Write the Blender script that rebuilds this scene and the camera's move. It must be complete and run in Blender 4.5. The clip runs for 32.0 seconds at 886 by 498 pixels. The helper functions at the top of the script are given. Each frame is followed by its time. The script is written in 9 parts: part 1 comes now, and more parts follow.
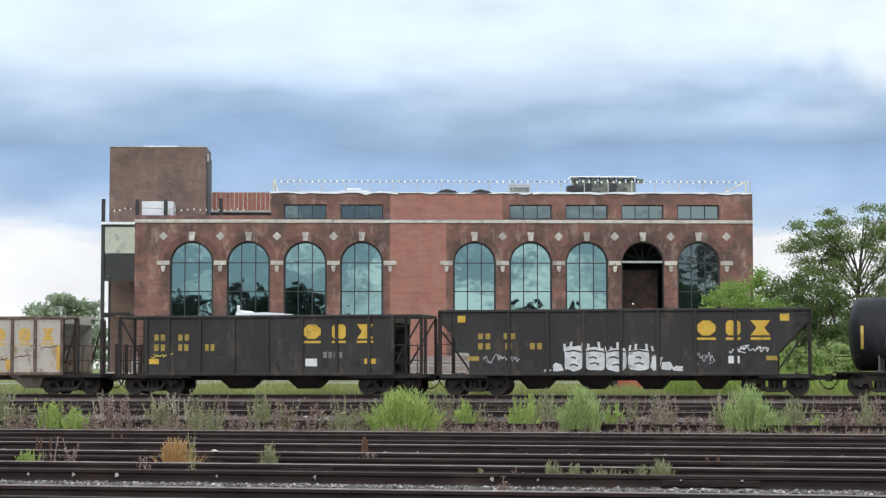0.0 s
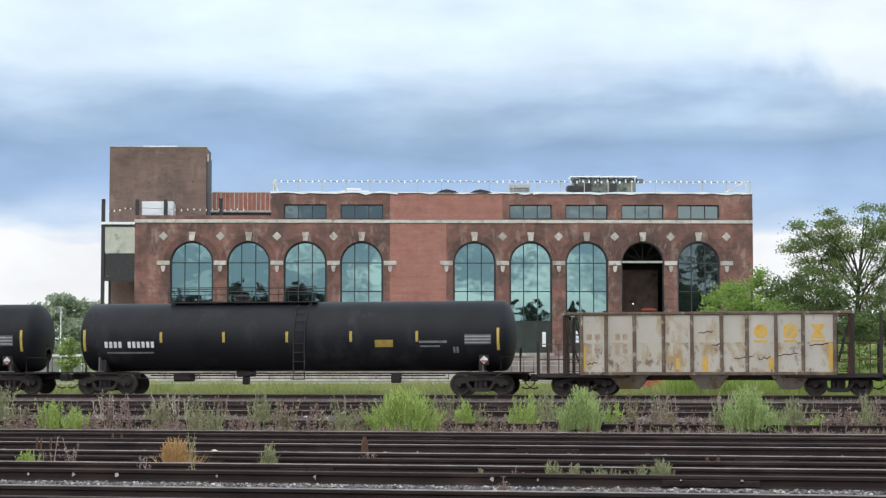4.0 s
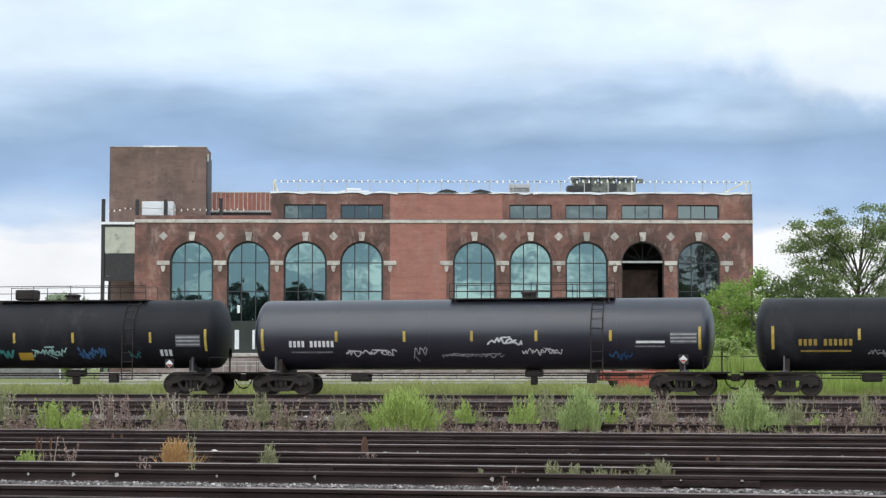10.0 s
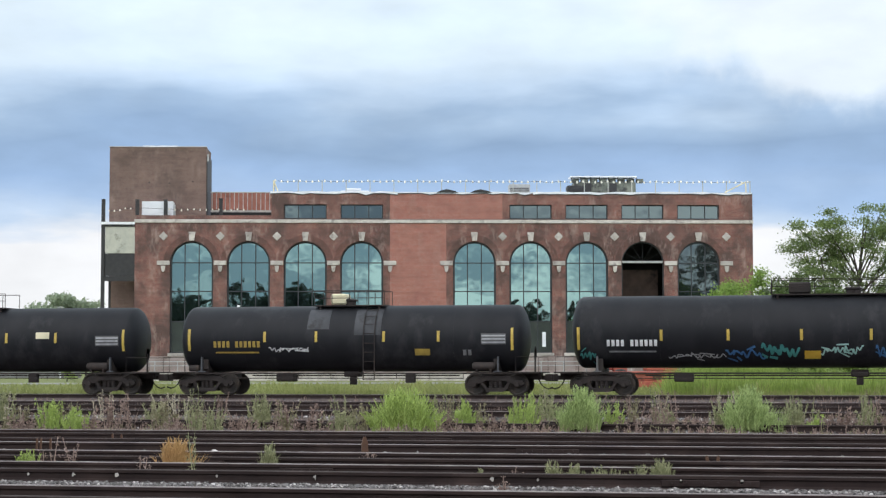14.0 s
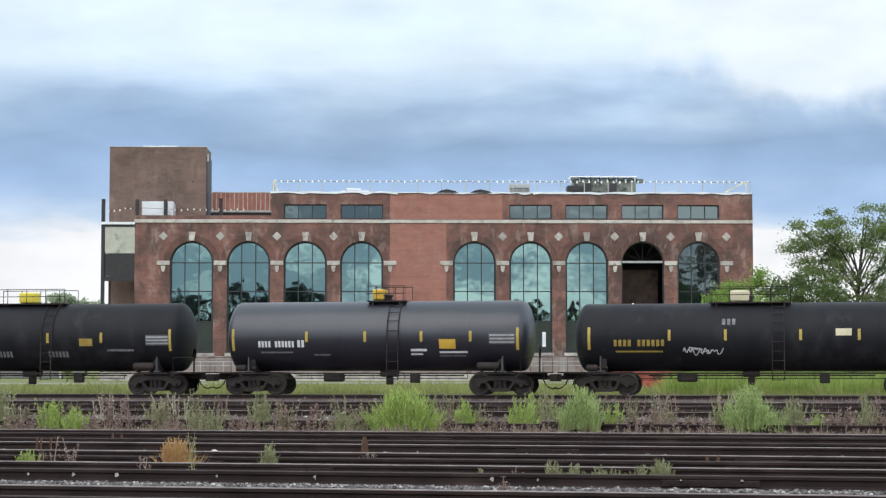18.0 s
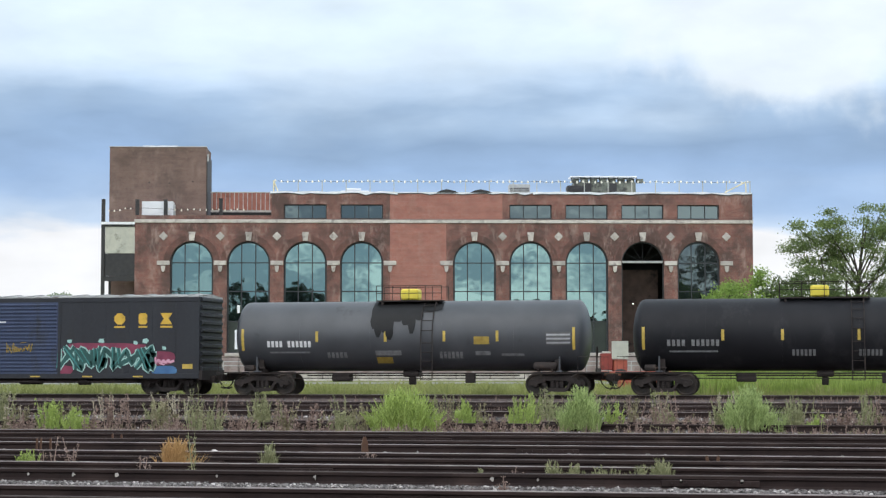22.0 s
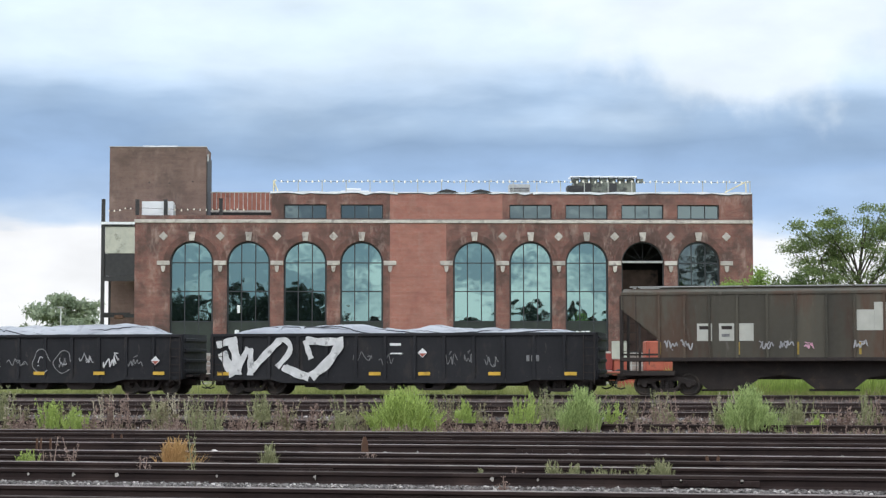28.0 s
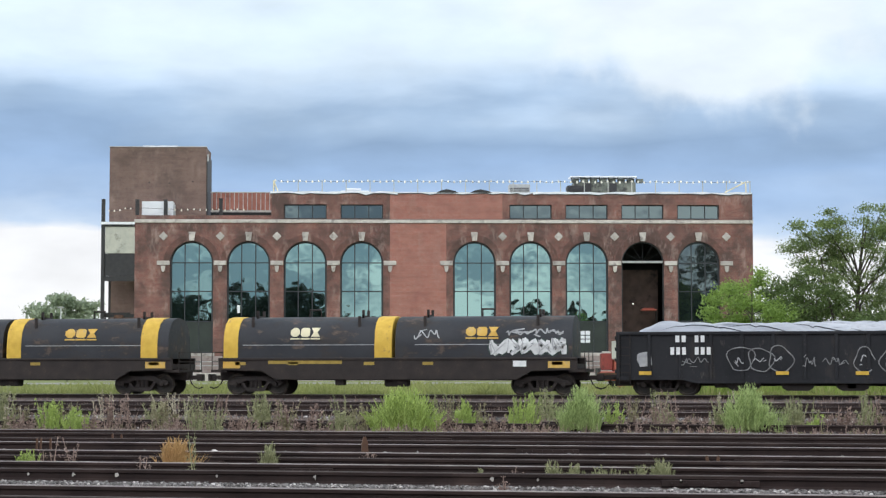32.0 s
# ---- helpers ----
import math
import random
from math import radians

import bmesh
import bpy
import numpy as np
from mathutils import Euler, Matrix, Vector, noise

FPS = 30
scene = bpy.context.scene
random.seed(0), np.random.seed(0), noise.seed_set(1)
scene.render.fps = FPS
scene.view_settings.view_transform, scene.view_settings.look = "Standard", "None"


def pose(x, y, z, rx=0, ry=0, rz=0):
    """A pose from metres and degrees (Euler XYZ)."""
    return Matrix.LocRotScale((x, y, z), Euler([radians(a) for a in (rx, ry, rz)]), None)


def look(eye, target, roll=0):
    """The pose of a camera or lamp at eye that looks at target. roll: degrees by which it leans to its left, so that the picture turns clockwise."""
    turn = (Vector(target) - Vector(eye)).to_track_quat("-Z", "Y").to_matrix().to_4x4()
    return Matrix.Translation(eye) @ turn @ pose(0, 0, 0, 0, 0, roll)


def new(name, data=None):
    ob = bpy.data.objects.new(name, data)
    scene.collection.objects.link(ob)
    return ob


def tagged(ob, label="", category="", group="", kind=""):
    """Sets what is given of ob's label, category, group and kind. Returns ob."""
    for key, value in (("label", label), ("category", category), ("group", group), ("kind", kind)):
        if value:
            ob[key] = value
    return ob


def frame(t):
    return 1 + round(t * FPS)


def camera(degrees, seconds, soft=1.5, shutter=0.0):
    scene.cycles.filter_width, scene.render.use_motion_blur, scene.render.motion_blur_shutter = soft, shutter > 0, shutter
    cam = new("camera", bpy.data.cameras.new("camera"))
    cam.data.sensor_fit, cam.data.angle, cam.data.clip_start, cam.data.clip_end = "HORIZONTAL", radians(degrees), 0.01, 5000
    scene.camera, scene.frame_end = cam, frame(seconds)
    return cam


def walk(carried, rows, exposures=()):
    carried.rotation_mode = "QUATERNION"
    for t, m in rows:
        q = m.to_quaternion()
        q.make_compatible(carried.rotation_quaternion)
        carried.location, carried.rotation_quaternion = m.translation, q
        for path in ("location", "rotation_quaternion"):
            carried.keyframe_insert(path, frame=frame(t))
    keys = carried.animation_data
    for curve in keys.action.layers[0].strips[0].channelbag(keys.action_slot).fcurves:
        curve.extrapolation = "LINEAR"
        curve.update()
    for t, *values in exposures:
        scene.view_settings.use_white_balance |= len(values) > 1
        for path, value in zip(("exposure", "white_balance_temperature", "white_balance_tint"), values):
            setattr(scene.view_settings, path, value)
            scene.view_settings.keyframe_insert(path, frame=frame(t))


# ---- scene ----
# x runs along the tracks, y away from the camera, z up; the rail heads lie at z = 0.2
VIEW_TURN = 11.398
cam = camera(27.53, 32.0, soft=1.3)
STAND = pose(0, 0, 1.36, 93.737, 0, VIEW_TURN) @ pose(0, 0, 0, 0, 0, -0.057)
walk(cam, [(0.0, STAND), (32.0, STAND)], exposures=[(0.0, 0.08, 6500, 12), (32.0, 0.08, 6500, 12)])

# ---- light: an overcast day with a bright sky and a weak, wide sun ----
world = bpy.data.worlds.new("overcast_sky")
scene.world = world
world.use_nodes = True
wn, wl = world.node_tree.nodes, world.node_tree.links
wn.clear()
w_out = wn.new("ShaderNodeOutputWorld")
w_bg = wn.new("ShaderNodeBackground")
w_sky = wn.new("ShaderNodeTexSky")
w_sky.sky_type, w_sky.sun_disc = "NISHITA", False
w_sky.sun_elevation, w_sky.sun_rotation = radians(48), radians(150)
w_sky.air_density, w_sky.dust_density, w_sky.ozone_density = 1.0, 2.0, 1.5
w_co = wn.new("ShaderNodeTexCoord")
w_map = wn.new("ShaderNodeMapping")
w_map.inputs["Scale"].default_value = (1.0, 1.0, 2.2)
w_map.inputs["Location"].default_value = (3.1, 1.7, 0.4)
w_noise = wn.new("ShaderNodeTexNoise")
w_noise.inputs["Scale"].default_value, w_noise.inputs["Detail"].default_value = 15.0, 5.0
w_ramp = wn.new("ShaderNodeValToRGB")
w_ramp.color_ramp.elements[0].position, w_ramp.color_ramp.elements[1].position = 0.44, 0.58
w_ramp.color_ramp.elements[0].color, w_ramp.color_ramp.elements[1].color = (0.24, 0.34, 0.44, 1), (1.02, 1.09, 1.06, 1)
w_cloud = wn.new("ShaderNodeVectorMath")
w_cloud.operation = "SCALE"
w_cloud.inputs["Scale"].default_value = 13.6
w_mix = wn.new("ShaderNodeMix")
w_mix.data_type = "RGBA"
w_mix.inputs["Factor"].default_value = 0.75
wl.new(w_co.outputs["Generated"], w_map.inputs["Vector"])
wl.new(w_map.outputs["Vector"], w_noise.inputs["Vector"])
wl.new(w_noise.outputs["Fac"], w_ramp.inputs["Fac"])
w_sep = wn.new("ShaderNodeSeparateXYZ")
w_low = wn.new("ShaderNodeMapRange")
w_low.interpolation_type = "SMOOTHSTEP"
w_low.inputs["From Min"].default_value, w_low.inputs["From Max"].default_value = 0.05, 0.02
w_low.inputs["To Max"].default_value = 0.6
w_pale = wn.new("ShaderNodeMix")
w_pale.data_type = "RGBA"
w_pale.inputs["B"].default_value = (1.12, 1.2, 1.16, 1)
wl.new(w_co.outputs["Generated"], w_sep.inputs[0])
wl.new(w_sep.outputs["Z"], w_low.inputs["Value"])
wl.new(w_low.outputs["Result"], w_pale.inputs["Factor"])
wl.new(w_ramp.outputs["Color"], w_pale.inputs["A"])
wl.new(w_pale.outputs["Result"], w_cloud.inputs[0])
wl.new(w_cloud.outputs["Vector"], w_mix.inputs["B"])
wl.new(w_sky.outputs["Color"], w_mix.inputs["A"])
wl.new(w_mix.outputs["Result"], w_bg.inputs["Color"])
w_bg.inputs["Strength"].default_value = 0.15
wl.new(w_bg.outputs["Background"], w_out.inputs["Surface"])

sun = new("sun", bpy.data.lights.new("sun", "SUN"))
sun.data.energy, sun.data.angle, sun.data.color = 1.1, radians(60), (1.0, 0.96, 0.9)
sun.matrix_world = look((-30, -60, 75), (0, 0, 0))


# ---- materials ----
def node_material(name):
    m = bpy.data.materials.new(name)
    m.use_nodes = True
    nt = m.node_tree
    return m, nt, nt.nodes["Principled BSDF"]


def surface(name, low, high, scale=3.0, rough=0.7, metal=0.0, bump=0.15, stain=None, stain_scale=0.5, stain_at=0.55,
            stretch=(1, 1, 1), grain=None, random_tone=0.0, spec=0.5, stain2=None, stain2_scale=3.0, stain2_at=0.58, island=None, spread=0.12):
    """Two tones mixed by a coarse noise, a stain of its own shape, a fine grain and relief."""
    m, nt, bsdf = node_material(name)
    n, l = nt.nodes, nt.links
    co, mp = n.new("ShaderNodeTexCoord"), n.new("ShaderNodeMapping")
    mp.inputs["Scale"].default_value = stretch
    l.new(co.outputs["Object"], mp.inputs["Vector"])
    coarse = n.new("ShaderNodeTexNoise")
    coarse.inputs["Scale"].default_value, coarse.inputs["Detail"].default_value = scale, 5.0
    l.new(mp.outputs["Vector"], coarse.inputs["Vector"])
    ramp = n.new("ShaderNodeValToRGB")
    ramp.color_ramp.elements[0].position, ramp.color_ramp.elements[1].position = 0.32, 0.68
    ramp.color_ramp.elements[0].color, ramp.color_ramp.elements[1].color = (*low, 1), (*high, 1)
    l.new(coarse.outputs["Fac"], ramp.inputs["Fac"])
    colour = ramp.outputs["Color"]
    for tint, size, start in ((stain, stain_scale, stain_at), (stain2, stain2_scale, stain2_at)):
        if not tint:
            continue
        spots = n.new("ShaderNodeTexNoise")
        spots.inputs["Scale"].default_value, spots.inputs["Detail"].default_value = size, 8.0
        spots.inputs["Roughness"].default_value = 0.65
        l.new(mp.outputs["Vector"], spots.inputs["Vector"])
        cut = n.new("ShaderNodeMapRange")
        cut.inputs["From Min"].default_value, cut.inputs["From Max"].default_value = start, start + 0.12
        l.new(spots.outputs["Fac"], cut.inputs["Value"])
        mix = n.new("ShaderNodeMix")
        mix.data_type = "RGBA"
        mix.inputs["B"].default_value = (*tint, 1)
        l.new(cut.outputs["Result"], mix.inputs["Factor"])
        l.new(colour, mix.inputs["A"])
        colour = mix.outputs["Result"]
    if island:
        geo, mul = n.new("ShaderNodeNewGeometry"), n.new("ShaderNodeHueSaturation")
        steps = n.new("ShaderNodeValToRGB")
        for e, v in zip((steps.color_ramp.elements[0], steps.color_ramp.elements.new(0.8), steps.color_ramp.elements[-1]), island):
            e.color = (v, v, v, 1)
        l.new(geo.outputs["Random Per Island"], steps.inputs["Fac"])
        l.new(steps.outputs["Color"], mul.inputs["Value"])
        l.new(colour, mul.inputs["Color"])
        colour = mul.outputs["Color"]
    if random_tone:
        info, hsv = n.new("ShaderNodeObjectInfo"), n.new("ShaderNodeHueSaturation")
        rng = n.new("ShaderNodeMapRange")
        rng.inputs["To Min"].default_value, rng.inputs["To Max"].default_value = 1 - random_tone, 1 + random_tone
        l.new(info.outputs["Random"], rng.inputs["Value"])
        l.new(rng.outputs["Result"], hsv.inputs["Value"])
        l.new(colour, hsv.inputs["Color"])
        colour = hsv.outputs["Color"]
    l.new(colour, bsdf.inputs["Base Color"])
    fine = n.new("ShaderNodeTexNoise")
    fine.inputs["Scale"].default_value, fine.inputs["Detail"].default_value = grain or scale * 9, 4.0
    l.new(co.outputs["Object"], fine.inputs["Vector"])
    rr = n.new("ShaderNodeMapRange")
    rr.inputs["To Min"].default_value, rr.inputs["To Max"].default_value = max(0.03, rough - spread), min(1, rough + spread)
    l.new(fine.outputs["Fac"], rr.inputs["Value"])
    l.new(rr.outputs["Result"], bsdf.inputs["Roughness"])
    bsdf.inputs["Metallic"].default_value = metal
    bsdf.inputs["Specular IOR Level"].default_value = spec
    if bump:
        b = n.new("ShaderNodeBump")
        b.inputs["Strength"].default_value, b.inputs["Distance"].default_value = bump, 0.02
        l.new(fine.outputs["Fac"], b.inputs["Height"])
        l.new(b.outputs["Normal"], bsdf.inputs["Normal"])
    return m


def leaf_material(name, low, high, scale=0.6):
    """Leaves that let some light through, with a tone for each leaf."""
    m, nt, bsdf = node_material(name)
    n, l = nt.nodes, nt.links
    geo, ramp = n.new("ShaderNodeNewGeometry"), n.new("ShaderNodeValToRGB")
    ramp.color_ramp.elements[0].color, ramp.color_ramp.elements[1].color = (*low, 1), (*high, 1)
    co, big = n.new("ShaderNodeTexCoord"), n.new("ShaderNodeTexNoise")
    big.inputs["Scale"].default_value = scale
    l.new(co.outputs["Object"], big.inputs["Vector"])
    add = n.new("ShaderNodeMath")
    add.operation = "MULTIPLY_ADD"
    add.inputs[1].default_value, add.inputs[2].default_value = 0.6, -0.05
    l.new(geo.outputs["Random Per Island"], add.inputs[0])
    both = n.new("ShaderNodeMath")
    l.new(add.outputs[0], both.inputs[0])
    half = n.new("ShaderNodeMath")
    half.operation = "MULTIPLY"
    half.inputs[1].default_value = 0.6
    l.new(big.outputs["Fac"], half.inputs[0])
    l.new(half.outputs[0], both.inputs[1])
    l.new(both.outputs[0], ramp.inputs["Fac"])
    l.new(ramp.outputs["Color"], bsdf.inputs["Base Color"])
    bsdf.inputs["Roughness"].default_value = 0.6
    back = n.new("ShaderNodeBsdfTranslucent")
    l.new(ramp.outputs["Color"], back.inputs["Color"])
    mix = n.new("ShaderNodeMixShader")
    mix.inputs[0].default_value = 0.45
    l.new(bsdf.outputs[0], mix.inputs[1])
    l.new(back.outputs[0], mix.inputs[2])
    l.new(mix.outputs[0], n["Material Output"].inputs["Surface"])
    return m


def brick_material(name, one, two, mortar, stain, stain_at=0.56, bloom=0.7):
    """Small bricks with mortar, sooty or pale patches and weathering."""
    m, nt, bsdf = node_material(name)
    n, l = nt.nodes, nt.links
    co, mp = n.new("ShaderNodeTexCoord"), n.new("ShaderNodeMapping")
    mp.inputs["Rotation"].default_value = (radians(90), 0, 0)
    l.new(co.outputs["Object"], mp.inputs["Vector"])
    br = n.new("ShaderNodeTexBrick")
    br.inputs["Scale"].default_value = 1.0
    br.inputs["Brick Width"].default_value, br.inputs["Row Height"].default_value = 0.22, 0.072
    br.inputs["Mortar Size"].default_value = 0.008
    br.inputs["Color1"].default_value, br.inputs["Color2"].default_value = (*one, 1), (*two, 1)
    br.inputs["Mortar"].default_value = (*mortar, 1)
    l.new(mp.outputs["Vector"], br.inputs["Vector"])
    big = n.new("ShaderNodeTexNoise")
    big.inputs["Scale"].default_value, big.inputs["Detail"].default_value = 0.3, 10.0
    big.inputs["Roughness"].default_value = 0.7
    l.new(co.outputs["Object"], big.inputs["Vector"])
    cut = n.new("ShaderNodeMapRange")
    cut.inputs["From Min"].default_value, cut.inputs["From Max"].default_value = stain_at - 0.1, stain_at + 0.07
    cut.inputs["To Max"].default_value = 0.85
    l.new(big.outputs["Fac"], cut.inputs["Value"])
    mix = n.new("ShaderNodeMix")
    mix.data_type = "RGBA"
    mix.inputs["B"].default_value = (*stain, 1)
    l.new(cut.outputs["Result"], mix.inputs["Factor"])
    l.new(br.outputs["Color"], mix.inputs["A"])
    mid = n.new("ShaderNodeTexNoise")
    mid.inputs["Scale"].default_value, mid.inputs["Detail"].default_value = 1.1, 9.0
    mid.inputs["Roughness"].default_value = 0.68
    mp3 = n.new("ShaderNodeMapping")
    mp3.inputs["Scale"].default_value = (0.55, 0.55, 1.7)
    l.new(co.outputs["Object"], mp3.inputs["Vector"])
    l.new(mp3.outputs["Vector"], mid.inputs["Vector"])
    tone = n.new("ShaderNodeMapRange")
    tone.inputs["To Min"].default_value, tone.inputs["To Max"].default_value = 0.5, 1.55
    l.new(mid.outputs["Fac"], tone.inputs["Value"])
    # lime bloom and washed streaks
    mp2, lime, cut2, mix2 = n.new("ShaderNodeMapping"), n.new("ShaderNodeTexNoise"), n.new("ShaderNodeMapRange"), n.new("ShaderNodeMix")
    mp2.inputs["Scale"].default_value = (1.0, 1.0, 0.45)
    mp2.inputs["Location"].default_value = (7.3, 0, 2.1)
    l.new(co.outputs["Object"], mp2.inputs["Vector"])
    lime.inputs["Scale"].default_value, lime.inputs["Detail"].default_value, lime.inputs["Roughness"].default_value = 0.8, 10.0, 0.75
    l.new(mp2.outputs["Vector"], lime.inputs["Vector"])
    cut2.inputs["From Min"].default_value, cut2.inputs["From Max"].default_value = 0.52, 0.68
    cut2.inputs["To Max"].default_value = bloom
    l.new(lime.outputs["Fac"], cut2.inputs["Value"])
    mix2.data_type = "RGBA"
    mix2.inputs["B"].default_value = (0.42, 0.31, 0.27, 1)
    l.new(cut2.outputs["Result"], mix2.inputs["Factor"])
    l.new(mix.outputs["Result"], mix2.inputs["A"])
    hsv = n.new("ShaderNodeHueSaturation")
    l.new(tone.outputs["Result"], hsv.inputs["Value"])
    l.new(mix2.outputs["Result"], hsv.inputs["Color"])
    l.new(hsv.outputs["Color"], bsdf.inputs["Base Color"])
    bsdf.inputs["Roughness"].default_value = 0.9
    b = n.new("ShaderNodeBump")
    b.inputs["Strength"].default_value, b.inputs["Distance"].default_value = 0.4, 0.01
    l.new(br.outputs["Fac"], b.inputs["Height"])
    b.invert = True
    l.new(b.outputs["Normal"], bsdf.inputs["Normal"])
    return m


def glass_material(name, tint, mirror=0.75):
    """Coated window glass: a tinted mirror over a dark interior, slightly wavy."""
    m, nt, bsdf = node_material(name)
    n, l = nt.nodes, nt.links
    bsdf.inputs["Base Color"].default_value = (0.015, 0.022, 0.025, 1)
    bsdf.inputs["Roughness"].default_value = 0.05
    gl = n.new("ShaderNodeBsdfGlossy")
    gl.inputs["Color"].default_value, gl.inputs["Roughness"].default_value = (*tint, 1), 0.015
    co, wave, b = n.new("ShaderNodeTexCoord"), n.new("ShaderNodeTexNoise"), n.new("ShaderNodeBump")
    wave.inputs["Scale"].default_value = 0.5
    l.new(co.outputs["Object"], wave.inputs["Vector"])
    b.inputs["Strength"].default_value, b.inputs["Distance"].default_value = 0.2, 0.05
    l.new(wave.outputs["Fac"], b.inputs["Height"])
    l.new(b.outputs["Normal"], gl.inputs["Normal"])
    mix = n.new("ShaderNodeMixShader")
    mix.inputs[0].default_value = mirror
    l.new(bsdf.outputs[0], mix.inputs[1])
    l.new(gl.outputs[0], mix.inputs[2])
    l.new(mix.outputs[0], n["Material Output"].inputs["Surface"])
    return m


def glow(name, colour, strength):
    m, nt, bsdf = node_material(name)
    bsdf.inputs["Base Color"].default_value = (*colour, 1)
    bsdf.inputs["Emission Color"].default_value = (*colour, 1)
    bsdf.inputs["Emission Strength"].default_value = strength
    return m


M_BRICK = brick_material("red_brick", (0.255, 0.097, 0.074), (0.18, 0.068, 0.054), (0.28, 0.2, 0.17), (0.08, 0.053, 0.047), 0.52)
M_BRICK_NEW = brick_material("clean_red_brick", (0.37, 0.135, 0.103), (0.3, 0.108, 0.083), (0.36, 0.24, 0.2), (0.25, 0.1, 0.08), 0.62, 0.3)
M_BRICK_DARK = brick_material("brown_brick", (0.185, 0.115, 0.093), (0.15, 0.093, 0.077), (0.22, 0.165, 0.14), (0.105, 0.072, 0.06), 0.58, 0.25)
M_BRICK_ARCH = brick_material("soot_dark_brick", (0.19, 0.074, 0.058), (0.14, 0.055, 0.044), (0.19, 0.13, 0.11), (0.075, 0.046, 0.04), 0.5)
M_STONE = surface("pale_limestone", (0.38, 0.34, 0.31), (0.54, 0.5, 0.46), 2.0, 0.9, stain=(0.2, 0.17, 0.16), stain_scale=1.6, stain_at=0.56, random_tone=0.2)
M_BASE = surface("pale_pinkish_concrete", (0.24, 0.185, 0.17), (0.36, 0.3, 0.28), 0.8, 0.9, stain=(0.17, 0.12, 0.105), stain_scale=0.7, stain_at=0.55, random_tone=0.15)
M_MEMBRANE = surface("white_roof_membrane", (0.72, 0.74, 0.78), (0.85, 0.86, 0.88), 1.0, 0.7)
M_FRAME = surface("black_window_frame", (0.02, 0.024, 0.027), (0.03, 0.034, 0.038), 3.0, 0.5)
M_GLASS = glass_material("teal_coated_glass", (0.215, 0.338, 0.345))
M_GLASS_DARK = glass_material("dark_window_glass", (0.145, 0.19, 0.205), 0.55)
# near black that carries shade in its colour
M_DARK = surface("shade_black", (0.012, 0.012, 0.012), (0.02, 0.018, 0.017), 2.0, 0.95)
M_BOARDS = surface("dark_brown_boards", (0.06, 0.038, 0.031), (0.1, 0.064, 0.052), 1.5, 0.85, stain=(0.02, 0.014, 0.012), stain_scale=1.0)
M_BOARD_GREEN = surface("dark_green_boards", (0.014, 0.021, 0.017), (0.028, 0.038, 0.03), 0.7, 0.5, stain=(0.045, 0.05, 0.042), stain_scale=0.8, stain_at=0.6)
M_STEEL_DARK = surface("dark_painted_steel", (0.02, 0.02, 0.022), (0.035, 0.033, 0.033), 3.0, 0.6)
M_GALV = surface("galvanised_steel", (0.36, 0.36, 0.36), (0.48, 0.48, 0.47), 3.0, 0.5, metal=0.6)
M_DARK_OLIVE = surface("weathered_olive_grey_steel", (0.1, 0.11, 0.09), (0.2, 0.21, 0.17), 2.0, 0.7, stain=(0.05, 0.05, 0.045), stain_scale=1.5, stain_at=0.5)
M_BEIGE = surface("beige_panel", (0.42, 0.42, 0.36), (0.55, 0.54, 0.46), 1.2, 0.8, stain=(0.25, 0.24, 0.2), stain_scale=1.0)
M_RUST_SHEET = surface("rust_red_corrugated_sheet", (0.36, 0.13, 0.09), (0.46, 0.19, 0.14), 1.5, 0.75, stain=(0.25, 0.1, 0.07), stain_scale=1.2)
M_YELLOW = surface("yellow_paint", (0.54, 0.33, 0.035), (0.66, 0.42, 0.055), 3.0, 0.65, stain=(0.24, 0.14, 0.05), stain_scale=2.4, stain_at=0.58)
M_REFLECT = surface("yellow_reflective_tape", (0.42, 0.29, 0.05), (0.56, 0.4, 0.08), 5.0, 0.5, stain=(0.22, 0.15, 0.06), stain_scale=4.0, stain_at=0.62)
M_BRIGHT_YELLOW = surface("bright_yellow_enamel", (0.72, 0.58, 0.06), (0.82, 0.68, 0.09), 2.0, 0.45)
M_CREAM = surface("cream_enamel", (0.6, 0.54, 0.36), (0.72, 0.65, 0.45), 2.0, 0.5)
M_WHITE = surface("white_stencil_paint", (0.62, 0.63, 0.63), (0.8, 0.8, 0.8), 4.0, 0.6, stain=(0.3, 0.3, 0.3), stain_scale=4.0, stain_at=0.63)
M_FADED = surface("faded_grey_stencil_paint", (0.13, 0.13, 0.135), (0.24, 0.24, 0.245), 6.0, 0.7)
M_PLATE = surface("dull_grey_plate", (0.07, 0.07, 0.072), (0.11, 0.11, 0.112), 4.0, 0.6)
M_DIM_YELLOW = surface("faded_yellow_stencil_paint", (0.27, 0.18, 0.035), (0.4, 0.28, 0.055), 5.0, 0.7)
M_ORANGE = surface("orange_tag", (0.68, 0.26, 0.07), (0.78, 0.34, 0.12), 5.0, 0.6)
M_SPRAY_WHITE = surface("white_spray_paint", (0.5, 0.5, 0.5), (0.72, 0.72, 0.72), 2.5, 0.6, stain=(0.2, 0.2, 0.21), stain_scale=2.4, stain_at=0.56)
M_SPRAY_GREY = surface("thin_grey_spray_paint", (0.26, 0.26, 0.27), (0.42, 0.42, 0.43), 4.0, 0.7)
M_SPRAY_TEAL = surface("teal_spray_paint", (0.03, 0.16, 0.155), (0.06, 0.26, 0.24), 2.0, 0.6)
M_SPRAY_MINT = surface("mint_spray_paint", (0.25, 0.46, 0.42), (0.4, 0.6, 0.56), 2.0, 0.6)
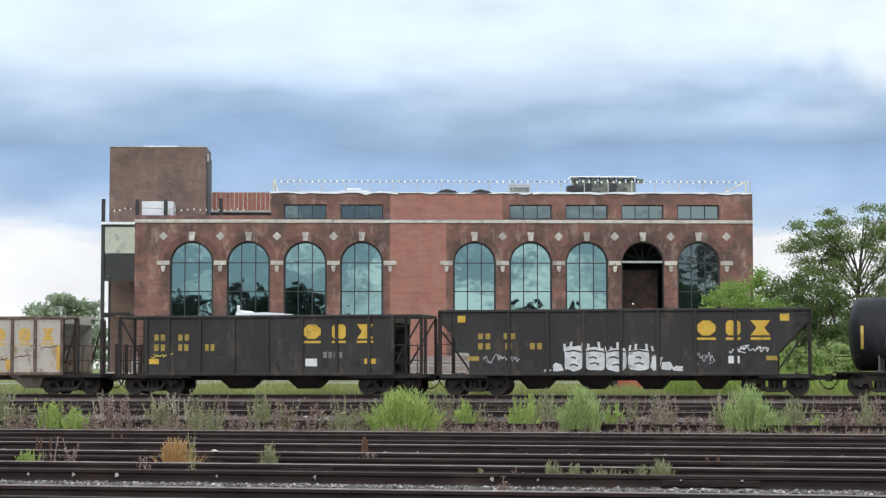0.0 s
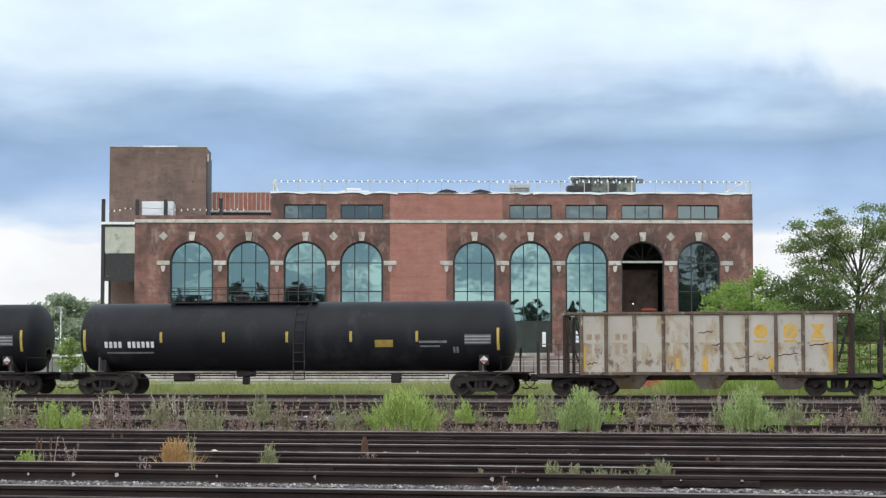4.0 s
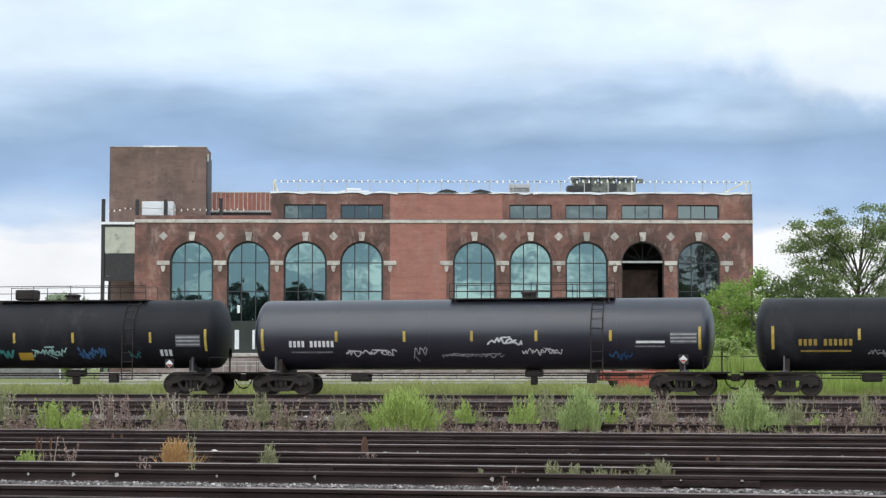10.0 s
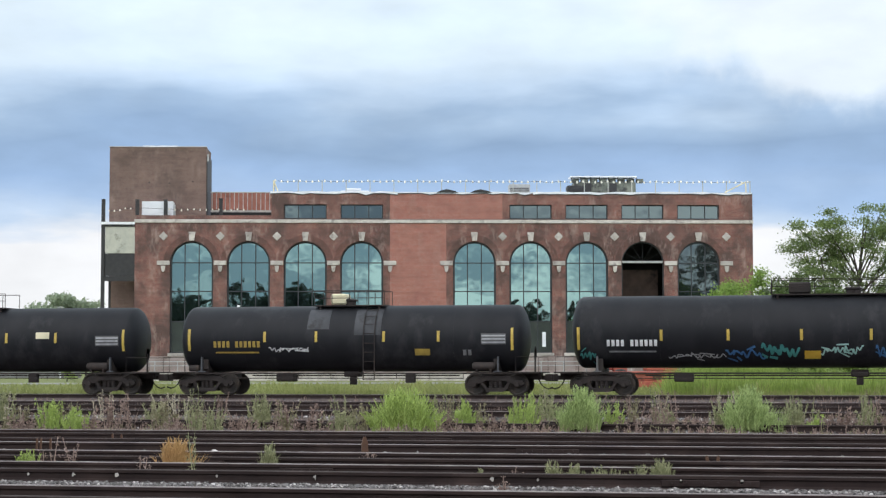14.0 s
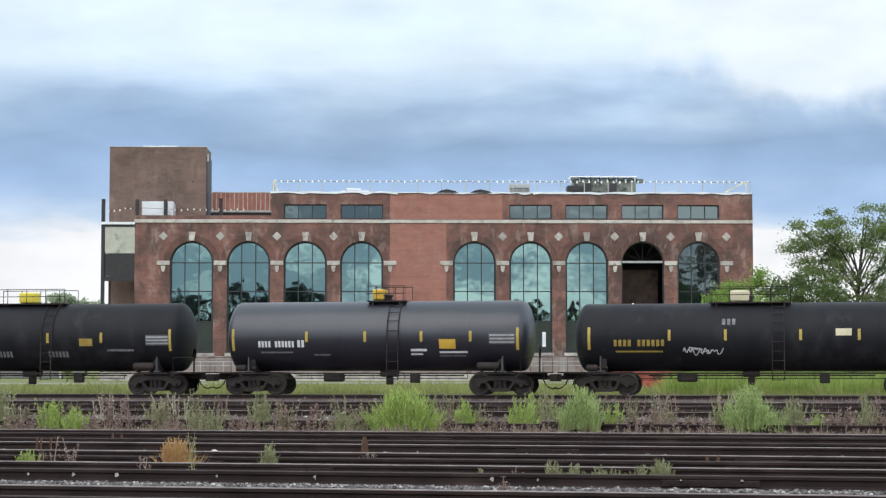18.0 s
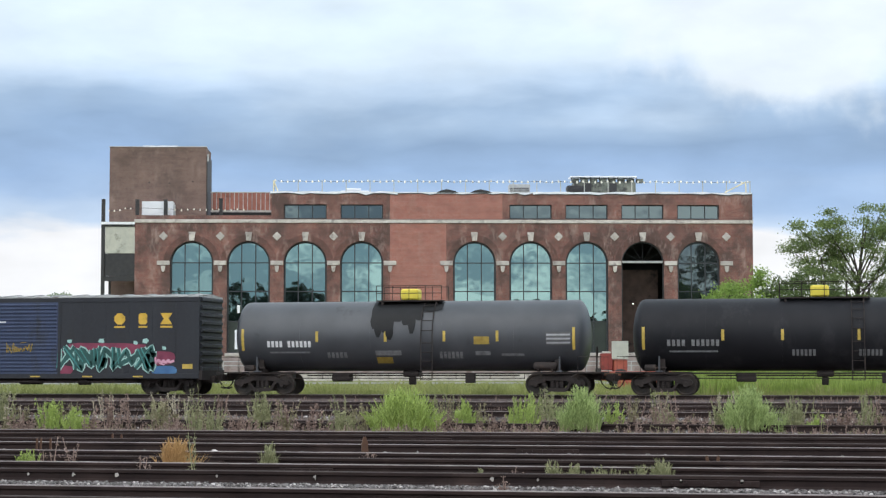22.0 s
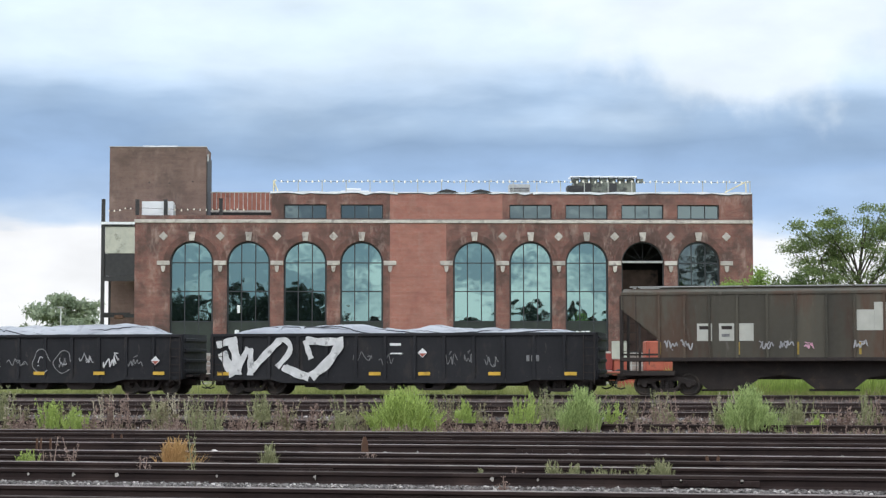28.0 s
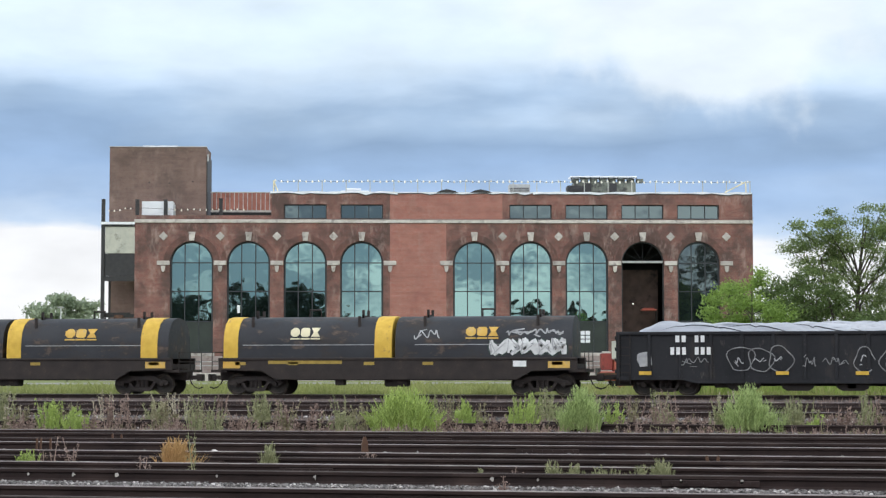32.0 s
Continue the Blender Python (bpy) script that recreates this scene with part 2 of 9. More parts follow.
M_SPRAY_BLUE = surface("blue_spray_paint", (0.03, 0.1, 0.24), (0.06, 0.17, 0.34), 2.0, 0.6)
M_SPRAY_GREEN = surface("green_spray_paint", (0.03, 0.15, 0.05), (0.07, 0.26, 0.07), 2.0, 0.6)
M_SPRAY_DEEP = surface("deep_green_spray_paint", (0.012, 0.06, 0.055), (0.02, 0.1, 0.09), 2.0, 0.6)
M_SPRAY_BLACK = surface("black_green_spray_paint", (0.008, 0.02, 0.016), (0.014, 0.038, 0.03), 2.0, 0.6)
M_SPRAY_MAROON = surface("maroon_spray_paint", (0.14, 0.02, 0.05), (0.24, 0.04, 0.08), 2.0, 0.6)
M_SPRAY_PINK = surface("pink_spray_paint", (0.55, 0.25, 0.35), (0.7, 0.4, 0.5), 2.0, 0.6)
M_SPRAY_YELLOW = surface("yellow_spray_paint", (0.5, 0.42, 0.05), (0.62, 0.54, 0.1), 2.0, 0.6)
M_TANK_BLACK = surface("black_tank_paint", (0.012, 0.0122, 0.0148), (0.019, 0.019, 0.022), 0.9, 0.5, spread=0.05, bump=0.02, stain=(0.034, 0.034, 0.037), stain_scale=0.6, stain_at=0.54, stretch=(1, 1, 0.5), spec=0.17)
M_TANK_SATIN = surface("satin_black_tank_paint", (0.014, 0.0145, 0.023), (0.021, 0.0215, 0.033), 0.7, 0.36, spread=0.03, bump=0.01, stain=(0.01, 0.011, 0.0145), stain_scale=0.6, stain_at=0.6, spec=0.85)
M_TANK_GREY = surface("weathered_grey_black_tank_paint", (0.05, 0.053, 0.06), (0.07, 0.073, 0.081), 0.8, 0.42, spread=0.05, bump=0.02, stain=(0.03, 0.03, 0.033), stain_scale=0.7, stain_at=0.6)
M_TANK_WORN = surface("worn_black_tank_paint", (0.024, 0.025, 0.03), (0.05, 0.051, 0.058), 0.9, 0.6, bump=0.04, stain=(0.01, 0.01, 0.011), stain_scale=1.2, stain_at=0.5)
M_SPILL = surface("black_oil_spill", (0.004, 0.004, 0.0045), (0.008, 0.008, 0.009), 2.0, 0.55, spec=0.3)
M_UNDER = surface("grimy_black_underframe", (0.0165, 0.0118, 0.0108), (0.032, 0.0222, 0.0195), 2.0, 0.8, stain=(0.06, 0.038, 0.026), stain_scale=2.0, stain_at=0.6)
M_WHEEL = surface("brown_black_wheel_steel", (0.022, 0.018, 0.016), (0.045, 0.034, 0.028), 3.0, 0.7, stain=(0.075, 0.048, 0.034), stain_scale=3.0)
M_HOPPER_BLACK = surface("weathered_black_hopper_paint", (0.0135, 0.0118, 0.0108), (0.026, 0.0225, 0.02), 0.7, 0.6, stain=(0.06, 0.044, 0.033), stain_scale=0.9, stain_at=0.55, stretch=(1, 1, 0.4), stain2=(0.09, 0.07, 0.055), stain2_scale=3.0, stain2_at=0.62)
M_PATCH_GREY = surface("grey_cast_concrete", (0.2, 0.2, 0.2), (0.29, 0.285, 0.28), 0.8, 0.9, stain=(0.14, 0.135, 0.13), stain_scale=0.8)
M_SCUFF = surface("scuffed_grey_hopper_paint", (0.02, 0.0195, 0.02), (0.05, 0.048, 0.049), 1.4, 0.75, stain=(0.016, 0.0145, 0.014), stain_scale=1.8, stain_at=0.5, stretch=(1, 1, 0.4))
M_HOPPER_WHITE = surface("dirty_white_hopper_paint", (0.42, 0.38, 0.32), (0.5, 0.46, 0.4), 0.9, 0.75, stain=(0.37, 0.28, 0.17), stain_scale=1.1, stain_at=0.55, stretch=(1, 1, 0.5), stain2=(0.15, 0.085, 0.05), stain2_scale=3.0, stain2_at=0.61)
M_HOPPER_STAINED = surface("rust_washed_white_hopper_paint", (0.4, 0.36, 0.3), (0.5, 0.46, 0.4), 0.9, 0.75, stain=(0.36, 0.25, 0.13), stain_scale=1.3, stain_at=0.5, stretch=(1, 1, 0.6), stain2=(0.14, 0.078, 0.045), stain2_scale=3.0, stain2_at=0.56)
M_HOPPER_RIB = surface("rust_eaten_white_rib", (0.085, 0.055, 0.038), (0.17, 0.12, 0.085), 2.0, 0.8, stain=(0.36, 0.31, 0.25), stain_scale=3.0, stain_at=0.56)
M_RUST_FADED = surface("faded_rust_stencil_paint", (0.3, 0.2, 0.13), (0.42, 0.34, 0.26), 5.0, 0.8)
M_OCHRE = surface("faded_ochre_paint", (0.55, 0.32, 0.05), (0.62, 0.4, 0.1), 3.0, 0.7, stain=(0.4, 0.3, 0.16), stain_scale=3.0, stain_at=0.56)
M_RUST = surface("dark_rust", (0.07, 0.035, 0.022), (0.14, 0.07, 0.04), 3.0, 0.85, stain=(0.03, 0.02, 0.016), stain_scale=2.0)
M_BOX_BLUE = surface("dark_slate_boxcar_paint", (0.011, 0.0125, 0.018), (0.017, 0.0195, 0.026), 0.8, 0.6, stain=(0.015, 0.0145, 0.017), stain_scale=0.7, stretch=(1, 1, 0.4), stain2=(0.028, 0.028, 0.031), stain2_scale=2.4, stain2_at=0.62)
M_BOX_DOOR = surface("faded_blue_door_paint", (0.03, 0.045, 0.09), (0.045, 0.065, 0.13), 0.8, 0.55, stain=(0.03, 0.035, 0.05), stain_scale=0.8, stretch=(1, 1, 0.4))
M_ROOF_GALV = surface("weathered_galvanised_roof", (0.3, 0.3, 0.3), (0.45, 0.45, 0.44), 1.5, 0.6, metal=0.3, stain=(0.16, 0.13, 0.11), stain_scale=1.5)
M_COVERED = surface("grimy_brown_covered_hopper_paint", (0.05, 0.045, 0.034), (0.085, 0.075, 0.055), 0.6, 0.75, stain=(0.075, 0.042, 0.027), stain_scale=0.7, stain_at=0.52, stretch=(1, 1, 0.22), stain2=(0.13, 0.12, 0.1), stain2_scale=2.6, stain2_at=0.6, random_tone=0.3)
M_PATCH = surface("pale_grey_paint_patch", (0.4, 0.4, 0.36), (0.5, 0.5, 0.45), 2.0, 0.7, stain=(0.28, 0.27, 0.23), stain_scale=2.0, stain_at=0.62)
M_GONDOLA = surface("faded_black_gondola_paint", (0.0095, 0.0097, 0.0125), (0.018, 0.018, 0.0215), 0.8, 0.65, spec=0.3, stain=(0.036, 0.031, 0.029), stain_scale=0.9, stain_at=0.58, stretch=(1, 1, 0.4), stain2=(0.09, 0.08, 0.075), stain2_scale=3.0, stain2_at=0.64)
M_TARP = surface("pale_grey_tarpaulin", (0.25, 0.26, 0.3), (0.44, 0.45, 0.49), 1.1, 0.55, bump=0.2, stain=(0.13, 0.135, 0.16), stain_scale=1.2, stain_at=0.56, stretch=(0.35, 1, 1))
# dark tone that paints crease shadow onto the tarpaulins
M_TARP_SHADE = surface("tarpaulin_crease_shade", (0.03, 0.032, 0.038), (0.08, 0.083, 0.095), 2.0, 0.7)
M_COIL = surface("grey_coil_hood_paint", (0.02, 0.0215, 0.027), (0.036, 0.037, 0.043), 0.8, 0.62, spec=0.3, stain=(0.034, 0.027, 0.024), stain_scale=1.0, stain_at=0.5, stretch=(0.6, 1, 1), stain2=(0.11, 0.075, 0.06), stain2_scale=2.0, stain2_at=0.57)
M_SAFETY_RED = surface("faded_orange_red_paint", (0.33, 0.07, 0.045), (0.47, 0.12, 0.075), 1.5, 0.6, stain=(0.2, 0.06, 0.04), stain_scale=1.5)
M_DEEP_RED = surface("deep_red_enamel", (0.2, 0.03, 0.026), (0.28, 0.045, 0.036), 1.5, 0.55, stain=(0.1, 0.025, 0.02), stain_scale=1.5)
M_RAIL_SIDE = surface("rusty_rail_steel", (0.021, 0.0128, 0.012), (0.04, 0.0252, 0.0225), 2.0, 0.85, spec=0.3, stain=(0.058, 0.038, 0.033), stain_scale=1.0, stain_at=0.6)
M_RAIL_TOP = surface("polished_rail_head", (0.28, 0.235, 0.23), (0.43, 0.37, 0.36), 2.0, 0.45)
M_RAIL_DULL = surface("dull_rail_head", (0.07, 0.053, 0.05), (0.11, 0.085, 0.08), 2.0, 0.75)
M_TIE = surface("creosoted_tie_wood", (0.043, 0.03, 0.028), (0.078, 0.057, 0.053), 3.0, 0.9, stain=(0.1, 0.078, 0.073), stain_scale=2.0, random_tone=0.25)
M_BALLAST = surface("grey_ballast_stone", (0.14, 0.125, 0.12), (0.3, 0.28, 0.27), 9.0, 0.9, island=(0.35, 1.05, 2.6))
M_BARK = surface("grey_brown_bark", (0.05, 0.042, 0.034), (0.09, 0.075, 0.06), 4.0, 0.9, bump=0.5)
M_LEAF = leaf_material("green_leaves", (0.045, 0.075, 0.024), (0.18, 0.25, 0.08))
M_LEAF_AIRY = leaf_material("pale_green_crown_leaves", (0.06, 0.1, 0.032), (0.29, 0.37, 0.13))
M_LEAF_WOODS = leaf_material("deep_shade_leaves", (0.032, 0.048, 0.03), (0.075, 0.1, 0.055))
# distance haze is put into this leaf colour as a paler, greyer green
M_LEAF_HAZE = leaf_material("haze_paled_green_leaves", (0.21, 0.26, 0.175), (0.43, 0.49, 0.34))
M_LEAF_BRIGHT = leaf_material("bright_green_leaves", (0.11, 0.19, 0.035), (0.36, 0.5, 0.12))
M_WEED = leaf_material("green_weed_blades", (0.145, 0.21, 0.04), (0.52, 0.64, 0.18), 2.0)
M_WEED_SOFT = leaf_material("soft_grey_green_weed_blades", (0.13, 0.19, 0.05), (0.55, 0.66, 0.27), 2.0)
M_WEED_DULL = leaf_material("dusty_weed_stems", (0.1, 0.12, 0.045), (0.46, 0.45, 0.25), 2.0)
M_WEED_DRY = leaf_material("dry_brown_weed_stems", (0.08, 0.045, 0.04), (0.47, 0.34, 0.28), 2.0)
M_WEED_STRAW = leaf_material("pale_straw_seed_heads", (0.3, 0.25, 0.17), (0.66, 0.6, 0.46), 2.0)
M_WEED_MIX = leaf_material("tan_and_green_low_growth", (0.06, 0.045, 0.03), (0.42, 0.38, 0.22), 1.2)
M_WEED_RUSSET = leaf_material("russet_grass_blades", (0.38, 0.21, 0.08), (0.62, 0.4, 0.17), 2.0)
M_GRASS_TALL = leaf_material("tall_green_grass_blades", (0.17, 0.24, 0.05), (0.42, 0.52, 0.14), 0.4)
M_GRASS = leaf_material("meadow_grass_blades", (0.16, 0.19, 0.05), (0.4, 0.41, 0.16), 0.3)


# ---- building blocks ----
SPLIT = {"graffiti": "paint_stroke", "end_railing": "rail_bar", "top_railing": "rail_bar", "running_rail": "rail_bar", "ladder": "ladder_bar", "end_ladder": "ladder_bar"}


def loose_pieces(bm):
    """The separate bodies of a bmesh, as lists of vertices and faces."""
    bm.verts.index_update()
    seen, bodies = set(), []
    for v in bm.verts:
        if v.index in seen:
            continue
        stack, body = [v], []
        seen.add(v.index)
        while stack:
            w = stack.pop()
            body.append(w)
            for e in w.link_edges:
                o = e.other_vert(w)
                if o.index not in seen:
                    seen.add(o.index)
                    stack.append(o)
        order = {w.index: i for i, w in enumerate(body)}
        bodies.append(([w.co.copy() for w in body], [[order[w.index] for w in f.verts] for f in {f for w in body for f in w.link_faces}]))
    return bodies


def part(name, bm, material, parent, label="", smooth=False, at=None):
    """Links a bmesh as one mesh object under a thing or a part; what SPLIT names comes apart into its bars or strokes."""
    bmesh.ops.recalc_face_normals(bm, faces=bm.faces)
    bodies = loose_pieces(bm) if name in SPLIT else []
    me = bpy.data.meshes.new(name)
    if len(bodies) > 1:
        me.from_pydata(bodies[0][0], [], bodies[0][1])
    else:
        bm.to_mesh(me)
    bm.free()
    me.materials.append(material)
    if smooth:
        me.shade_smooth()
        me.set_sharp_from_angle(angle=radians(40))
    ob = new(name, me)
    ob.parent = parent
    if at:
        ob.location = at
    if label:
        ob["label"] = label
    for verts, faces in bodies[1:]:
        raw(SPLIT[name], verts, faces, material, ob)
    return ob


def share(name, source, parent, at):
    """Another object on the mesh of source."""
    ob = new(name, source.data)
    ob.parent = parent
    ob.location = at
    return ob


def raw(name, verts, faces, material, parent=None, label="", smooth=False):
    """Many small pieces in one mesh."""
    me = bpy.data.meshes.new(name)
    me.from_pydata(verts, [], faces)
    me.materials.append(material)
    if smooth:
        me.shade_smooth()
    ob = new(name, me)
    ob.parent = parent
    if label:
        ob["label"] = label
    return ob


def thing(name, label, category, group="", kind="", at=None):
    ob = new(name)
    ob.empty_display_size = 0.3
    if at is not None:
        ob.matrix_basis = at
    return tagged(ob, label, category, group, kind)


def box(bm, x0, x1, y0, y1, z0, z1, bevel=0.0):
    vs = [bm.verts.new(p) for p in ((x0, y0, z0), (x1, y0, z0), (x1, y1, z0), (x0, y1, z0), (x0, y0, z1), (x1, y0, z1), (x1, y1, z1), (x0, y1, z1))]
    fs = [bm.faces.new([vs[i] for i in q]) for q in ((0, 3, 2, 1), (4, 5, 6, 7), (0, 1, 5, 4), (1, 2, 6, 5), (2, 3, 7, 6), (3, 0, 4, 7))]
    if bevel:
        es = {e for f in fs for e in f.edges}
        bmesh.ops.bevel(bm, geom=list(es), offset=bevel, segments=1, affect="EDGES")
    return bm


def boxes(*rows):
    bm = bmesh.new()
    for r in rows:
        box(bm, *r)
    return bm


def prism(bm, outline, axis, a, b):
    """An outline in the two other axes, drawn out along axis from a to b."""
    def place(p, d):
        return {"x": (d, p[0], p[1]), "y": (p[0], d, p[1]), "z": (p[0], p[1], d)}[axis]
    lo, hi = [bm.verts.new(place(p, a)) for p in outline], [bm.verts.new(place(p, b)) for p in outline]
    bm.faces.new(lo), bm.faces.new(hi[::-1])
    for i in range(len(outline)):
        j = (i + 1) % len(outline)
        bm.faces.new((lo[i], hi[i], hi[j], lo[j]))
    return bm


def tube(bm, points, radii, sides=6):
    """A tapered tube along points."""
    pts = [Vector(p) for p in points]
    if not hasattr(radii, "__len__"):
        radii = [radii] * len(pts)
    rings = []
    for i, p in enumerate(pts):
        d = (pts[min(i + 1, len(pts) - 1)] - pts[max(i - 1, 0)]).normalized()
        u = d.orthogonal().normalized()
        v = d.cross(u)
        rings.append([bm.verts.new(p + (u * math.cos(a) + v * math.sin(a)) * radii[i]) for a in (2 * math.pi * k / sides for k in range(sides))])
    for r, s in zip(rings, rings[1:]):
        for k in range(sides):
            bm.faces.new((r[k], r[(k + 1) % sides], s[(k + 1) % sides], s[k]))
    bm.faces.new(rings[0][::-1]), bm.faces.new(rings[-1])
    return bm


def lathe(bm, profile, axis="x", sides=32):
    """A body of revolution: profile rows of (place along the axis, radius)."""
    rings = []
    for d, r in profile:
        ring = []
        for k in range(sides):
            a = 2 * math.pi * k / sides
            c, s = math.cos(a) * r, math.sin(a) * r
            ring.append(bm.verts.new({"x": (d, c, s), "y": (c, d, s), "z": (c, s, d)}[axis]))
        rings.append(ring)
    for r, s in zip(rings, rings[1:]):
        for k in range(sides):
            bm.faces.new((r[k], r[(k + 1) % sides], s[(k + 1) % sides], s[k]))
    bm.faces.new(rings[0][::-1]), bm.faces.new(rings[-1])
    return bm


# ---- the sky's cloud bank, far behind everything ----
def cloud_material():
    m, nt, bsdf = node_material("layered_clouds")
    n, l = nt.nodes, nt.links
    n.remove(bsdf)
    co = n.new("ShaderNodeTexCoord")
    sep = n.new("ShaderNodeSeparateXYZ")
    l.new(co.outputs["Object"], sep.inputs[0])
    mp = n.new("ShaderNodeMapping")
    mp.inputs["Scale"].default_value = (0.0042, 0.0042, 0.016)
    l.new(co.outputs["Object"], mp.inputs["Vector"])
    wisps = n.new("ShaderNodeTexNoise")
    wisps.inputs["Scale"].default_value, wisps.inputs["Detail"].default_value = 1.0, 7.0
    wisps.inputs["Roughness"].default_value, wisps.inputs["Distortion"].default_value = 0.46, 0.15
    l.new(mp.outputs["Vector"], wisps.inputs["Vector"])
    high = n.new("ShaderNodeMath")
    high.operation = "MULTIPLY_ADD"
    high.inputs[1].default_value = 1 / 2000
    l.new(sep.outputs["Z"], high.inputs[0])
    shift = n.new("ShaderNodeMath")
    shift.operation = "MULTIPLY_ADD"
    shift.inputs[1].default_value, shift.inputs[2].default_value = 0.07, -0.035
    l.new(wisps.outputs["Fac"], shift.inputs[0])
    l.new(shift.outputs[0], high.inputs[2])
    ramp = n.new("ShaderNodeValToRGB")
    stops = ((0.0, (0.9, 0.925, 0.93)), (0.305, (0.89, 0.92, 0.94)), (0.345, (0.56, 0.7, 0.87)), (0.42, (0.4, 0.56, 0.79)), (0.49, (0.34, 0.5, 0.74)),
             (0.56, (0.292, 0.43, 0.625)), (0.63, (0.38, 0.53, 0.72)), (0.7, (0.56, 0.72, 0.9)), (0.78, (0.7, 0.85, 0.98)), (0.88, (0.76, 0.9, 1.0)), (1.0, (0.8, 0.93, 1.02)))
    cr = ramp.color_ramp
    cr.elements[0].position, cr.elements[0].color = stops[0][0], (*stops[0][1], 1)
    cr.elements[1].position, cr.elements[1].color = stops[-1][0], (*stops[-1][1], 1)
    for p, c in stops[1:-1]:
        e = cr.elements.new(p)
        e.color = (*c, 1)
    scale = n.new("ShaderNodeMapRange")
    scale.inputs["From Min"].default_value, scale.inputs["From Max"].default_value = 0.0, 0.222
    l.new(high.outputs[0], scale.inputs["Value"])
    l.new(scale.outputs["Result"], ramp.inputs["Fac"])
    # a white cumulus lobe standing out of the layer
    lobe_at = n.new("ShaderNodeVectorMath")
    lobe_at.operation = "DISTANCE"
    lobe_at.inputs[1].default_value = LOBE
    squash = n.new("ShaderNodeMapping")
    squash.inputs["Scale"].default_value = (1, 1, 1.5)
    l.new(co.outputs["Object"], squash.inputs["Vector"])
    l.new(squash.outputs["Vector"], lobe_at.inputs[0])
    puffs = n.new("ShaderNodeTexNoise")
    puffs.inputs["Scale"].default_value, puffs.inputs["Detail"].default_value = 0.009, 6.0
    l.new(co.outputs["Object"], puffs.inputs["Vector"])
    edge = n.new("ShaderNodeMath")
    edge.operation = "MULTIPLY_ADD"
    edge.inputs[1].default_value = -330.0
    l.new(puffs.outputs["Fac"], edge.inputs[0])
    l.new(lobe_at.outputs["Value"], edge.inputs[2])
    soft = n.new("ShaderNodeMapRange")
    soft.interpolation_type = "SMOOTHSTEP"
    soft.inputs["From Min"].default_value, soft.inputs["From Max"].default_value = 45.0, -50.0
    soft.inputs["To Max"].default_value = 0.88
    l.new(edge.outputs[0], soft.inputs["Value"])
    mix = n.new("ShaderNodeMix")
    mix.data_type = "RGBA"
    mix.inputs["B"].default_value = (0.84, 0.94, 1.01, 1)
    l.new(soft.outputs["Result"], mix.inputs["Factor"])
    l.new(ramp.outputs["Color"], mix.inputs["A"])
    # soft mottling within the layers
    mp2, fine, lift, hsv = n.new("ShaderNodeMapping"), n.new("ShaderNodeTexNoise"), n.new("ShaderNodeMapRange"), n.new("ShaderNodeHueSaturation")
    mp2.inputs["Scale"].default_value = (0.0075, 0.0075, 0.017)
    l.new(co.outputs["Object"], mp2.inputs["Vector"])
    fine.inputs["Scale"].default_value, fine.inputs["Detail"].default_value, fine.inputs["Roughness"].default_value = 1.0, 5.0, 0.5
    l.new(mp2.outputs["Vector"], fine.inputs["Vector"])
    lift.inputs["From Min"].default_value, lift.inputs["From Max"].default_value = 0.3, 0.7
    lift.inputs["To Min"].default_value, lift.inputs["To Max"].default_value = 0.91, 1.08
    l.new(fine.outputs["Fac"], lift.inputs["Value"])
    l.new(lift.outputs["Result"], hsv.inputs["Value"])
    l.new(mix.outputs["Result"], hsv.inputs["Color"])
    em = n.new("ShaderNodeEmission")
    l.new(hsv.outputs["Color"], em.inputs["Color"])
    l.new(em.outputs[0], n["Material Output"].inputs["Surface"])
    return m


def far_way(u, v, r):
    """A place at distance r: u, v are the slopes to the right of and above the level line of sight at its middle."""
    a = radians(90 + VIEW_TURN) - math.atan(u)
    return Vector((r * math.cos(a), r * math.sin(a), 1.36 + r * v))


LOBE = far_way(0.285, 0.19, 2000)
LOBE.z *= 1.5


def cloud_bank():
    verts, faces, cols, rows = [], [], 48, 12
    for j in range(rows + 1):
        for i in range(cols + 1):
            u = -1.0 + 2.0 * i / cols
            p = far_way(math.tan(u * 1.0), -0.02 + 0.62 * j / rows, 2000)
            verts.append(p)
    for j in range(rows):
        for i in range(cols):
            a = j * (cols + 1) + i
            faces.append((a, a + 1, a + cols + 2, a + cols + 1))
    ob = raw("backdrop", verts, faces, cloud_material(), smooth=True)
    return tagged(ob, "drifting grey-blue and white layered clouds", "sky", kind="structure")


clouds = cloud_bank()


# ---- ground and tracks ----
def ground_height(x, y):
    """Flat in the yard, a shallow rise towards the building."""
    k = min(1.0, max(0.0, (y - 80) / 60))
    return 0.035 + 0.14 * k * k * (3 - 2 * k)


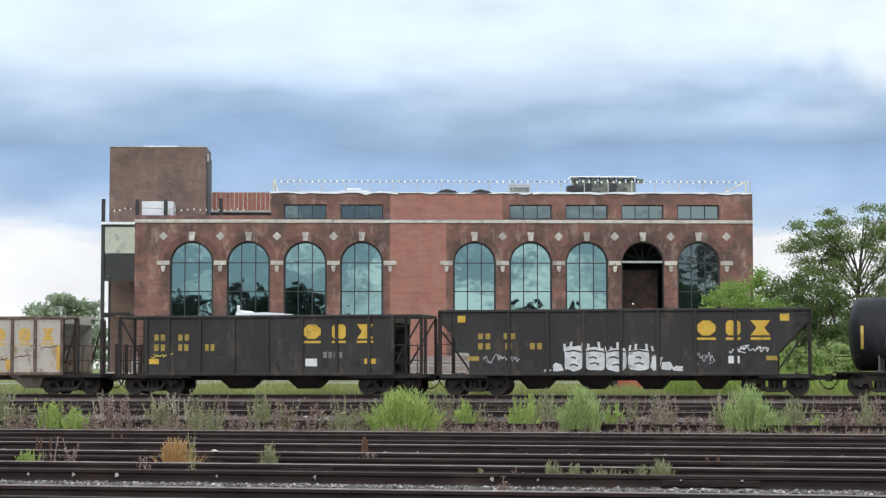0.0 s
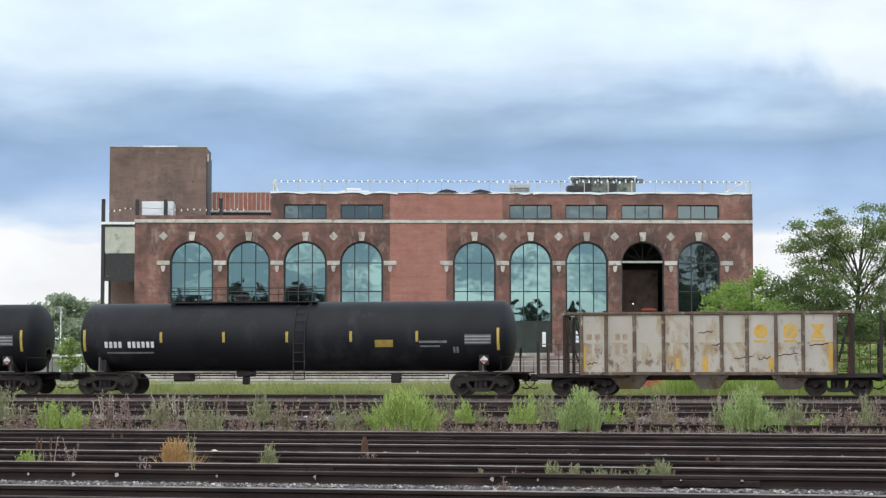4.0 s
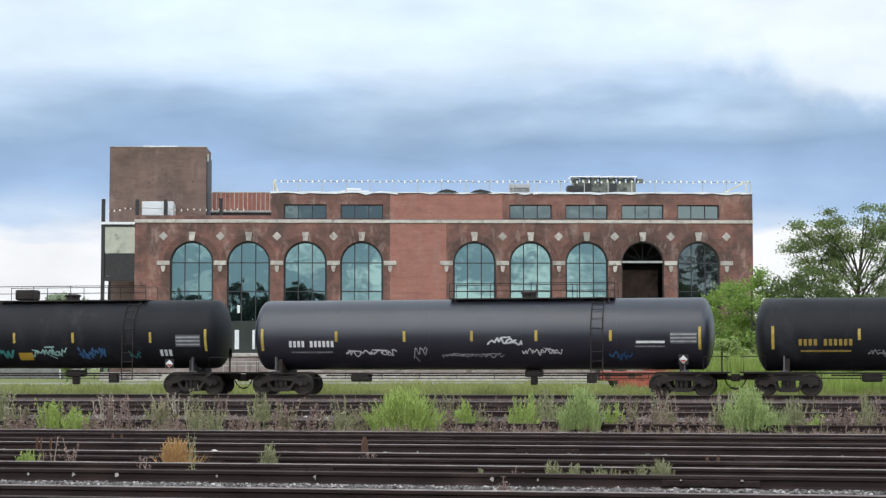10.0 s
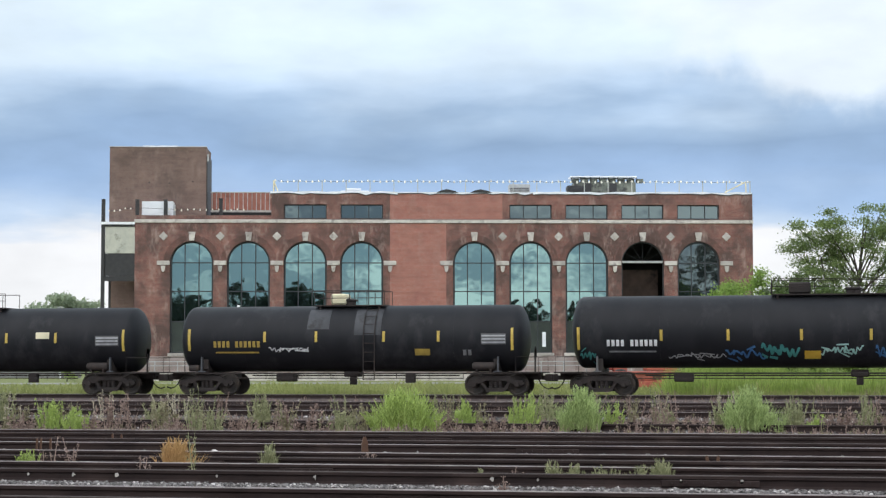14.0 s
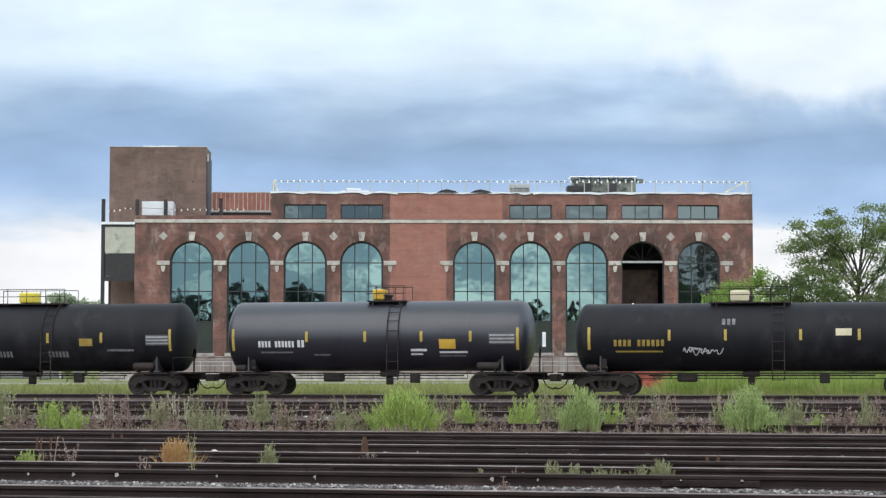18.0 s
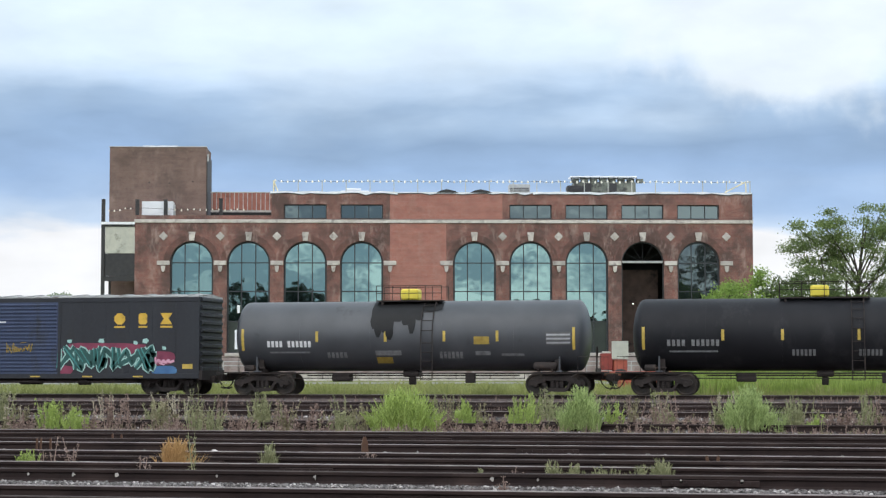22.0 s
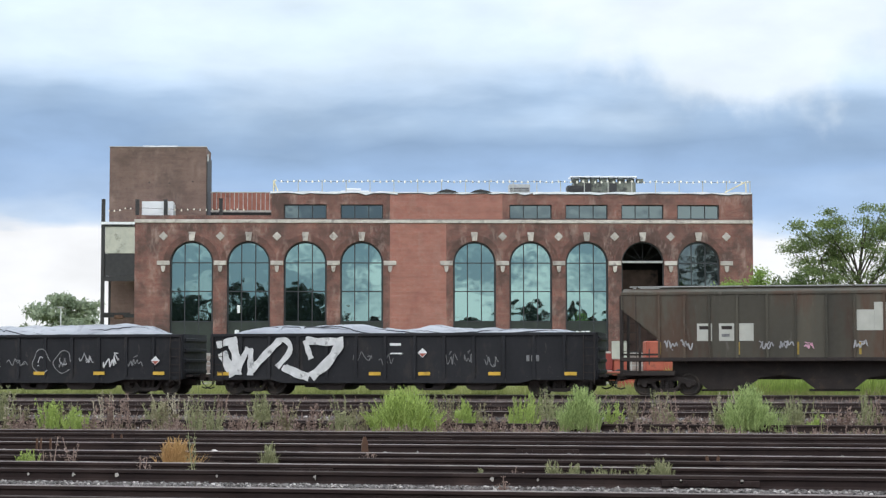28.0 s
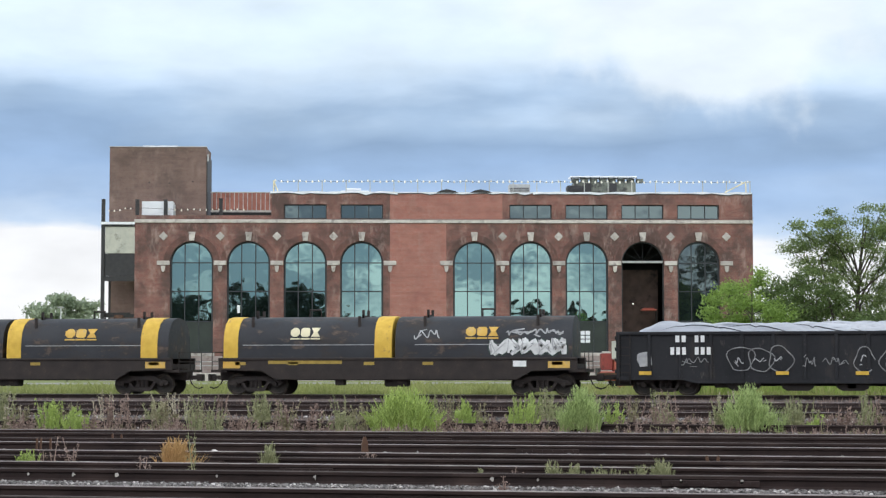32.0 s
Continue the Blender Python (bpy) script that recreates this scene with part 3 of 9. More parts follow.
def ground_material():
    """Dark oily ballast and cinders between the tracks, grass beyond the last one."""
    m, nt, bsdf = node_material("yard_cinders_and_grass")
    n, l = nt.nodes, nt.links
    co, sep = n.new("ShaderNodeTexCoord"), n.new("ShaderNodeSeparateXYZ")
    l.new(co.outputs["Object"], sep.inputs[0])
    stones, patches = n.new("ShaderNodeTexVoronoi"), n.new("ShaderNodeTexNoise")
    stones.inputs["Scale"].default_value = 16.0
    patches.inputs["Scale"].default_value, patches.inputs["Detail"].default_value = 0.5, 7.0
    l.new(co.outputs["Object"], stones.inputs["Vector"])
    l.new(co.outputs["Object"], patches.inputs["Vector"])
    cinder, ramp2 = n.new("ShaderNodeValToRGB"), n.new("ShaderNodeValToRGB")
    cinder.color_ramp.elements[0].color, cinder.color_ramp.elements[1].color = (0.045, 0.029, 0.026, 1), (0.15, 0.106, 0.095, 1)
    cinder.color_ramp.elements[0].position, cinder.color_ramp.elements[1].position = 0.35, 0.75
    l.new(patches.outputs["Fac"], cinder.inputs["Fac"])
    tone, hsv = n.new("ShaderNodeMapRange"), n.new("ShaderNodeHueSaturation")
    tone.inputs["To Min"].default_value, tone.inputs["To Max"].default_value = 0.5, 1.5
    l.new(stones.outputs["Color"], tone.inputs["Value"])
    l.new(tone.outputs["Result"], hsv.inputs["Value"])
    l.new(cinder.outputs["Color"], hsv.inputs["Color"])
    ramp2.color_ramp.elements[0].color, ramp2.color_ramp.elements[1].color = (0.12, 0.15, 0.035, 1), (0.24, 0.25, 0.09, 1)
    l.new(patches.outputs["Fac"], ramp2.inputs["Fac"])
    edge, wob = n.new("ShaderNodeMapRange"), n.new("ShaderNodeMath")
    wob.operation = "MULTIPLY_ADD"
    wob.inputs[1].default_value = 2.5
    l.new(patches.outputs["Fac"], wob.inputs[0])
    l.new(sep.outputs["Y"], wob.inputs[2])
    edge.inputs["From Min"].default_value, edge.inputs["From Max"].default_value = 77.6, 79.0
    l.new(wob.outputs[0], edge.inputs["Value"])
    mix = n.new("ShaderNodeMix")
    mix.data_type = "RGBA"
    l.new(edge.outputs["Result"], mix.inputs["Factor"])
    l.new(hsv.outputs["Color"], mix.inputs["A"])
    l.new(ramp2.outputs["Color"], mix.inputs["B"])
    l.new(mix.outputs["Result"], bsdf.inputs["Base Color"])
    bsdf.inputs["Roughness"].default_value = 0.95
    b = n.new("ShaderNodeBump")
    b.inputs["Strength"].default_value, b.inputs["Distance"].default_value = 0.6, 0.04
    l.new(stones.outputs["Distance"], b.inputs["Height"])
    l.new(b.outputs["Normal"], bsdf.inputs["Normal"])
    return m


def ground():
    xs = [-3000, -1200, -500, -250] + [-160 + 8 * i for i in range(36)] + [250, 500, 1200, 3000]
    ys = [-3000, -800, -300, -120, -60, -20, 0, 8] + [12 + 3 * i for i in range(24)] + [90, 100, 110, 120, 130, 140, 150, 180, 220, 300, 600, 1200, 3000]
    verts = [(x, y, ground_height(x, y)) for y in ys for x in xs]
    w = len(xs)
    faces = [(j * w + i, j * w + i + 1, (j + 1) * w + i + 1, (j + 1) * w + i) for j in range(len(ys) - 1) for i in range(w - 1)]
    return tagged(raw("ground", verts, faces, ground_material(), smooth=True), "dark cinder yard turning to rough grass", "ground", kind="structure")


ground()

# half profile of a rail, from the base's edge up to the head
RAIL = ((0.066, 0.0), (0.066, 0.012), (0.018, 0.03), (0.009, 0.05), (0.009, 0.105), (0.034, 0.12), (0.036, 0.15))
RAIL_X0, RAIL_X1 = -420.0, 340.0


def rail(parent, y, top_material, bottom=0.04):
    outline = [(p[0] + y, p[1] + bottom) for p in RAIL] + [(y - p[0], p[1] + bottom) for p in reversed(RAIL)]
    r = part("rail", prism(bmesh.new(), outline, "x", RAIL_X0, RAIL_X1), M_RAIL_SIDE, parent, "rust-brown steel rail")
    part("rail_head", boxes((RAIL_X0, RAIL_X1, y - 0.021, y + 0.021, bottom + 0.1505, bottom + 0.16)), top_material, r, "worn running surface")


def track(y_near, y_far, polished, label):
    t = thing("railway_track", label, "track", "tracks in the yard", at=pose(0, 0, 0))
    for y, shiny in zip((y_near, y_far), polished):
        rail(t, y, M_RAIL_TOP if shiny else M_RAIL_DULL)
    mid = (y_near + y_far) / 2
    first = part("tie", boxes((-0.12, 0.12, -1.28, 1.28, -0.12, 0.0, 0.012)), M_TIE, t, at=(-58, mid, 0.05))
    for i in range(1, 130):
        share("tie", first, t, (-58 + 0.62 * i + random.uniform(-0.03, 0.03), mid + random.uniform(-0.05, 0.05), 0.045 + random.uniform(0, 0.01)))
    return t


track(15.45, 16.9, (False, True), "dull rusty track beside a strip of pale ballast")
near_track = track(19.67, 21.15, (False, True), "yard track with a polished rail head on dark ties")
track(22.62, 24.1, (False, True), "yard track with polished rails on dark ties")
track(26.75, 28.2, (True, False), "yard track with polished rails and dark webs")
track(30.55, 32.0, (False, True), "rusty unused track at the edge of the weeds")
track(36.95, 38.4, (False, False), "half-buried rusty track among the weeds")
track(47.1, 48.55, (True, False), "rusty track half hidden by weeds")
track(53.6, 55.05, (False, False), "rusty track behind the weed strip")
track(58.7, 60.15, (False, True), "dull track beside the main line")
track(74.28, 75.72, (True, True), "main line track that carries the freight train")


def far_ties():
    """The ties up and down the line, beyond those that can be told apart."""
    verts, faces, rng = [], [], random.Random(21)
    for mid in (16.2, 20.4, 23.4, 27.5, 31.3, 37.7, 47.8, 54.3, 59.4, 75.0):
        x = RAIL_X0
        while x < RAIL_X1:
            x += 0.62
            if -58.5 < x < 22.6:
                continue
            b, y = len(verts), mid + rng.uniform(-0.05, 0.05)
            verts.extend((x + i, y + j, k) for k in (-0.08, 0.048) for i, j in ((-0.12, -1.28), (0.12, -1.28), (0.12, 1.28), (-0.12, 1.28)))
            faces.extend(tuple(b + i for i in f) for f in ((4, 5, 6, 7), (0, 1, 5, 4), (1, 2, 6, 5), (2, 3, 7, 6), (3, 0, 4, 7)))
    tagged(raw("far_ties", verts, faces, M_TIE), "dark creosoted ties up and down the line", "ties", kind="stuff")


far_ties()


def ballast():
    """Loose stones, thick in front of the nearest rails and thin in the weeds."""
    verts, faces = [], []
    rng = random.Random(4)
    shape = ((-1, -1, -0.4), (1, -0.8, -0.5), (0.9, 1, -0.4), (-0.8, 0.9, -0.5), (-0.6, -0.5, 0.7), (0.6, -0.6, 0.6), (0.5, 0.6, 0.8), (-0.5, 0.5, 0.6))
    quads = ((0, 3, 2, 1), (4, 5, 6, 7), (0, 1, 5, 4), (1, 2, 6, 5), (2, 3, 7, 6), (3, 0, 4, 7))
    def stone(x, y, r, lift=0.0):
        b, q = len(verts), Euler((rng.uniform(-0.6, 0.6), rng.uniform(-0.6, 0.6), rng.uniform(0, 6.3))).to_matrix()
        for p in shape:
            verts.append(q @ Vector((p[0] * r * rng.uniform(0.7, 1.2), p[1] * r, p[2] * r * 0.8)) + Vector((x, y, 0.035 + lift + r * 0.35)))
        faces.extend(tuple(b + i for i in f) for f in quads)
    for _ in range(3400):
        y = rng.uniform(19.2, 19.58)
        stone(rng.uniform(-10.5, 2.6), y, rng.uniform(0.009, 0.024), 0.02 * rng.random())
    for _ in range(1500):
        stone(rng.uniform(-10.5, 2.6), rng.uniform(17.05, 18.7), rng.uniform(0.012, 0.025))
    for _ in range(260):
        stone(rng.uniform(-11, 3), rng.choice((20.2, 21.9, 23.3, 25.4)) + rng.uniform(-0.4, 0.4), rng.uniform(0.03, 0.055), 0.05)
    for _ in range(1000):
        stone(rng.uniform(-22, 8), rng.gauss(45.2, 0.3), rng.uniform(0.02, 0.05), 0.03 * rng.random())
    for _ in range(420):
        stone(rng.uniform(-15, 5), rng.uniform(21.4, 33), rng.uniform(0.012, 0.03), 0.06 * rng.random())
    for _ in range(350):
        stone(rng.uniform(-22, 8), rng.uniform(33, 46.5), rng.uniform(0.03, 0.06))
    for _ in range(1900):
        stone(rng.uniform(-21, 8), rng.gauss(39.2, 0.35), rng.uniform(0.02, 0.055), 0.06 * rng.random())
    for _ in range(500):
        stone(rng.uniform(-20, 7), rng.uniform(35.9, 38.2), rng.uniform(0.014, 0.03), 0.03 * rng.random())
    for _ in range(400):
        stone(rng.uniform(-30, 12), rng.uniform(49.5, 73), rng.uniform(0.03, 0.06))
    return tagged(raw("ballast_stones", verts, faces, M_BALLAST), "pale grey crushed ballast stones beside the rails", "ballast", kind="stuff")


ballast()


def along(px, y):
    """The place at y along the tracks that lies at slope px to the right of the middle."""
    a = radians(VIEW_TURN)
    d = y / (math.cos(a) + math.sin(a) * px)
    return -math.sin(a) * d + math.cos(a) * px * d


for k, px in enumerate((-0.227, -0.2025, -0.179, -0.124, -0.07, 0.0275, 0.0525, 0.131, 0.164)):
    x, r = along(px, 19.67), 0.017 + 0.006 * (k % 3)
    shape = [(x + r * (0.8 + 0.4 * math.sin(5 * i + k)) * math.cos(i * 1.047), 0.135 + r * (0.9 + 0.5 * math.cos(3 * i + k)) * math.sin(i * 1.047)) for i in range(6)]
    part("paint_daub", prism(bmesh.new(), shape, "y", 19.62, 19.632), M_STONE, near_track, "white paint daub on the rail")


def rail_joint(x0, x1, y):
    """A splice bar with bolts against a rail's web."""
    j = thing("rail_joint", "rusty bolted splice bar against a rail's web", "rail joint", "rail joints", at=pose((x0 + x1) / 2, y, 0))
    h = (x1 - x0) / 2
    part("splice_bar", boxes((-h, h, -0.05, -0.012, 0.075, 0.15, 0.008)), M_RAIL_SIDE, j)
    for k in range(6):
        x = -h * 0.8 + 1.6 * h * k / 5
        part("bolt", tube(bmesh.new(), [(x, -0.075, 0.115), (x, -0.04, 0.115)], 0.016, 6), M_RAIL_SIDE, j)


for a, b, y in ((0.12, 0.174, 19.67), (-0.17, -0.12, 22.62), (0.04, 0.075, 26.75), (-0.03, 0.005, 30.55), (0.16, 0.19, 24.1), (-0.09, -0.06, 21.15)):
    rail_joint(along(a, y), along(b, y), y)


# ---- the brick power house ----
HOUSE = pose(-160 * math.sin(radians(VIEW_TURN)), 160 * math.cos(radians(VIEW_TURN)), 0.55, 0, 0, VIEW_TURN + 1.87)
BAYS = [-22.18 + 4.995 * k for k in range(10)]
ARCHED = [0, 1, 2, 3, 5, 6, 7, 8, 9]
UPPER = [2, 3, 6, 7, 8, 9]
ARCH_R, SPRING, SILL = 1.9, 10.03, 2.05
W0, W1, DEPTH = -27.2, 27.65, 22.0


def arch(cx, r, z0, spring, n=20):
    """The outline of an arched opening."""
    return [(cx - r, z0), (cx + r, z0)] + [(cx + r * math.cos(math.pi * k / n), spring + r * math.sin(math.pi * k / n)) for k in range(n + 1)]


def weld(bm):
    """Joins butted pieces into one body and drops the faces between them."""
    bmesh.ops.remove_doubles(bm, verts=bm.verts, dist=0.0005)
    bm.verts.index_update()
    seen = {}
    for f in bm.faces:
        seen.setdefault(frozenset(v.index for v in f.verts), []).append(f)
    bmesh.ops.delete(bm, geom=[f for fs in seen.values() if len(fs) > 1 for f in fs], context="FACES")
    return bm


def wall_band(bm, x0, x1, z0, z1, y0=0.0, y1=0.5):
    if x1 - x0 > 0.01 and z1 - z0 > 0.01:
        box(bm, x0, x1, y0, y1, z0, z1)


def arch_head(bm, cx, r, z0, z1, x0, x1, y0, y1, n=20):
    """The wall over a round arch: from the spring line z0 up to z1, between x0 and x1."""
    for k in range(n):
        a, b = math.pi * k / n, math.pi * (k + 1) / n
        xa, xb = cx + r * math.cos(a), cx + r * math.cos(b)
        outline = [(xa, z0 + r * math.sin(a)), (xa, z1), (xb, z1), (xb, z0 + r * math.sin(b))]
        prism(bm, outline, "y", y0, y1)
    wall_band(bm, x0, cx - r, z0, z1, y0, y1)
    wall_band(bm, cx + r, x1, z0, z1, y0, y1)


def window_arched(parent, cx, dark=False):
    w = part("window", weld(arch_frame(cx, ARCH_R, SILL, SPRING)), M_FRAME, parent, "tall arched window with dark mullions")
    edges = [cx - ARCH_R + 0.1, cx - 0.62, cx + 0.62, cx + ARCH_R - 0.1]
    rows = [SILL + 0.1, 4.85, 7.5, SPRING, SPRING + ARCH_R]
    glass = M_GLASS_DARK if dark else M_GLASS
    for i in range(3):
        for j in range(4):
            a, b, z0, z1 = edges[i] + 0.02, edges[i + 1] - 0.02, rows[j] + 0.03, rows[j + 1] - 0.03
            bm = bmesh.new()
            if j < 3:
                outline = [(a, z0), (b, z0), (b, z1), (a, z1)]
            else:
                r = ARCH_R - 0.07
                top = [(b + (a - b) * k / 8, SPRING + math.sqrt(max(0.0, r * r - (b + (a - b) * k / 8 - cx) ** 2))) for k in range(9)]
                outline = [(a, z0), (b, z0)] + [p for p in top if p[1] > z0 + 0.01]
            prism(bm, outline, "y", 0.3, 0.32)
            if j == 0:
                part("board", bm, M_BOARD_GREEN, w, "dark green board in the lowest row")
                continue
            pane = part("pane", bm, glass, w)
            pane.rotation_euler = (random.uniform(-0.0009, 0.0009), 0, random.uniform(-0.0012, 0.0012))
    return w


def arch_frame(cx, r, z0, spring):
    bm = bmesh.new()
    out, inn = arch(cx, r - 0.005, z0, spring), arch(cx, r - 0.16, z0 + 0.12, spring)
    n = len(out)
    for k in range(n):
        a, b = out[k], out[(k + 1) % n]
        c, d = inn[(k + 1) % n], inn[k]
        prism(bm, [a, b, c, d], "y", 0.24, 0.36)
    for x in (cx - 0.62, cx + 0.62):
        top = spring + math.sqrt(r * r - 0.62 ** 2) - 0.05
        box(bm, x - 0.045, x + 0.045, 0.26, 0.35, z0 + 0.05, top)
    for z in (4.85, 7.5, spring):
        box(bm, cx - r + 0.05, cx + r - 0.05, 0.265, 0.345, z - 0.045, z + 0.045)
    return bm


def power_house():
    h = thing("brick_power_house", "red brick power house with tall arched windows and stone trim", "building", at=HOUSE)
    top1, course, top2 = 13.55, 13.6, 16.28
    # the front wall, bay by bay, with real openings
    left = W0
    for k in range(10):
        cx = BAYS[k]
        right = BAYS[k] + 2.4975 if k < 9 else W1
        bm = bmesh.new()
        if k in ARCHED:
            wall_band(bm, left, right, -0.5, SILL)
            wall_band(bm, left, cx - ARCH_R, SILL, SPRING)
            wall_band(bm, cx + ARCH_R, right, SILL, SPRING)
            arch_head(bm, cx, ARCH_R, SPRING, top1, left, right, 0.0, 0.5)
        else:
            wall_band(bm, left, right, -0.5, top1)
        part("wall_bay", weld(bm), M_BRICK_NEW if k == 4 else M_BRICK, h, "smooth repaired brickwork" if k == 4 else "")
        left = right
    # the attic storey
    left = -15.2
    for k in range(1, 10):
        cx, right = BAYS[k], (BAYS[k] + 2.4975 if k < 9 else W1)
        bm = bmesh.new()
        if k in UPPER:
            a, b = cx - 1.88, cx + 1.88
            wall_band(bm, left, right, 13.9, 13.9)
            wall_band(bm, left, a, 13.9, top2)
            wall_band(bm, b, right, 13.9, top2)
            wall_band(bm, a, b, 13.9, 13.92)
            wall_band(bm, a, b, 15.22, top2)
        elif right > left:
            wall_band(bm, max(left, -15.2), right, 13.9, top2)
        if len(bm.verts):
            part("attic_wall", weld(bm), M_BRICK_NEW if k in (4, 5) else M_BRICK, h)
        left = max(left, right)
    part("attic_side_wall", boxes((-15.2, -14.7, 0.5, DEPTH, 13.9, top2)), M_BRICK, h)
    part("side_wall", boxes((W0, W0 + 0.5, 0.5, DEPTH, -0.5, 13.9)), M_BRICK, h)
    part("side_wall", boxes((W1 - 0.5, W1, 0.5, DEPTH, -0.5, top2)), M_BRICK, h)
    part("back_wall", boxes((W0, W1, DEPTH, DEPTH + 0.5, -0.5, 13.9), (-15.2, W1, DEPTH, DEPTH + 0.5, 13.9, top2)), M_BRICK, h)
    part("roof", boxes((-14.7, W1 - 0.5, 0.5, DEPTH, top2 - 0.5, top2 - 0.3)), M_MEMBRANE, h, "white membrane roof")
    part("roof_terrace", boxes((W0 + 0.5, -15.2, 0.5, DEPTH, 13.3, 13.5)), M_MEMBRANE, h)
    # partition and floor: the room's dimness is put into their near-black colour
    part("interior_partition", boxes((W0 + 0.5, W1 - 0.5, 6.0, 6.2, 0, 13.2)), M_DARK, h, "partition coloured near black for an unlit room")
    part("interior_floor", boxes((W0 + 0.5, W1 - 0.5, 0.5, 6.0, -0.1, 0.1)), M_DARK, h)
    part("plinth", boxes((W0 - 0.05, W1 + 0.05, -0.12, -0.002, -0.5, 0.2, 0.02)), M_TIE, h, "dark stained plinth")
    for k in range(4):
        z = 0.205 + 0.4 * k
        part("base_course", boxes((W0 - 0.02, W1 + 0.02, -0.1 + 0.012 * k, -0.002, z, z + 0.385, 0.012)), M_BASE, h, "pale pinkish concrete base course")
    # stone
    part("string_course", boxes((W0 - 0.05, W1 + 0.05, -0.09, 0.5, 13.555, 13.86, 0.02)), M_STONE, h, "pale limestone string course")
    wave = random.Random(33)
    for x0, x1 in ((-15.3, -4.0), (-3.98, 8.0), (8.02, 27.6)):
        n = int((x1 - x0) / 0.7)
        tops, feet = [top2 + wave.uniform(0.02, 0.12) for _ in range(n + 1)], [top2 - wave.uniform(0.02, 0.12) * (1 + (k % 4 == 0)) for k in range(n + 1)]
        white, dark = bmesh.new(), bmesh.new()
        for k in range(n):
            a, b = x0 + (x1 - x0) * k / n, x0 + (x1 - x0) * (k + 1) / n
            prism(white, [(a, feet[k]), (b, feet[k + 1]), (b, tops[k + 1]), (a, tops[k])], "y", -0.06, 0.56)
            prism(dark, [(a, feet[k] - 0.07), (b, feet[k + 1] - 0.07), (b, feet[k + 1] - 0.002), (a, feet[k] - 0.002)], "y", -0.04, 0.52)
        part("parapet_coping", weld(white), M_MEMBRANE, h, "wavy white membrane over the parapet")
        # the coping's underside shadow, built as a dark strip
        part("coping_shade", weld(dark), M_STEEL_DARK, h, "dark strip drawn as the shadow below the membrane")
    part("terrace_parapet", boxes((W0, -15.2, 0, 0.4, 13.87, 14.22, 0.02)), M_BRICK, h)
    for k in ARCHED:
        cx = BAYS[k]
        key = [(cx - 0.2, 11.98), (cx + 0.2, 11.98), (cx + 0.3, 12.75), (cx - 0.3, 12.75)]
        part("keystone", prism(bmesh.new(), key, "y", -0.16, 0.3), M_STONE, h, "tapered limestone keystone")
        ring = bmesh.new()
        for i in range(24):
            a, b = math.pi * i / 24, math.pi * (i + 1) / 24
            quad = [(cx + r * math.cos(q), SPRING + r * math.sin(q)) for r, q in ((1.9, a), (2.48, a), (2.48, b), (1.9, b))]
            prism(ring, quad, "y", -0.035, 0.2)
        part("arch_ring", weld(ring), M_BRICK_ARCH, h, "dark brick arch")
        for s in (-1, 1):
            if s == 1 and k + 1 in ARCHED:
                continue
            wide = k - 1 in ARCHED if s == -1 else False
            x = cx + s * 2.4975
            part("impost", boxes((x - 0.56, x + 0.56, -0.12, 0.3, 9.82, 10.2, 0.02)), M_STONE, h, "limestone impost block")
            part("corbel", prism(bmesh.new(), [(x - 0.06, 9.22), (x + 0.06, 9.22), (x + 0.14, 9.34), (x + 0.19, 9.76), (x - 0.19, 9.76), (x - 0.14, 9.34)], "y", -0.2, 0.1), M_STONE, h)
        part("window_sill", boxes((cx - 2.05, cx + 2.05, -0.12, 0.4, SILL - 0.25, SILL + 0.01, 0.02)), M_STONE, h)
    for k in range(11):
        x = BAYS[0] + 4.995 * (k - 0.5)
        if k in (4, 5):
            continue
        d = 0.4
        part("diamond_block", prism(bmesh.new(), [(x - d, 12.38), (x, 12.38 - d), (x + d, 12.38), (x, 12.38 + d)], "y", -0.07, 0.2), M_STONE, h, "diamond-shaped limestone block")
    for k in ARCHED:
        if k == 8:
            continue
        window_arched(h, BAYS[k], k == 9)
    # the open arch: no glass but a transom beam
    cx = BAYS[8]
    bm = bmesh.new()
    out, inn = arch(cx, ARCH_R - 0.005, SILL, SPRING), arch(cx, ARCH_R - 0.11, SILL + 0.1, SPRING)
    for i in range(len(out)):
        j = (i + 1) % len(out)
        prism(bm, [out[i], out[j], inn[j], inn[i]], "y", 0.24, 0.36)
    part("door_frame", weld(bm), M_FRAME, h, "open arched bay with a bare frame")
    for a in (30, 60, 90, 120, 150):
        bm = tube(bmesh.new(), [(cx, 0.3, SPRING + 0.1), (cx + 1.8 * math.cos(radians(a)), 0.3, SPRING + 1.8 * math.sin(radians(a)))], 0.016, 4)
        part("fanlight_bar", bm, M_FRAME, h)
    part("work_lamp", boxes((cx - 0.47, cx - 0.39, 3.38, 3.46, 6.48, 6.58)), glow("lit_lamp", (1.0, 0.95, 0.85), 3.0), h, "small lit work lamp")
    part("paper_notice", boxes((BAYS[1] - 1.0, BAYS[1] - 0.75, 0.285, 0.296, 5.6, 6.3)), M_MEMBRANE, h, "white notice in the window")
    part("paper_notice", boxes((BAYS[1] - 1.2, BAYS[1] - 0.82, 0.285, 0.296, 2.4, 4.1)), M_MEMBRANE, h, "tall white notice in the window")
    part("paper_notice", boxes((BAYS[1] + 0.36, BAYS[1] + 0.58, 0.285, 0.296, 2.4, 4.1)), M_MEMBRANE, h, "tall white notice in the window")
    part("paper_notice", boxes((BAYS[1] + 0.7, BAYS[1] + 1.05, 0.285, 0.296, 2.4, 4.1)), M_MEMBRANE, h, "tall white notice in the window")
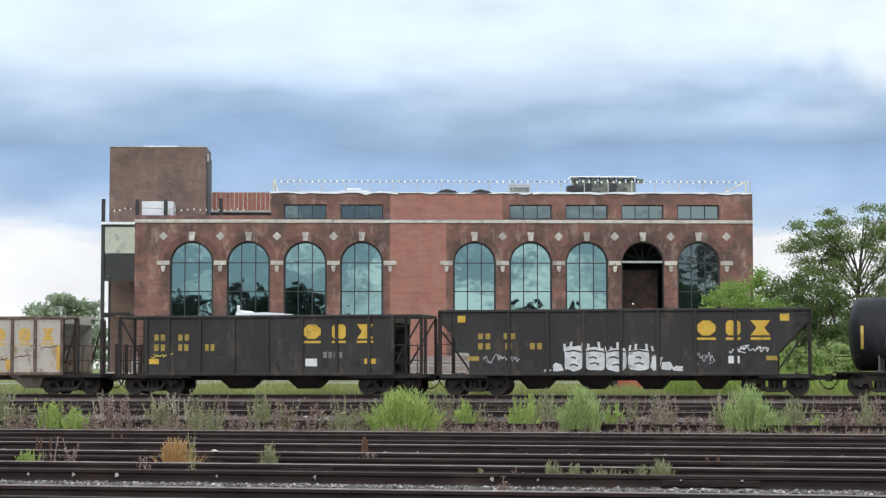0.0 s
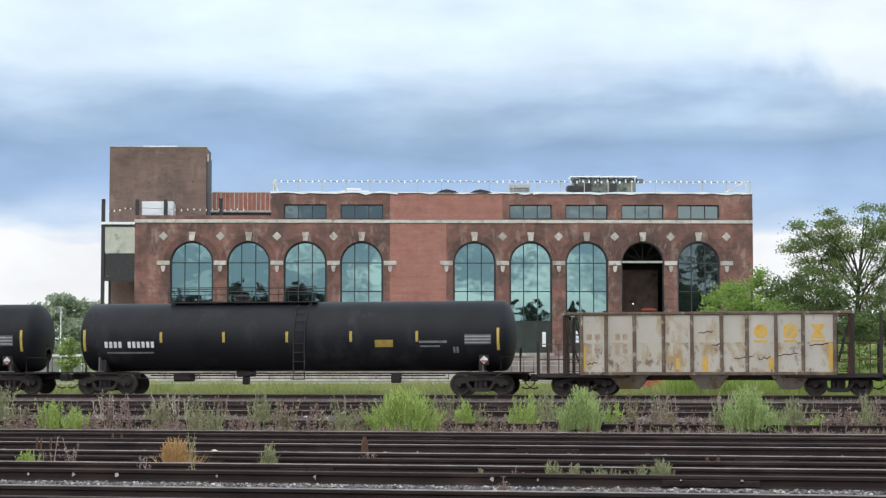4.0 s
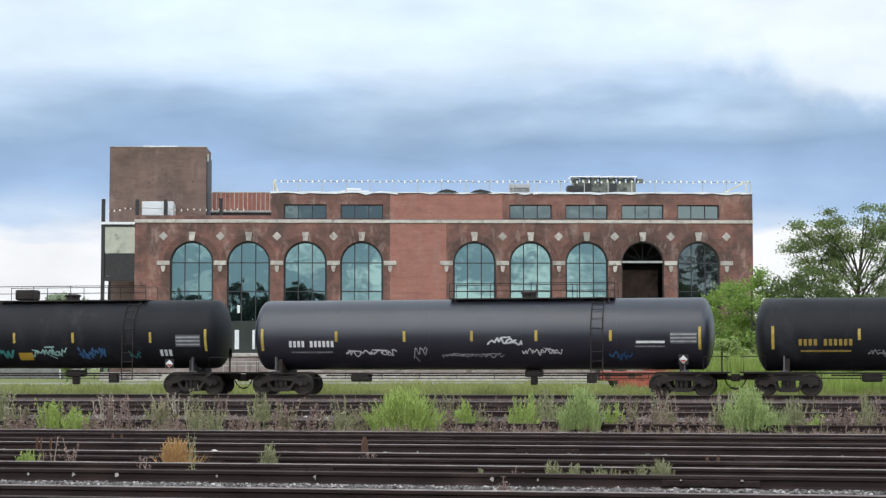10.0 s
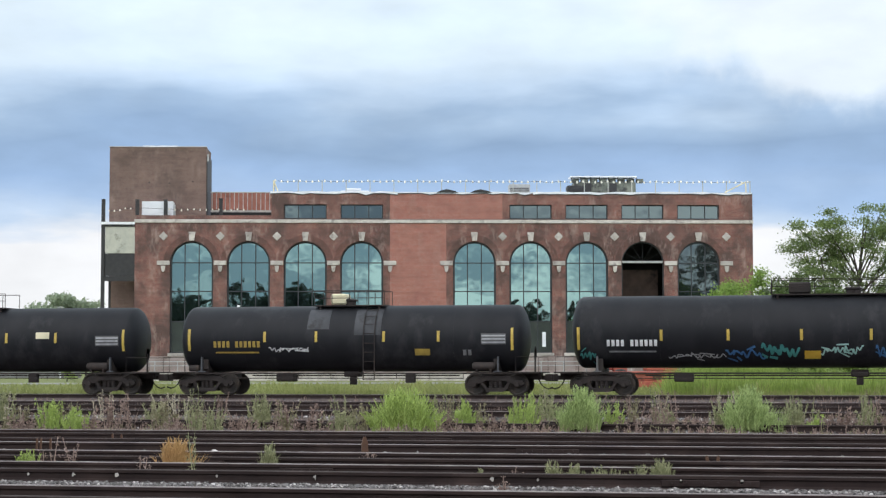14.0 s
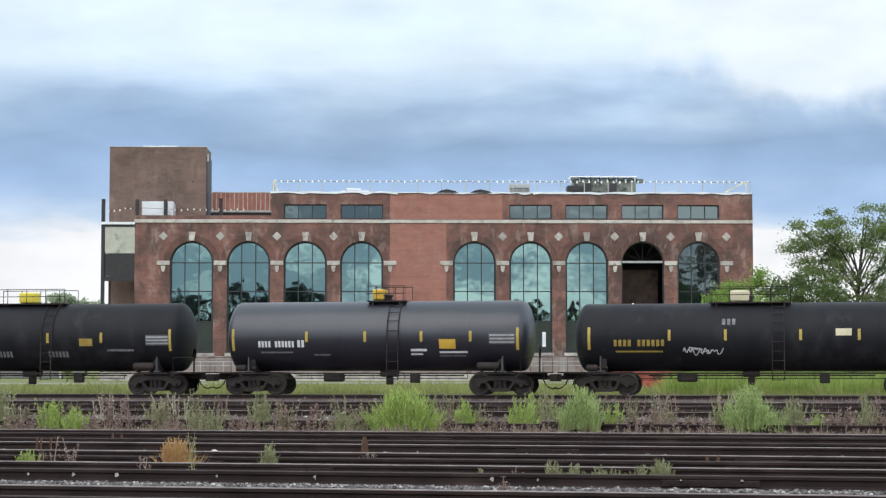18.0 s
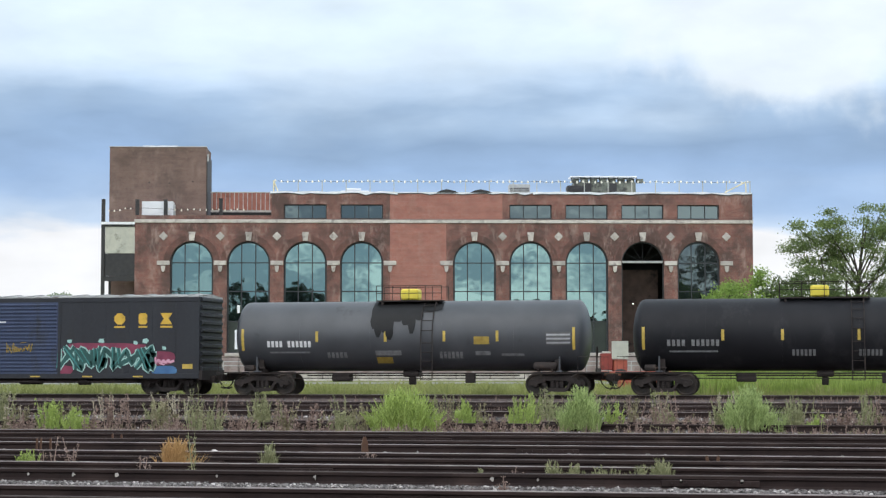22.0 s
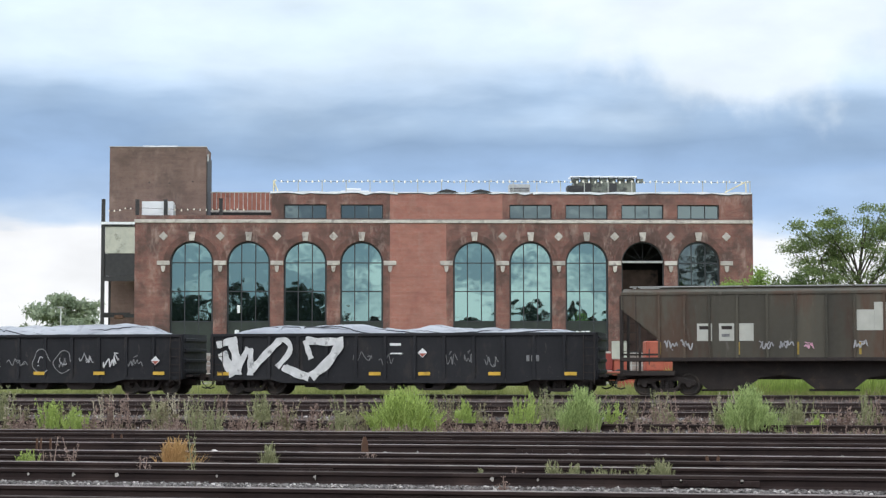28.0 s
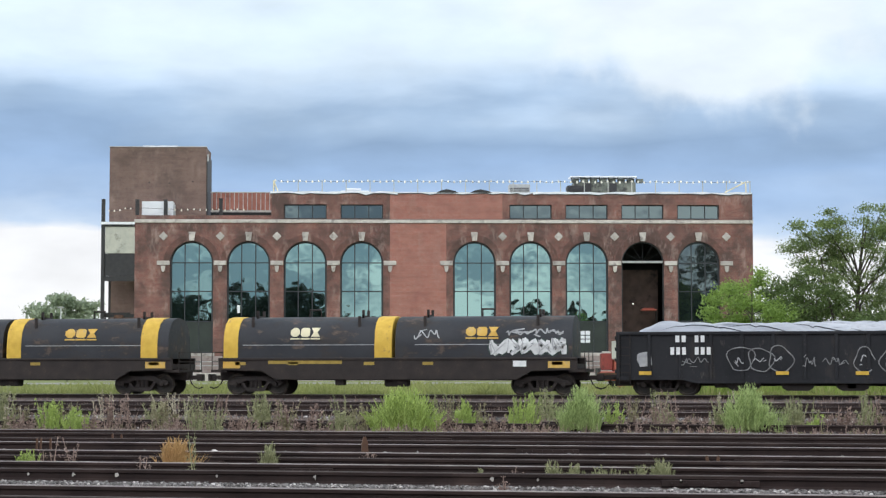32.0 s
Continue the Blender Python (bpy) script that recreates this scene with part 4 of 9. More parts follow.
    part("paper_notice", boxes((BAYS[6] + 1.02, BAYS[6] + 1.34, 0.285, 0.296, 2.6, 3.9)), M_MEMBRANE, h, "tall white notice in the window")
    # white panel on the glass, added for a bright window seen through it
    grid = part("inner_window_panel", boxes((BAYS[7] - 1.0, BAYS[7] + 0.28, 0.27, 0.295, 2.95, 4.0, 0.01)), M_MEMBRANE, h, "white gridded panel in place of a bright inner window")
    for k in range(2):
        x, z = BAYS[7] - 0.6 + 0.44 * k, 3.28 + 0.34 * k
        part("inner_window_bar", boxes((x - 0.035, x + 0.035, 0.262, 0.27, 2.96, 3.99)), M_FRAME, grid)
        part("inner_window_bar", boxes((BAYS[7] - 0.99, BAYS[7] + 0.27, 0.256, 0.262, z - 0.035, z + 0.035)), M_FRAME, grid)
    part("transom", boxes((cx - 1.8, cx + 1.8, 0.2, 0.5, SPRING + 0.02, SPRING + 0.2)), M_GALV, h)
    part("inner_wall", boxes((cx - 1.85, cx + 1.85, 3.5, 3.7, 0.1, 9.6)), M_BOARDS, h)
    for k in UPPER:
        cx = BAYS[k]
        fr = bmesh.new()
        for r in ((cx - 1.87, cx + 1.87, 0.2, 0.32, 13.93, 14.03), (cx - 1.87, cx + 1.87, 0.2, 0.32, 15.12, 15.21),
                  (cx - 1.87, cx - 1.79, 0.2, 0.32, 14.03, 15.12), (cx + 1.79, cx + 1.87, 0.2, 0.32, 14.03, 15.12),
                  (cx - 0.66, cx - 0.58, 0.21, 0.31, 14.03, 15.12), (cx + 0.58, cx + 0.66, 0.21, 0.31, 14.03, 15.12)):
            box(fr, *r)
        w = part("attic_window", fr, M_FRAME, h, "low three-pane attic window")
        for a, b in ((-1.79, -0.66), (-0.58, 0.58), (0.66, 1.79)):
            pane = part("pane", boxes((cx + a, cx + b, 0.26, 0.28, 14.03, 15.12)), M_GLASS_DARK, w)
            pane.rotation_euler = (random.uniform(-0.001, 0.001), 0, random.uniform(-0.001, 0.001))
    return h


house = power_house()


# ---- the tower, terrace and roof of the power house ----
def power_house_top():
    h = house
    # the plain brick tower at the end, set back behind the front
    tower = thing("brick_tower", "plain brown brick stair tower with a white coping", "tower", at=HOUSE)
    part("tower_wall", boxes((-29.85, -21.2, 2.5, 6.7, -0.5, 20.58)), M_BRICK_DARK, tower)
    part("coping", boxes((-29.9, -26.9, 2.45, 3.0, 20.58, 20.63)), M_STONE, tower)
    part("coping", boxes((-26.9, -23.8, 2.44, 3.1, 20.58, 20.7)), M_MEMBRANE, tower, "white membrane coping")
    part("coping", boxes((-23.8, -21.15, 2.45, 3.0, 20.58, 20.64)), M_STONE, tower)
    part("side_cladding", boxes((-21.2, -21.12, 2.6, 6.7, 13.5, 19.85)), M_STEEL_DARK, tower, "dark steel cladding")
    part("downpipe", boxes((-21.12, -21.0, 2.5, 2.62, 19.3, 19.95)), M_GALV, tower)
    for x, z in ((-26.3, 17.4), (-24.5, 17.3), (-22.4, 17.45)):
        part("wall_anchor", boxes((x - 0.07, x + 0.07, 2.46, 2.5, z - 0.06, z + 0.06)), M_WHEEL, tower)
    # the open steel bay at the end
    bay = thing("steel_end_bay", "open black steel bay with a beige panel beside the brickwork", "steel frame", at=HOUSE)
    part("column", boxes((-30.15, -29.85, 0.0, 0.3, -0.5, 15.65)), M_STEEL_DARK, bay)
    part("column", boxes((-29.55, -29.4, 0.6, 0.9, -0.5, 9.2)), M_STEEL_DARK, bay)
    part("roof_slab", boxes((-30.2, W0 - 0.002, -0.1, 2.4, 13.4, 13.62)), M_MEMBRANE, bay, "white slab edge")
    part("infill_panel", boxes((-29.8, W0 - 0.005, 0.05, 0.2, 10.85, 13.2)), M_BEIGE, bay, "stained beige panel")
    part("beam", boxes((-29.85, W0 - 0.004, 0.0, 0.3, 13.2, 13.4)), M_STEEL_DARK, bay)
    part("lower_panel", boxes((-29.82, W0 - 0.006, 0.1, 0.25, 8.85, 10.84)), M_STEEL_DARK, bay)
    part("floor_beam", boxes((-29.85, W0 - 0.004, 0.0, 0.35, 5.2, 5.5)), M_STEEL_DARK, bay)
    part("beam", boxes((-29.85, W0 - 0.004, 0.0, 0.3, 8.4, 8.83)), M_STEEL_DARK, bay)
    part("curb", boxes((-30.2, W0 - 0.003, -0.05, 2.3, -0.5, 0.4)), M_STONE, bay)
    lift = thing("wall_hoist", "small orange-red hoist on the steel bay's beam", "hoist", at=HOUSE)
    part("hoist_body", boxes((-28.9, -28.1, -0.35, -0.02, 5.05, 5.4, 0.05)), M_RUST, lift)
    part("hoist_arm", boxes((-29.9, -27.5, -0.25, -0.15, 5.5, 5.62)), M_STEEL_DARK, lift)
    # terrace columns, white enclosure, string of bulbs
    for x, z1, y in ((-27.1, 15.65, 0.6), (-24.6, 15.65, 0.6), (-19.75, 15.8, 1.0)):
        c = thing("steel_column", "black steel column stub on the roof terrace", "column", "terrace columns", at=HOUSE)
        part("shaft", boxes((x - 0.16, x + 0.16, y, y + 0.3, 13.5, z1, 0.02)), M_STEEL_DARK, c)
        part("cap_plate", boxes((x - 0.19, x + 0.19, y - 0.03, y + 0.33, z1, z1 + 0.03)), M_STEEL_DARK, c)
    enc = thing("white_enclosure", "white sheet-metal plant enclosure on the terrace", "enclosure", at=HOUSE)
    part("casing", boxes((-26.75, -24.0, 1.1, 2.3, 13.5, 15.55, 0.03)), M_MEMBRANE, enc)
    part("duct", boxes((-24.0, -23.85, 1.2, 2.0, 14.2, 15.3)), M_GALV, enc)
    sheet = thing("corrugated_screen", "rust-red corrugated screen with pale ribs on the terrace", "screen", at=HOUSE)
    part("backing_sheet", boxes((-20.9, -15.25, 4.0, 4.08, 15.0, 16.6)), M_RUST_SHEET, sheet)
    for k in range(28):
        x = -20.8 + 0.2 * k
        part("rib", boxes((x - 0.035, x + 0.035, 3.9, 4.0, 15.0, 16.6)), M_STONE if k % 2 == 0 else M_RUST_SHEET, sheet)
    part("cap_rail", boxes((-20.95, -15.2, 3.88, 4.1, 16.6, 16.68)), M_STONE, sheet)
    part("foot_beam", boxes((-20.9, -15.25, 3.7, 3.95, 14.82, 15.0)), M_STONE, sheet, "pale beam")
    # shade below the screen is coloured into this beam
    part("base_beam", boxes((-20.9, -15.25, 3.6, 3.75, 13.9, 14.8)), M_DARK, sheet, "steel beam with shade in its near-black colour")
    # the roof edge: posts, cable and bulbs
    rope = thing("string_lights", "string of small cream bulbs on posts along the roof edge", "string lights", at=HOUSE)
    for k in range(21):
        x = -15.0 + 2.13 * k
        part("post", boxes((x - 0.035, x + 0.035, 0.7, 0.77, 16.0, 17.45)), M_PATCH, rope)
    bulb = None
    pts = []
    for k in range(78):
        x = -14.9 + 42.3 * k / 77
        z = 17.4 - 0.1 * math.sin(math.pi * ((x + 15.0) % 2.13) / 2.13)
        pts.append((x, 0.66, z))
    part("cable", tube(bmesh.new(), pts, 0.02, 4), M_STEEL_DARK, rope)
    bm = bmesh.new()
    lathe_bulb(bm)
    bulb = part("bulb", bm, surface("frosted_cream_bulb", (0.78, 0.74, 0.62), (0.88, 0.84, 0.72), 2.0, 0.4), rope, at=pts[0], smooth=True)
    for p in pts[1:]:
        share("bulb", bulb, rope, p)
    rope2 = thing("string_lights", "sagging string of cream bulbs along the terrace", "string lights", at=HOUSE)
    pts = [(-29.6 + 0.48 * k, 0.7, 14.62 + 0.07 * k + 0.06 * math.cos(2.1 * k)) for k in range(6)] + [(-24.3 + 0.55 * k, 0.7, 14.78 + 0.05 * math.cos(1.7 * k)) for k in range(13)]
    part("cable", tube(bmesh.new(), pts, 0.02, 4), M_STEEL_DARK, rope2)
    for p in pts:
        share("bulb", bulb, rope2, p).scale = (0.75, 0.75, 0.75)
    for x in (-15.05, 27.2):
        g = thing("yellow_guard_frame", "yellow steel guard frame at the roof's corner", "guard rail", at=HOUSE)
        part("upright", boxes((x - 0.05, x + 0.05, 0.55, 0.65, 15.9, 17.4)), M_CREAM, g)
        bm = bmesh.new()
        s = 1 if x < 0 else -1
        tube(bm, [(x, 0.6, 17.35), (x + s * 0.4 if x < 0 else x - 1.9, 0.6, 16.4)], 0.06, 6)
        part("brace", bm, M_CREAM, g)
        part("foot", boxes((x - 0.25, x + 0.25, 0.5, 0.9, 15.85, 15.95)), M_CREAM, g)
    # plant on the roof
    for label, x0, x1, y0, z1, m in (("grey louvred air handler on the roof", 6.1, 8.0, 3.0, 17.35, M_GALV), ("dark ventilation unit on the roof", 11.4, 13.1, 3.0, 17.25, M_STEEL_DARK)):
        u = thing("roof_unit", label, "roof unit", "plant on the roof", at=HOUSE)
        part("casing", boxes((x0, x1, y0, y0 + 1.5, 15.9, z1, 0.03)), m, u)
        for k in range(6):
            z = 16.1 + 0.17 * k
            if z < z1 - 0.1:
                part("louvre", boxes((x0 + 0.1, x1 - 0.1, y0 - 0.04, y0, z, z + 0.07)), M_STEEL_DARK, u)
    u = thing("roof_chiller", "long steel chiller with fan cages on the roof", "chiller", "plant on the roof", at=HOUSE)
    part("casing", boxes((12.2, 17.9, 5.0, 7.0, 16.7, 17.75, 0.03)), M_DARK_OLIVE, u)
    for k in range(7):
        x = 12.35 + 0.78 * k
        part("coil_panel", boxes((x, x + 0.68, 4.94, 5.0, 16.8, 17.65)), M_STEEL_DARK if k % 3 == 1 else M_DARK_OLIVE, u)
    part("top_frame", boxes((11.9, 18.0, 4.95, 7.05, 18.2, 18.32)), M_MEMBRANE, u, "pale top frame")
    for k in range(8):
        x = 12.0 + 0.85 * k
        part("strut", boxes((x - 0.04, x + 0.04, 4.96, 5.04, 17.7, 18.2)), M_STEEL_DARK, u)
        part("fan_cage", boxes((x + 0.1, x + 0.7, 5.2, 6.0, 17.75, 18.1, 0.05)), M_DARK_OLIVE, u)
    for x in (12.3, 15.0, 17.8):
        part("leg", boxes((x - 0.08, x + 0.08, 5.1, 6.9, 15.9, 16.7)), M_STEEL_DARK, u)
    w = thing("roof_hatch", "low white roof hatch behind the parapet", "hatch", "plant on the roof", at=HOUSE)
    part("curb", boxes((-9.1, -6.6, 2.0, 4.0, 15.9, 16.65, 0.05)), M_MEMBRANE, w)
    part("lid", boxes((-8.6, -7.3, 1.95, 4.0, 16.65, 16.85, 0.04)), M_MEMBRANE, w)
    for x in (0.3, 3.3):
        d = thing("tarred_patch", "sagging dark roofing felt over the parapet", "roofing felt", at=HOUSE)
        part("felt_fold", prism(bmesh.new(), [(x - 0.9, 16.26), (x - 0.4, 16.5), (x + 0.1, 16.58), (x + 0.8, 16.42), (x + 1.1, 16.26)], "y", -0.08, 0.6), M_STEEL_DARK, d)


def lathe_bulb(bm):
    prof = [(-0.11, 0.02), (-0.1, 0.055), (-0.05, 0.09), (0.0, 0.095), (0.05, 0.065), (0.08, 0.03), (0.13, 0.03)]
    rings = [[bm.verts.new((r * math.cos(2 * math.pi * k / 8), r * math.sin(2 * math.pi * k / 8), z)) for k in range(8)] for z, r in prof]
    for a, b in zip(rings, rings[1:]):
        for k in range(8):
            bm.faces.new((a[k], a[(k + 1) % 8], b[(k + 1) % 8], b[k]))
    bm.faces.new(rings[0][::-1]), bm.faces.new(rings[-1])


power_house_top()


# ---- before the building: drive, pipe fence, machines ----
def seen_at(u, depth, z=0.0):
    """A place at that depth along the line of sight; u is the slope to the right of its middle."""
    a = radians(VIEW_TURN)
    x = -math.sin(a) * depth + math.cos(a) * u * depth
    y = math.cos(a) * depth + math.sin(a) * u * depth
    return Vector((x, y, z))


def drive():
    verts, faces = [], []
    for i in range(41):
        x = -100 + 4 * i
        for y in (126.0, 136.0):
            yy = y + 0.21 * (x + 30)
            verts.append((x, yy, ground_height(x, yy) + 0.02))
    for i in range(40):
        faces.append((2 * i, 2 * i + 2, 2 * i + 3, 2 * i + 1))
    m = surface("pale_concrete_drive", (0.22, 0.21, 0.2), (0.32, 0.31, 0.29), 0.4, 0.9, stain=(0.15, 0.14, 0.13), stain_scale=0.3)
    tagged(raw("pavement", verts, faces, m), "pale concrete drive along the building", "drive", kind="structure")


drive()


def pipe_fence():
    f = thing("pipe_fence", "grey galvanised pipe fence along the foot of the building", "fence", at=HOUSE)
    for z in (0.95, 1.3):
        part("pipe_rail", tube(bmesh.new(), [(-27.0, -2.5, z), (18.5, -2.5, z)], 0.04, 8), M_GALV, f)
    for k in range(24):
        x = -27 + 1.97 * k
        part("post", boxes((x - 0.04, x + 0.04, -2.54, -2.46, -0.5, 1.32)), M_GALV, f)
    part("kerb", boxes((-27.5, 19.0, -2.8, -2.2, -0.5, 0.3, 0.03)), M_STONE, f, "low concrete kerb")


pipe_fence()


def forklift():
    """A rough-terrain forklift seen from its side: frame, cabin, engine box, mast, four wheels."""
    p = seen_at(0.1165, 104)
    f = thing("orange_forklift", "faded orange-red rough-terrain forklift parked in the grass", "forklift", at=pose(p.x, p.y, ground_height(p.x, p.y), 0, 0, VIEW_TURN))
    part("frame", boxes((-3.2, 1.6, -1.0, 0.9, 0.5, 1.02, 0.05)), M_SAFETY_RED, f)
    part("rear_frame", boxes((1.61, 2.9, -0.85, 0.9, 0.72, 1.0, 0.04)), M_SAFETY_RED, f)
    part("skid_plate", boxes((-2.2, 1.3, -1.04, -0.6, 0.12, 0.5, 0.04)), M_SAFETY_RED, f, "scraped orange skid plate")
    part("step_box", boxes((0.1, 1.15, -1.0, -0.55, 0.12, 0.7, 0.03)), M_SAFETY_RED, f)
    for x0, x1, z0, z1 in ((-1.6, -1.2, 0.62, 0.95), (-0.2, 0.3, 0.55, 0.8), (0.7, 0.95, 0.3, 0.85), (-2.9, -2.6, 0.55, 0.85), (1.35, 1.55, 0.6, 1.1)):
        part("access_hatch", boxes((x0, x1, -1.03, -1.0, z0, z1)), M_RUST, f, "dark rusted hatch")
    part("drawbar", boxes((-3.35, 2.9, -1.07, -1.0, 0.86, 0.96)), M_RUST, f)
    part("engine_box", boxes((-0.55, 1.25, -0.95, 0.95, 1.05, 2.75, 0.06)), M_SAFETY_RED, f, "flat orange engine cover")
    part("cover_latch", boxes((-0.42, -0.36, -0.98, -0.95, 1.4, 2.3)), M_STEEL_DARK, f)
    part("lamp_bar", boxes((0.1, 1.2, -0.6, -0.4, 2.84, 2.98, 0.02)), M_MEMBRANE, f, "white lamp bar")
    for row in ((0.1, 0.16, -0.55, -0.45, 2.75, 2.86), (1.1, 1.16, -0.55, -0.45, 2.75, 2.86)):
        part("lamp_post", boxes(row), M_STEEL_DARK, f)
    for x in (1.45, 2.3):
        part("cabin_post", boxes((x - 0.06, x + 0.06, -0.85, -0.73, 1.05, 2.75)), M_STEEL_DARK if x < 2 else M_SAFETY_RED, f)
        part("cabin_post", boxes((x - 0.06, x + 0.06, 0.73, 0.85, 1.05, 2.75)), M_STEEL_DARK, f)
    part("cabin_roof", boxes((1.3, 2.5, -0.9, 0.9, 2.72, 2.82, 0.02)), M_SAFETY_RED, f)
    part("seat", boxes((1.6, 2.1, -0.3, 0.3, 1.05, 1.5, 0.05)), M_STEEL_DARK, f)
    part("dash", prism(bmesh.new(), [(2.2, 1.05), (2.55, 1.05), (2.45, 1.9), (2.3, 1.9)], "y", -0.6, 0.6), M_SAFETY_RED, f)
    part("battery_box", boxes((-3.1, -2.45, -0.7, 0.3, 1.1, 2.05, 0.04)), M_DEEP_RED, f, "deep red battery box")
    part("battery_lid", boxes((-3.0, -2.55, -0.6, 0.2, 2.05, 2.16, 0.02)), M_PATCH, f)
    part("carriage", boxes((-3.3, -3.15, -0.9, 0.9, 0.5, 1.2)), M_STEEL_DARK, f)
    part("panel_board", boxes((-2.5, -1.55, -0.72, -0.66, 1.75, 2.75)), M_PATCH, f, "pale scrawled board")
    part("counterweight", boxes((-2.4, -1.6, -0.6, 0.6, 1.05, 1.7, 0.05)), M_SAFETY_RED, f)
    for x in (-2.0, 1.9):
        for s in (-1, 1):
            bm = lathe(bmesh.new(), [(-0.18, 0.3), (-0.18, 0.5), (-0.12, 0.58), (0.12, 0.58), (0.18, 0.5), (0.18, 0.3)], "y", 24)
            w = part("wheel", bm, M_STEEL_DARK, f, "black rubber tyre", at=(x, s * 0.95 if s > 0 else -0.75, 0.58))
            part("hub", lathe(bmesh.new(), [(-0.2, 0.1), (-0.2, 0.22), (0.2, 0.22), (0.2, 0.1)], "y", 16), M_WHEEL, w)


forklift()


def boom_platform():
    b = thing("boom_lift", "orange boom lift basket inside the open arch", "boom lift", at=HOUSE)
    cx = BAYS[8]
    part("basket", boxes((cx + 0.15, cx + 1.5, 2.0, 2.7, 5.85, 6.0, 0.03), (cx + 0.3, cx + 1.3, 2.1, 2.6, 6.0, 6.1, 0.02)), M_SAFETY_RED, b)
    part("boom", tube(bmesh.new(), [(cx + 1.6, 2.9, 5.8), (cx + 1.7, 3.2, 3.0), (cx + 1.6, 2.8, 0.9)], 0.08, 6), M_STEEL_DARK, b)
    part("chassis", boxes((cx + 0.2, cx + 1.8, 2.2, 3.3, 0.1, 0.95, 0.05)), M_SAFETY_RED, b)


boom_platform()


# ---- trees ----
def leaves(verts, faces, centre, radius, count, size, rng, flat=0.7):
    for _ in range(count):
        d = Vector((rng.gauss(0, 1), rng.gauss(0, 1), rng.gauss(0, flat))) * (radius * 0.55)
        n = Vector((rng.uniform(-1, 1), rng.uniform(-1, 1), rng.uniform(-0.2, 1.4))).normalized()
        u = n.orthogonal().normalized()
        u = Matrix.Rotation(rng.uniform(0, 6.3), 3, n) @ u
        v = n.cross(u)
        s = size * rng.uniform(0.6, 1.3)
        p, b = centre + d, len(verts)
        verts.extend((p - u * s, p - v * s * 0.45 + n * s * 0.12, p + u * s, p + v * s * 0.45 + n * s * 0.12))
        faces.append((b, b + 1, b + 2, b + 3))


def tree(label, base, height, spread, seed, leaf, bright=M_LEAF, clumps=70, per=26, trunk=0.22, bottom=0.3, flat=0.6, group="", name="tree", clump=(0.12, 0.22)):
    """A tapered trunk, limbs that fork twice, and leaves in loose clumps round the twigs."""
    rng = random.Random(seed)
    t = thing(name, label, "tree" if name == "tree" else "bush", group, at=pose(base.x, base.y, base.z))
    wood = bmesh.new()
    top = Vector((rng.uniform(-0.1, 0.1) * spread, rng.uniform(-0.1, 0.1) * spread, height * 0.86))
    stem = [Vector((0, 0, -0.2)), Vector((0.02, 0.0, height * 0.15)), top * 0.45 + Vector((rng.uniform(-0.2, 0.2), 0, 0)), top * 0.75, top]
    tube(wood, stem, [trunk, trunk * 0.8, trunk * 0.55, trunk * 0.3, 0.03], 8)
    tips = [top]
    limbs = 11
    for k in range(limbs):
        f = bottom + (0.92 - bottom) * (k + rng.random()) / limbs
        a = k * 2.4 + rng.uniform(-0.4, 0.4)
        start = Vector((0, 0, 0)).lerp(top, f)
        reach = spread * (1.0 - 0.55 * abs(f - 0.55)) * rng.uniform(0.6, 1.05) * (1 - max(0, f - 0.75) * 1.8)
        end = start + Vector((math.cos(a) * reach, math.sin(a) * reach, height * rng.uniform(0.04, 0.16)))
        mid = start.lerp(end, 0.5) + Vector((0, 0, height * 0.03))
        tube(wood, [start, mid, end], [trunk * 0.34, trunk * 0.2, 0.02], 5)
        tips.extend((end, mid.lerp(end, 0.5), mid))
        for _ in range(3):
            q = start.lerp(end, rng.uniform(0.4, 0.95))
            e = q + Vector((rng.uniform(-1, 1), rng.uniform(-1, 1), rng.uniform(0.0, 0.9))) * spread * 0.28
            tube(wood, [q, e], [0.03, 0.012], 4)
            tips.append(e)
    part("trunk", wood, M_BARK, t, "grey-brown trunk and limbs")
    verts, faces = [], []
    for k in range(clumps):
        tip = tips[k % len(tips)]
        c = tip + Vector((rng.gauss(0, 1), rng.gauss(0, 1), rng.gauss(0, 0.6))) * spread * 0.09
        leaves(verts, faces, c, spread * rng.uniform(*clump), per, leaf, rng, flat)
    raw("crown", verts, faces, bright, t, "loose leafy crown")
    return t


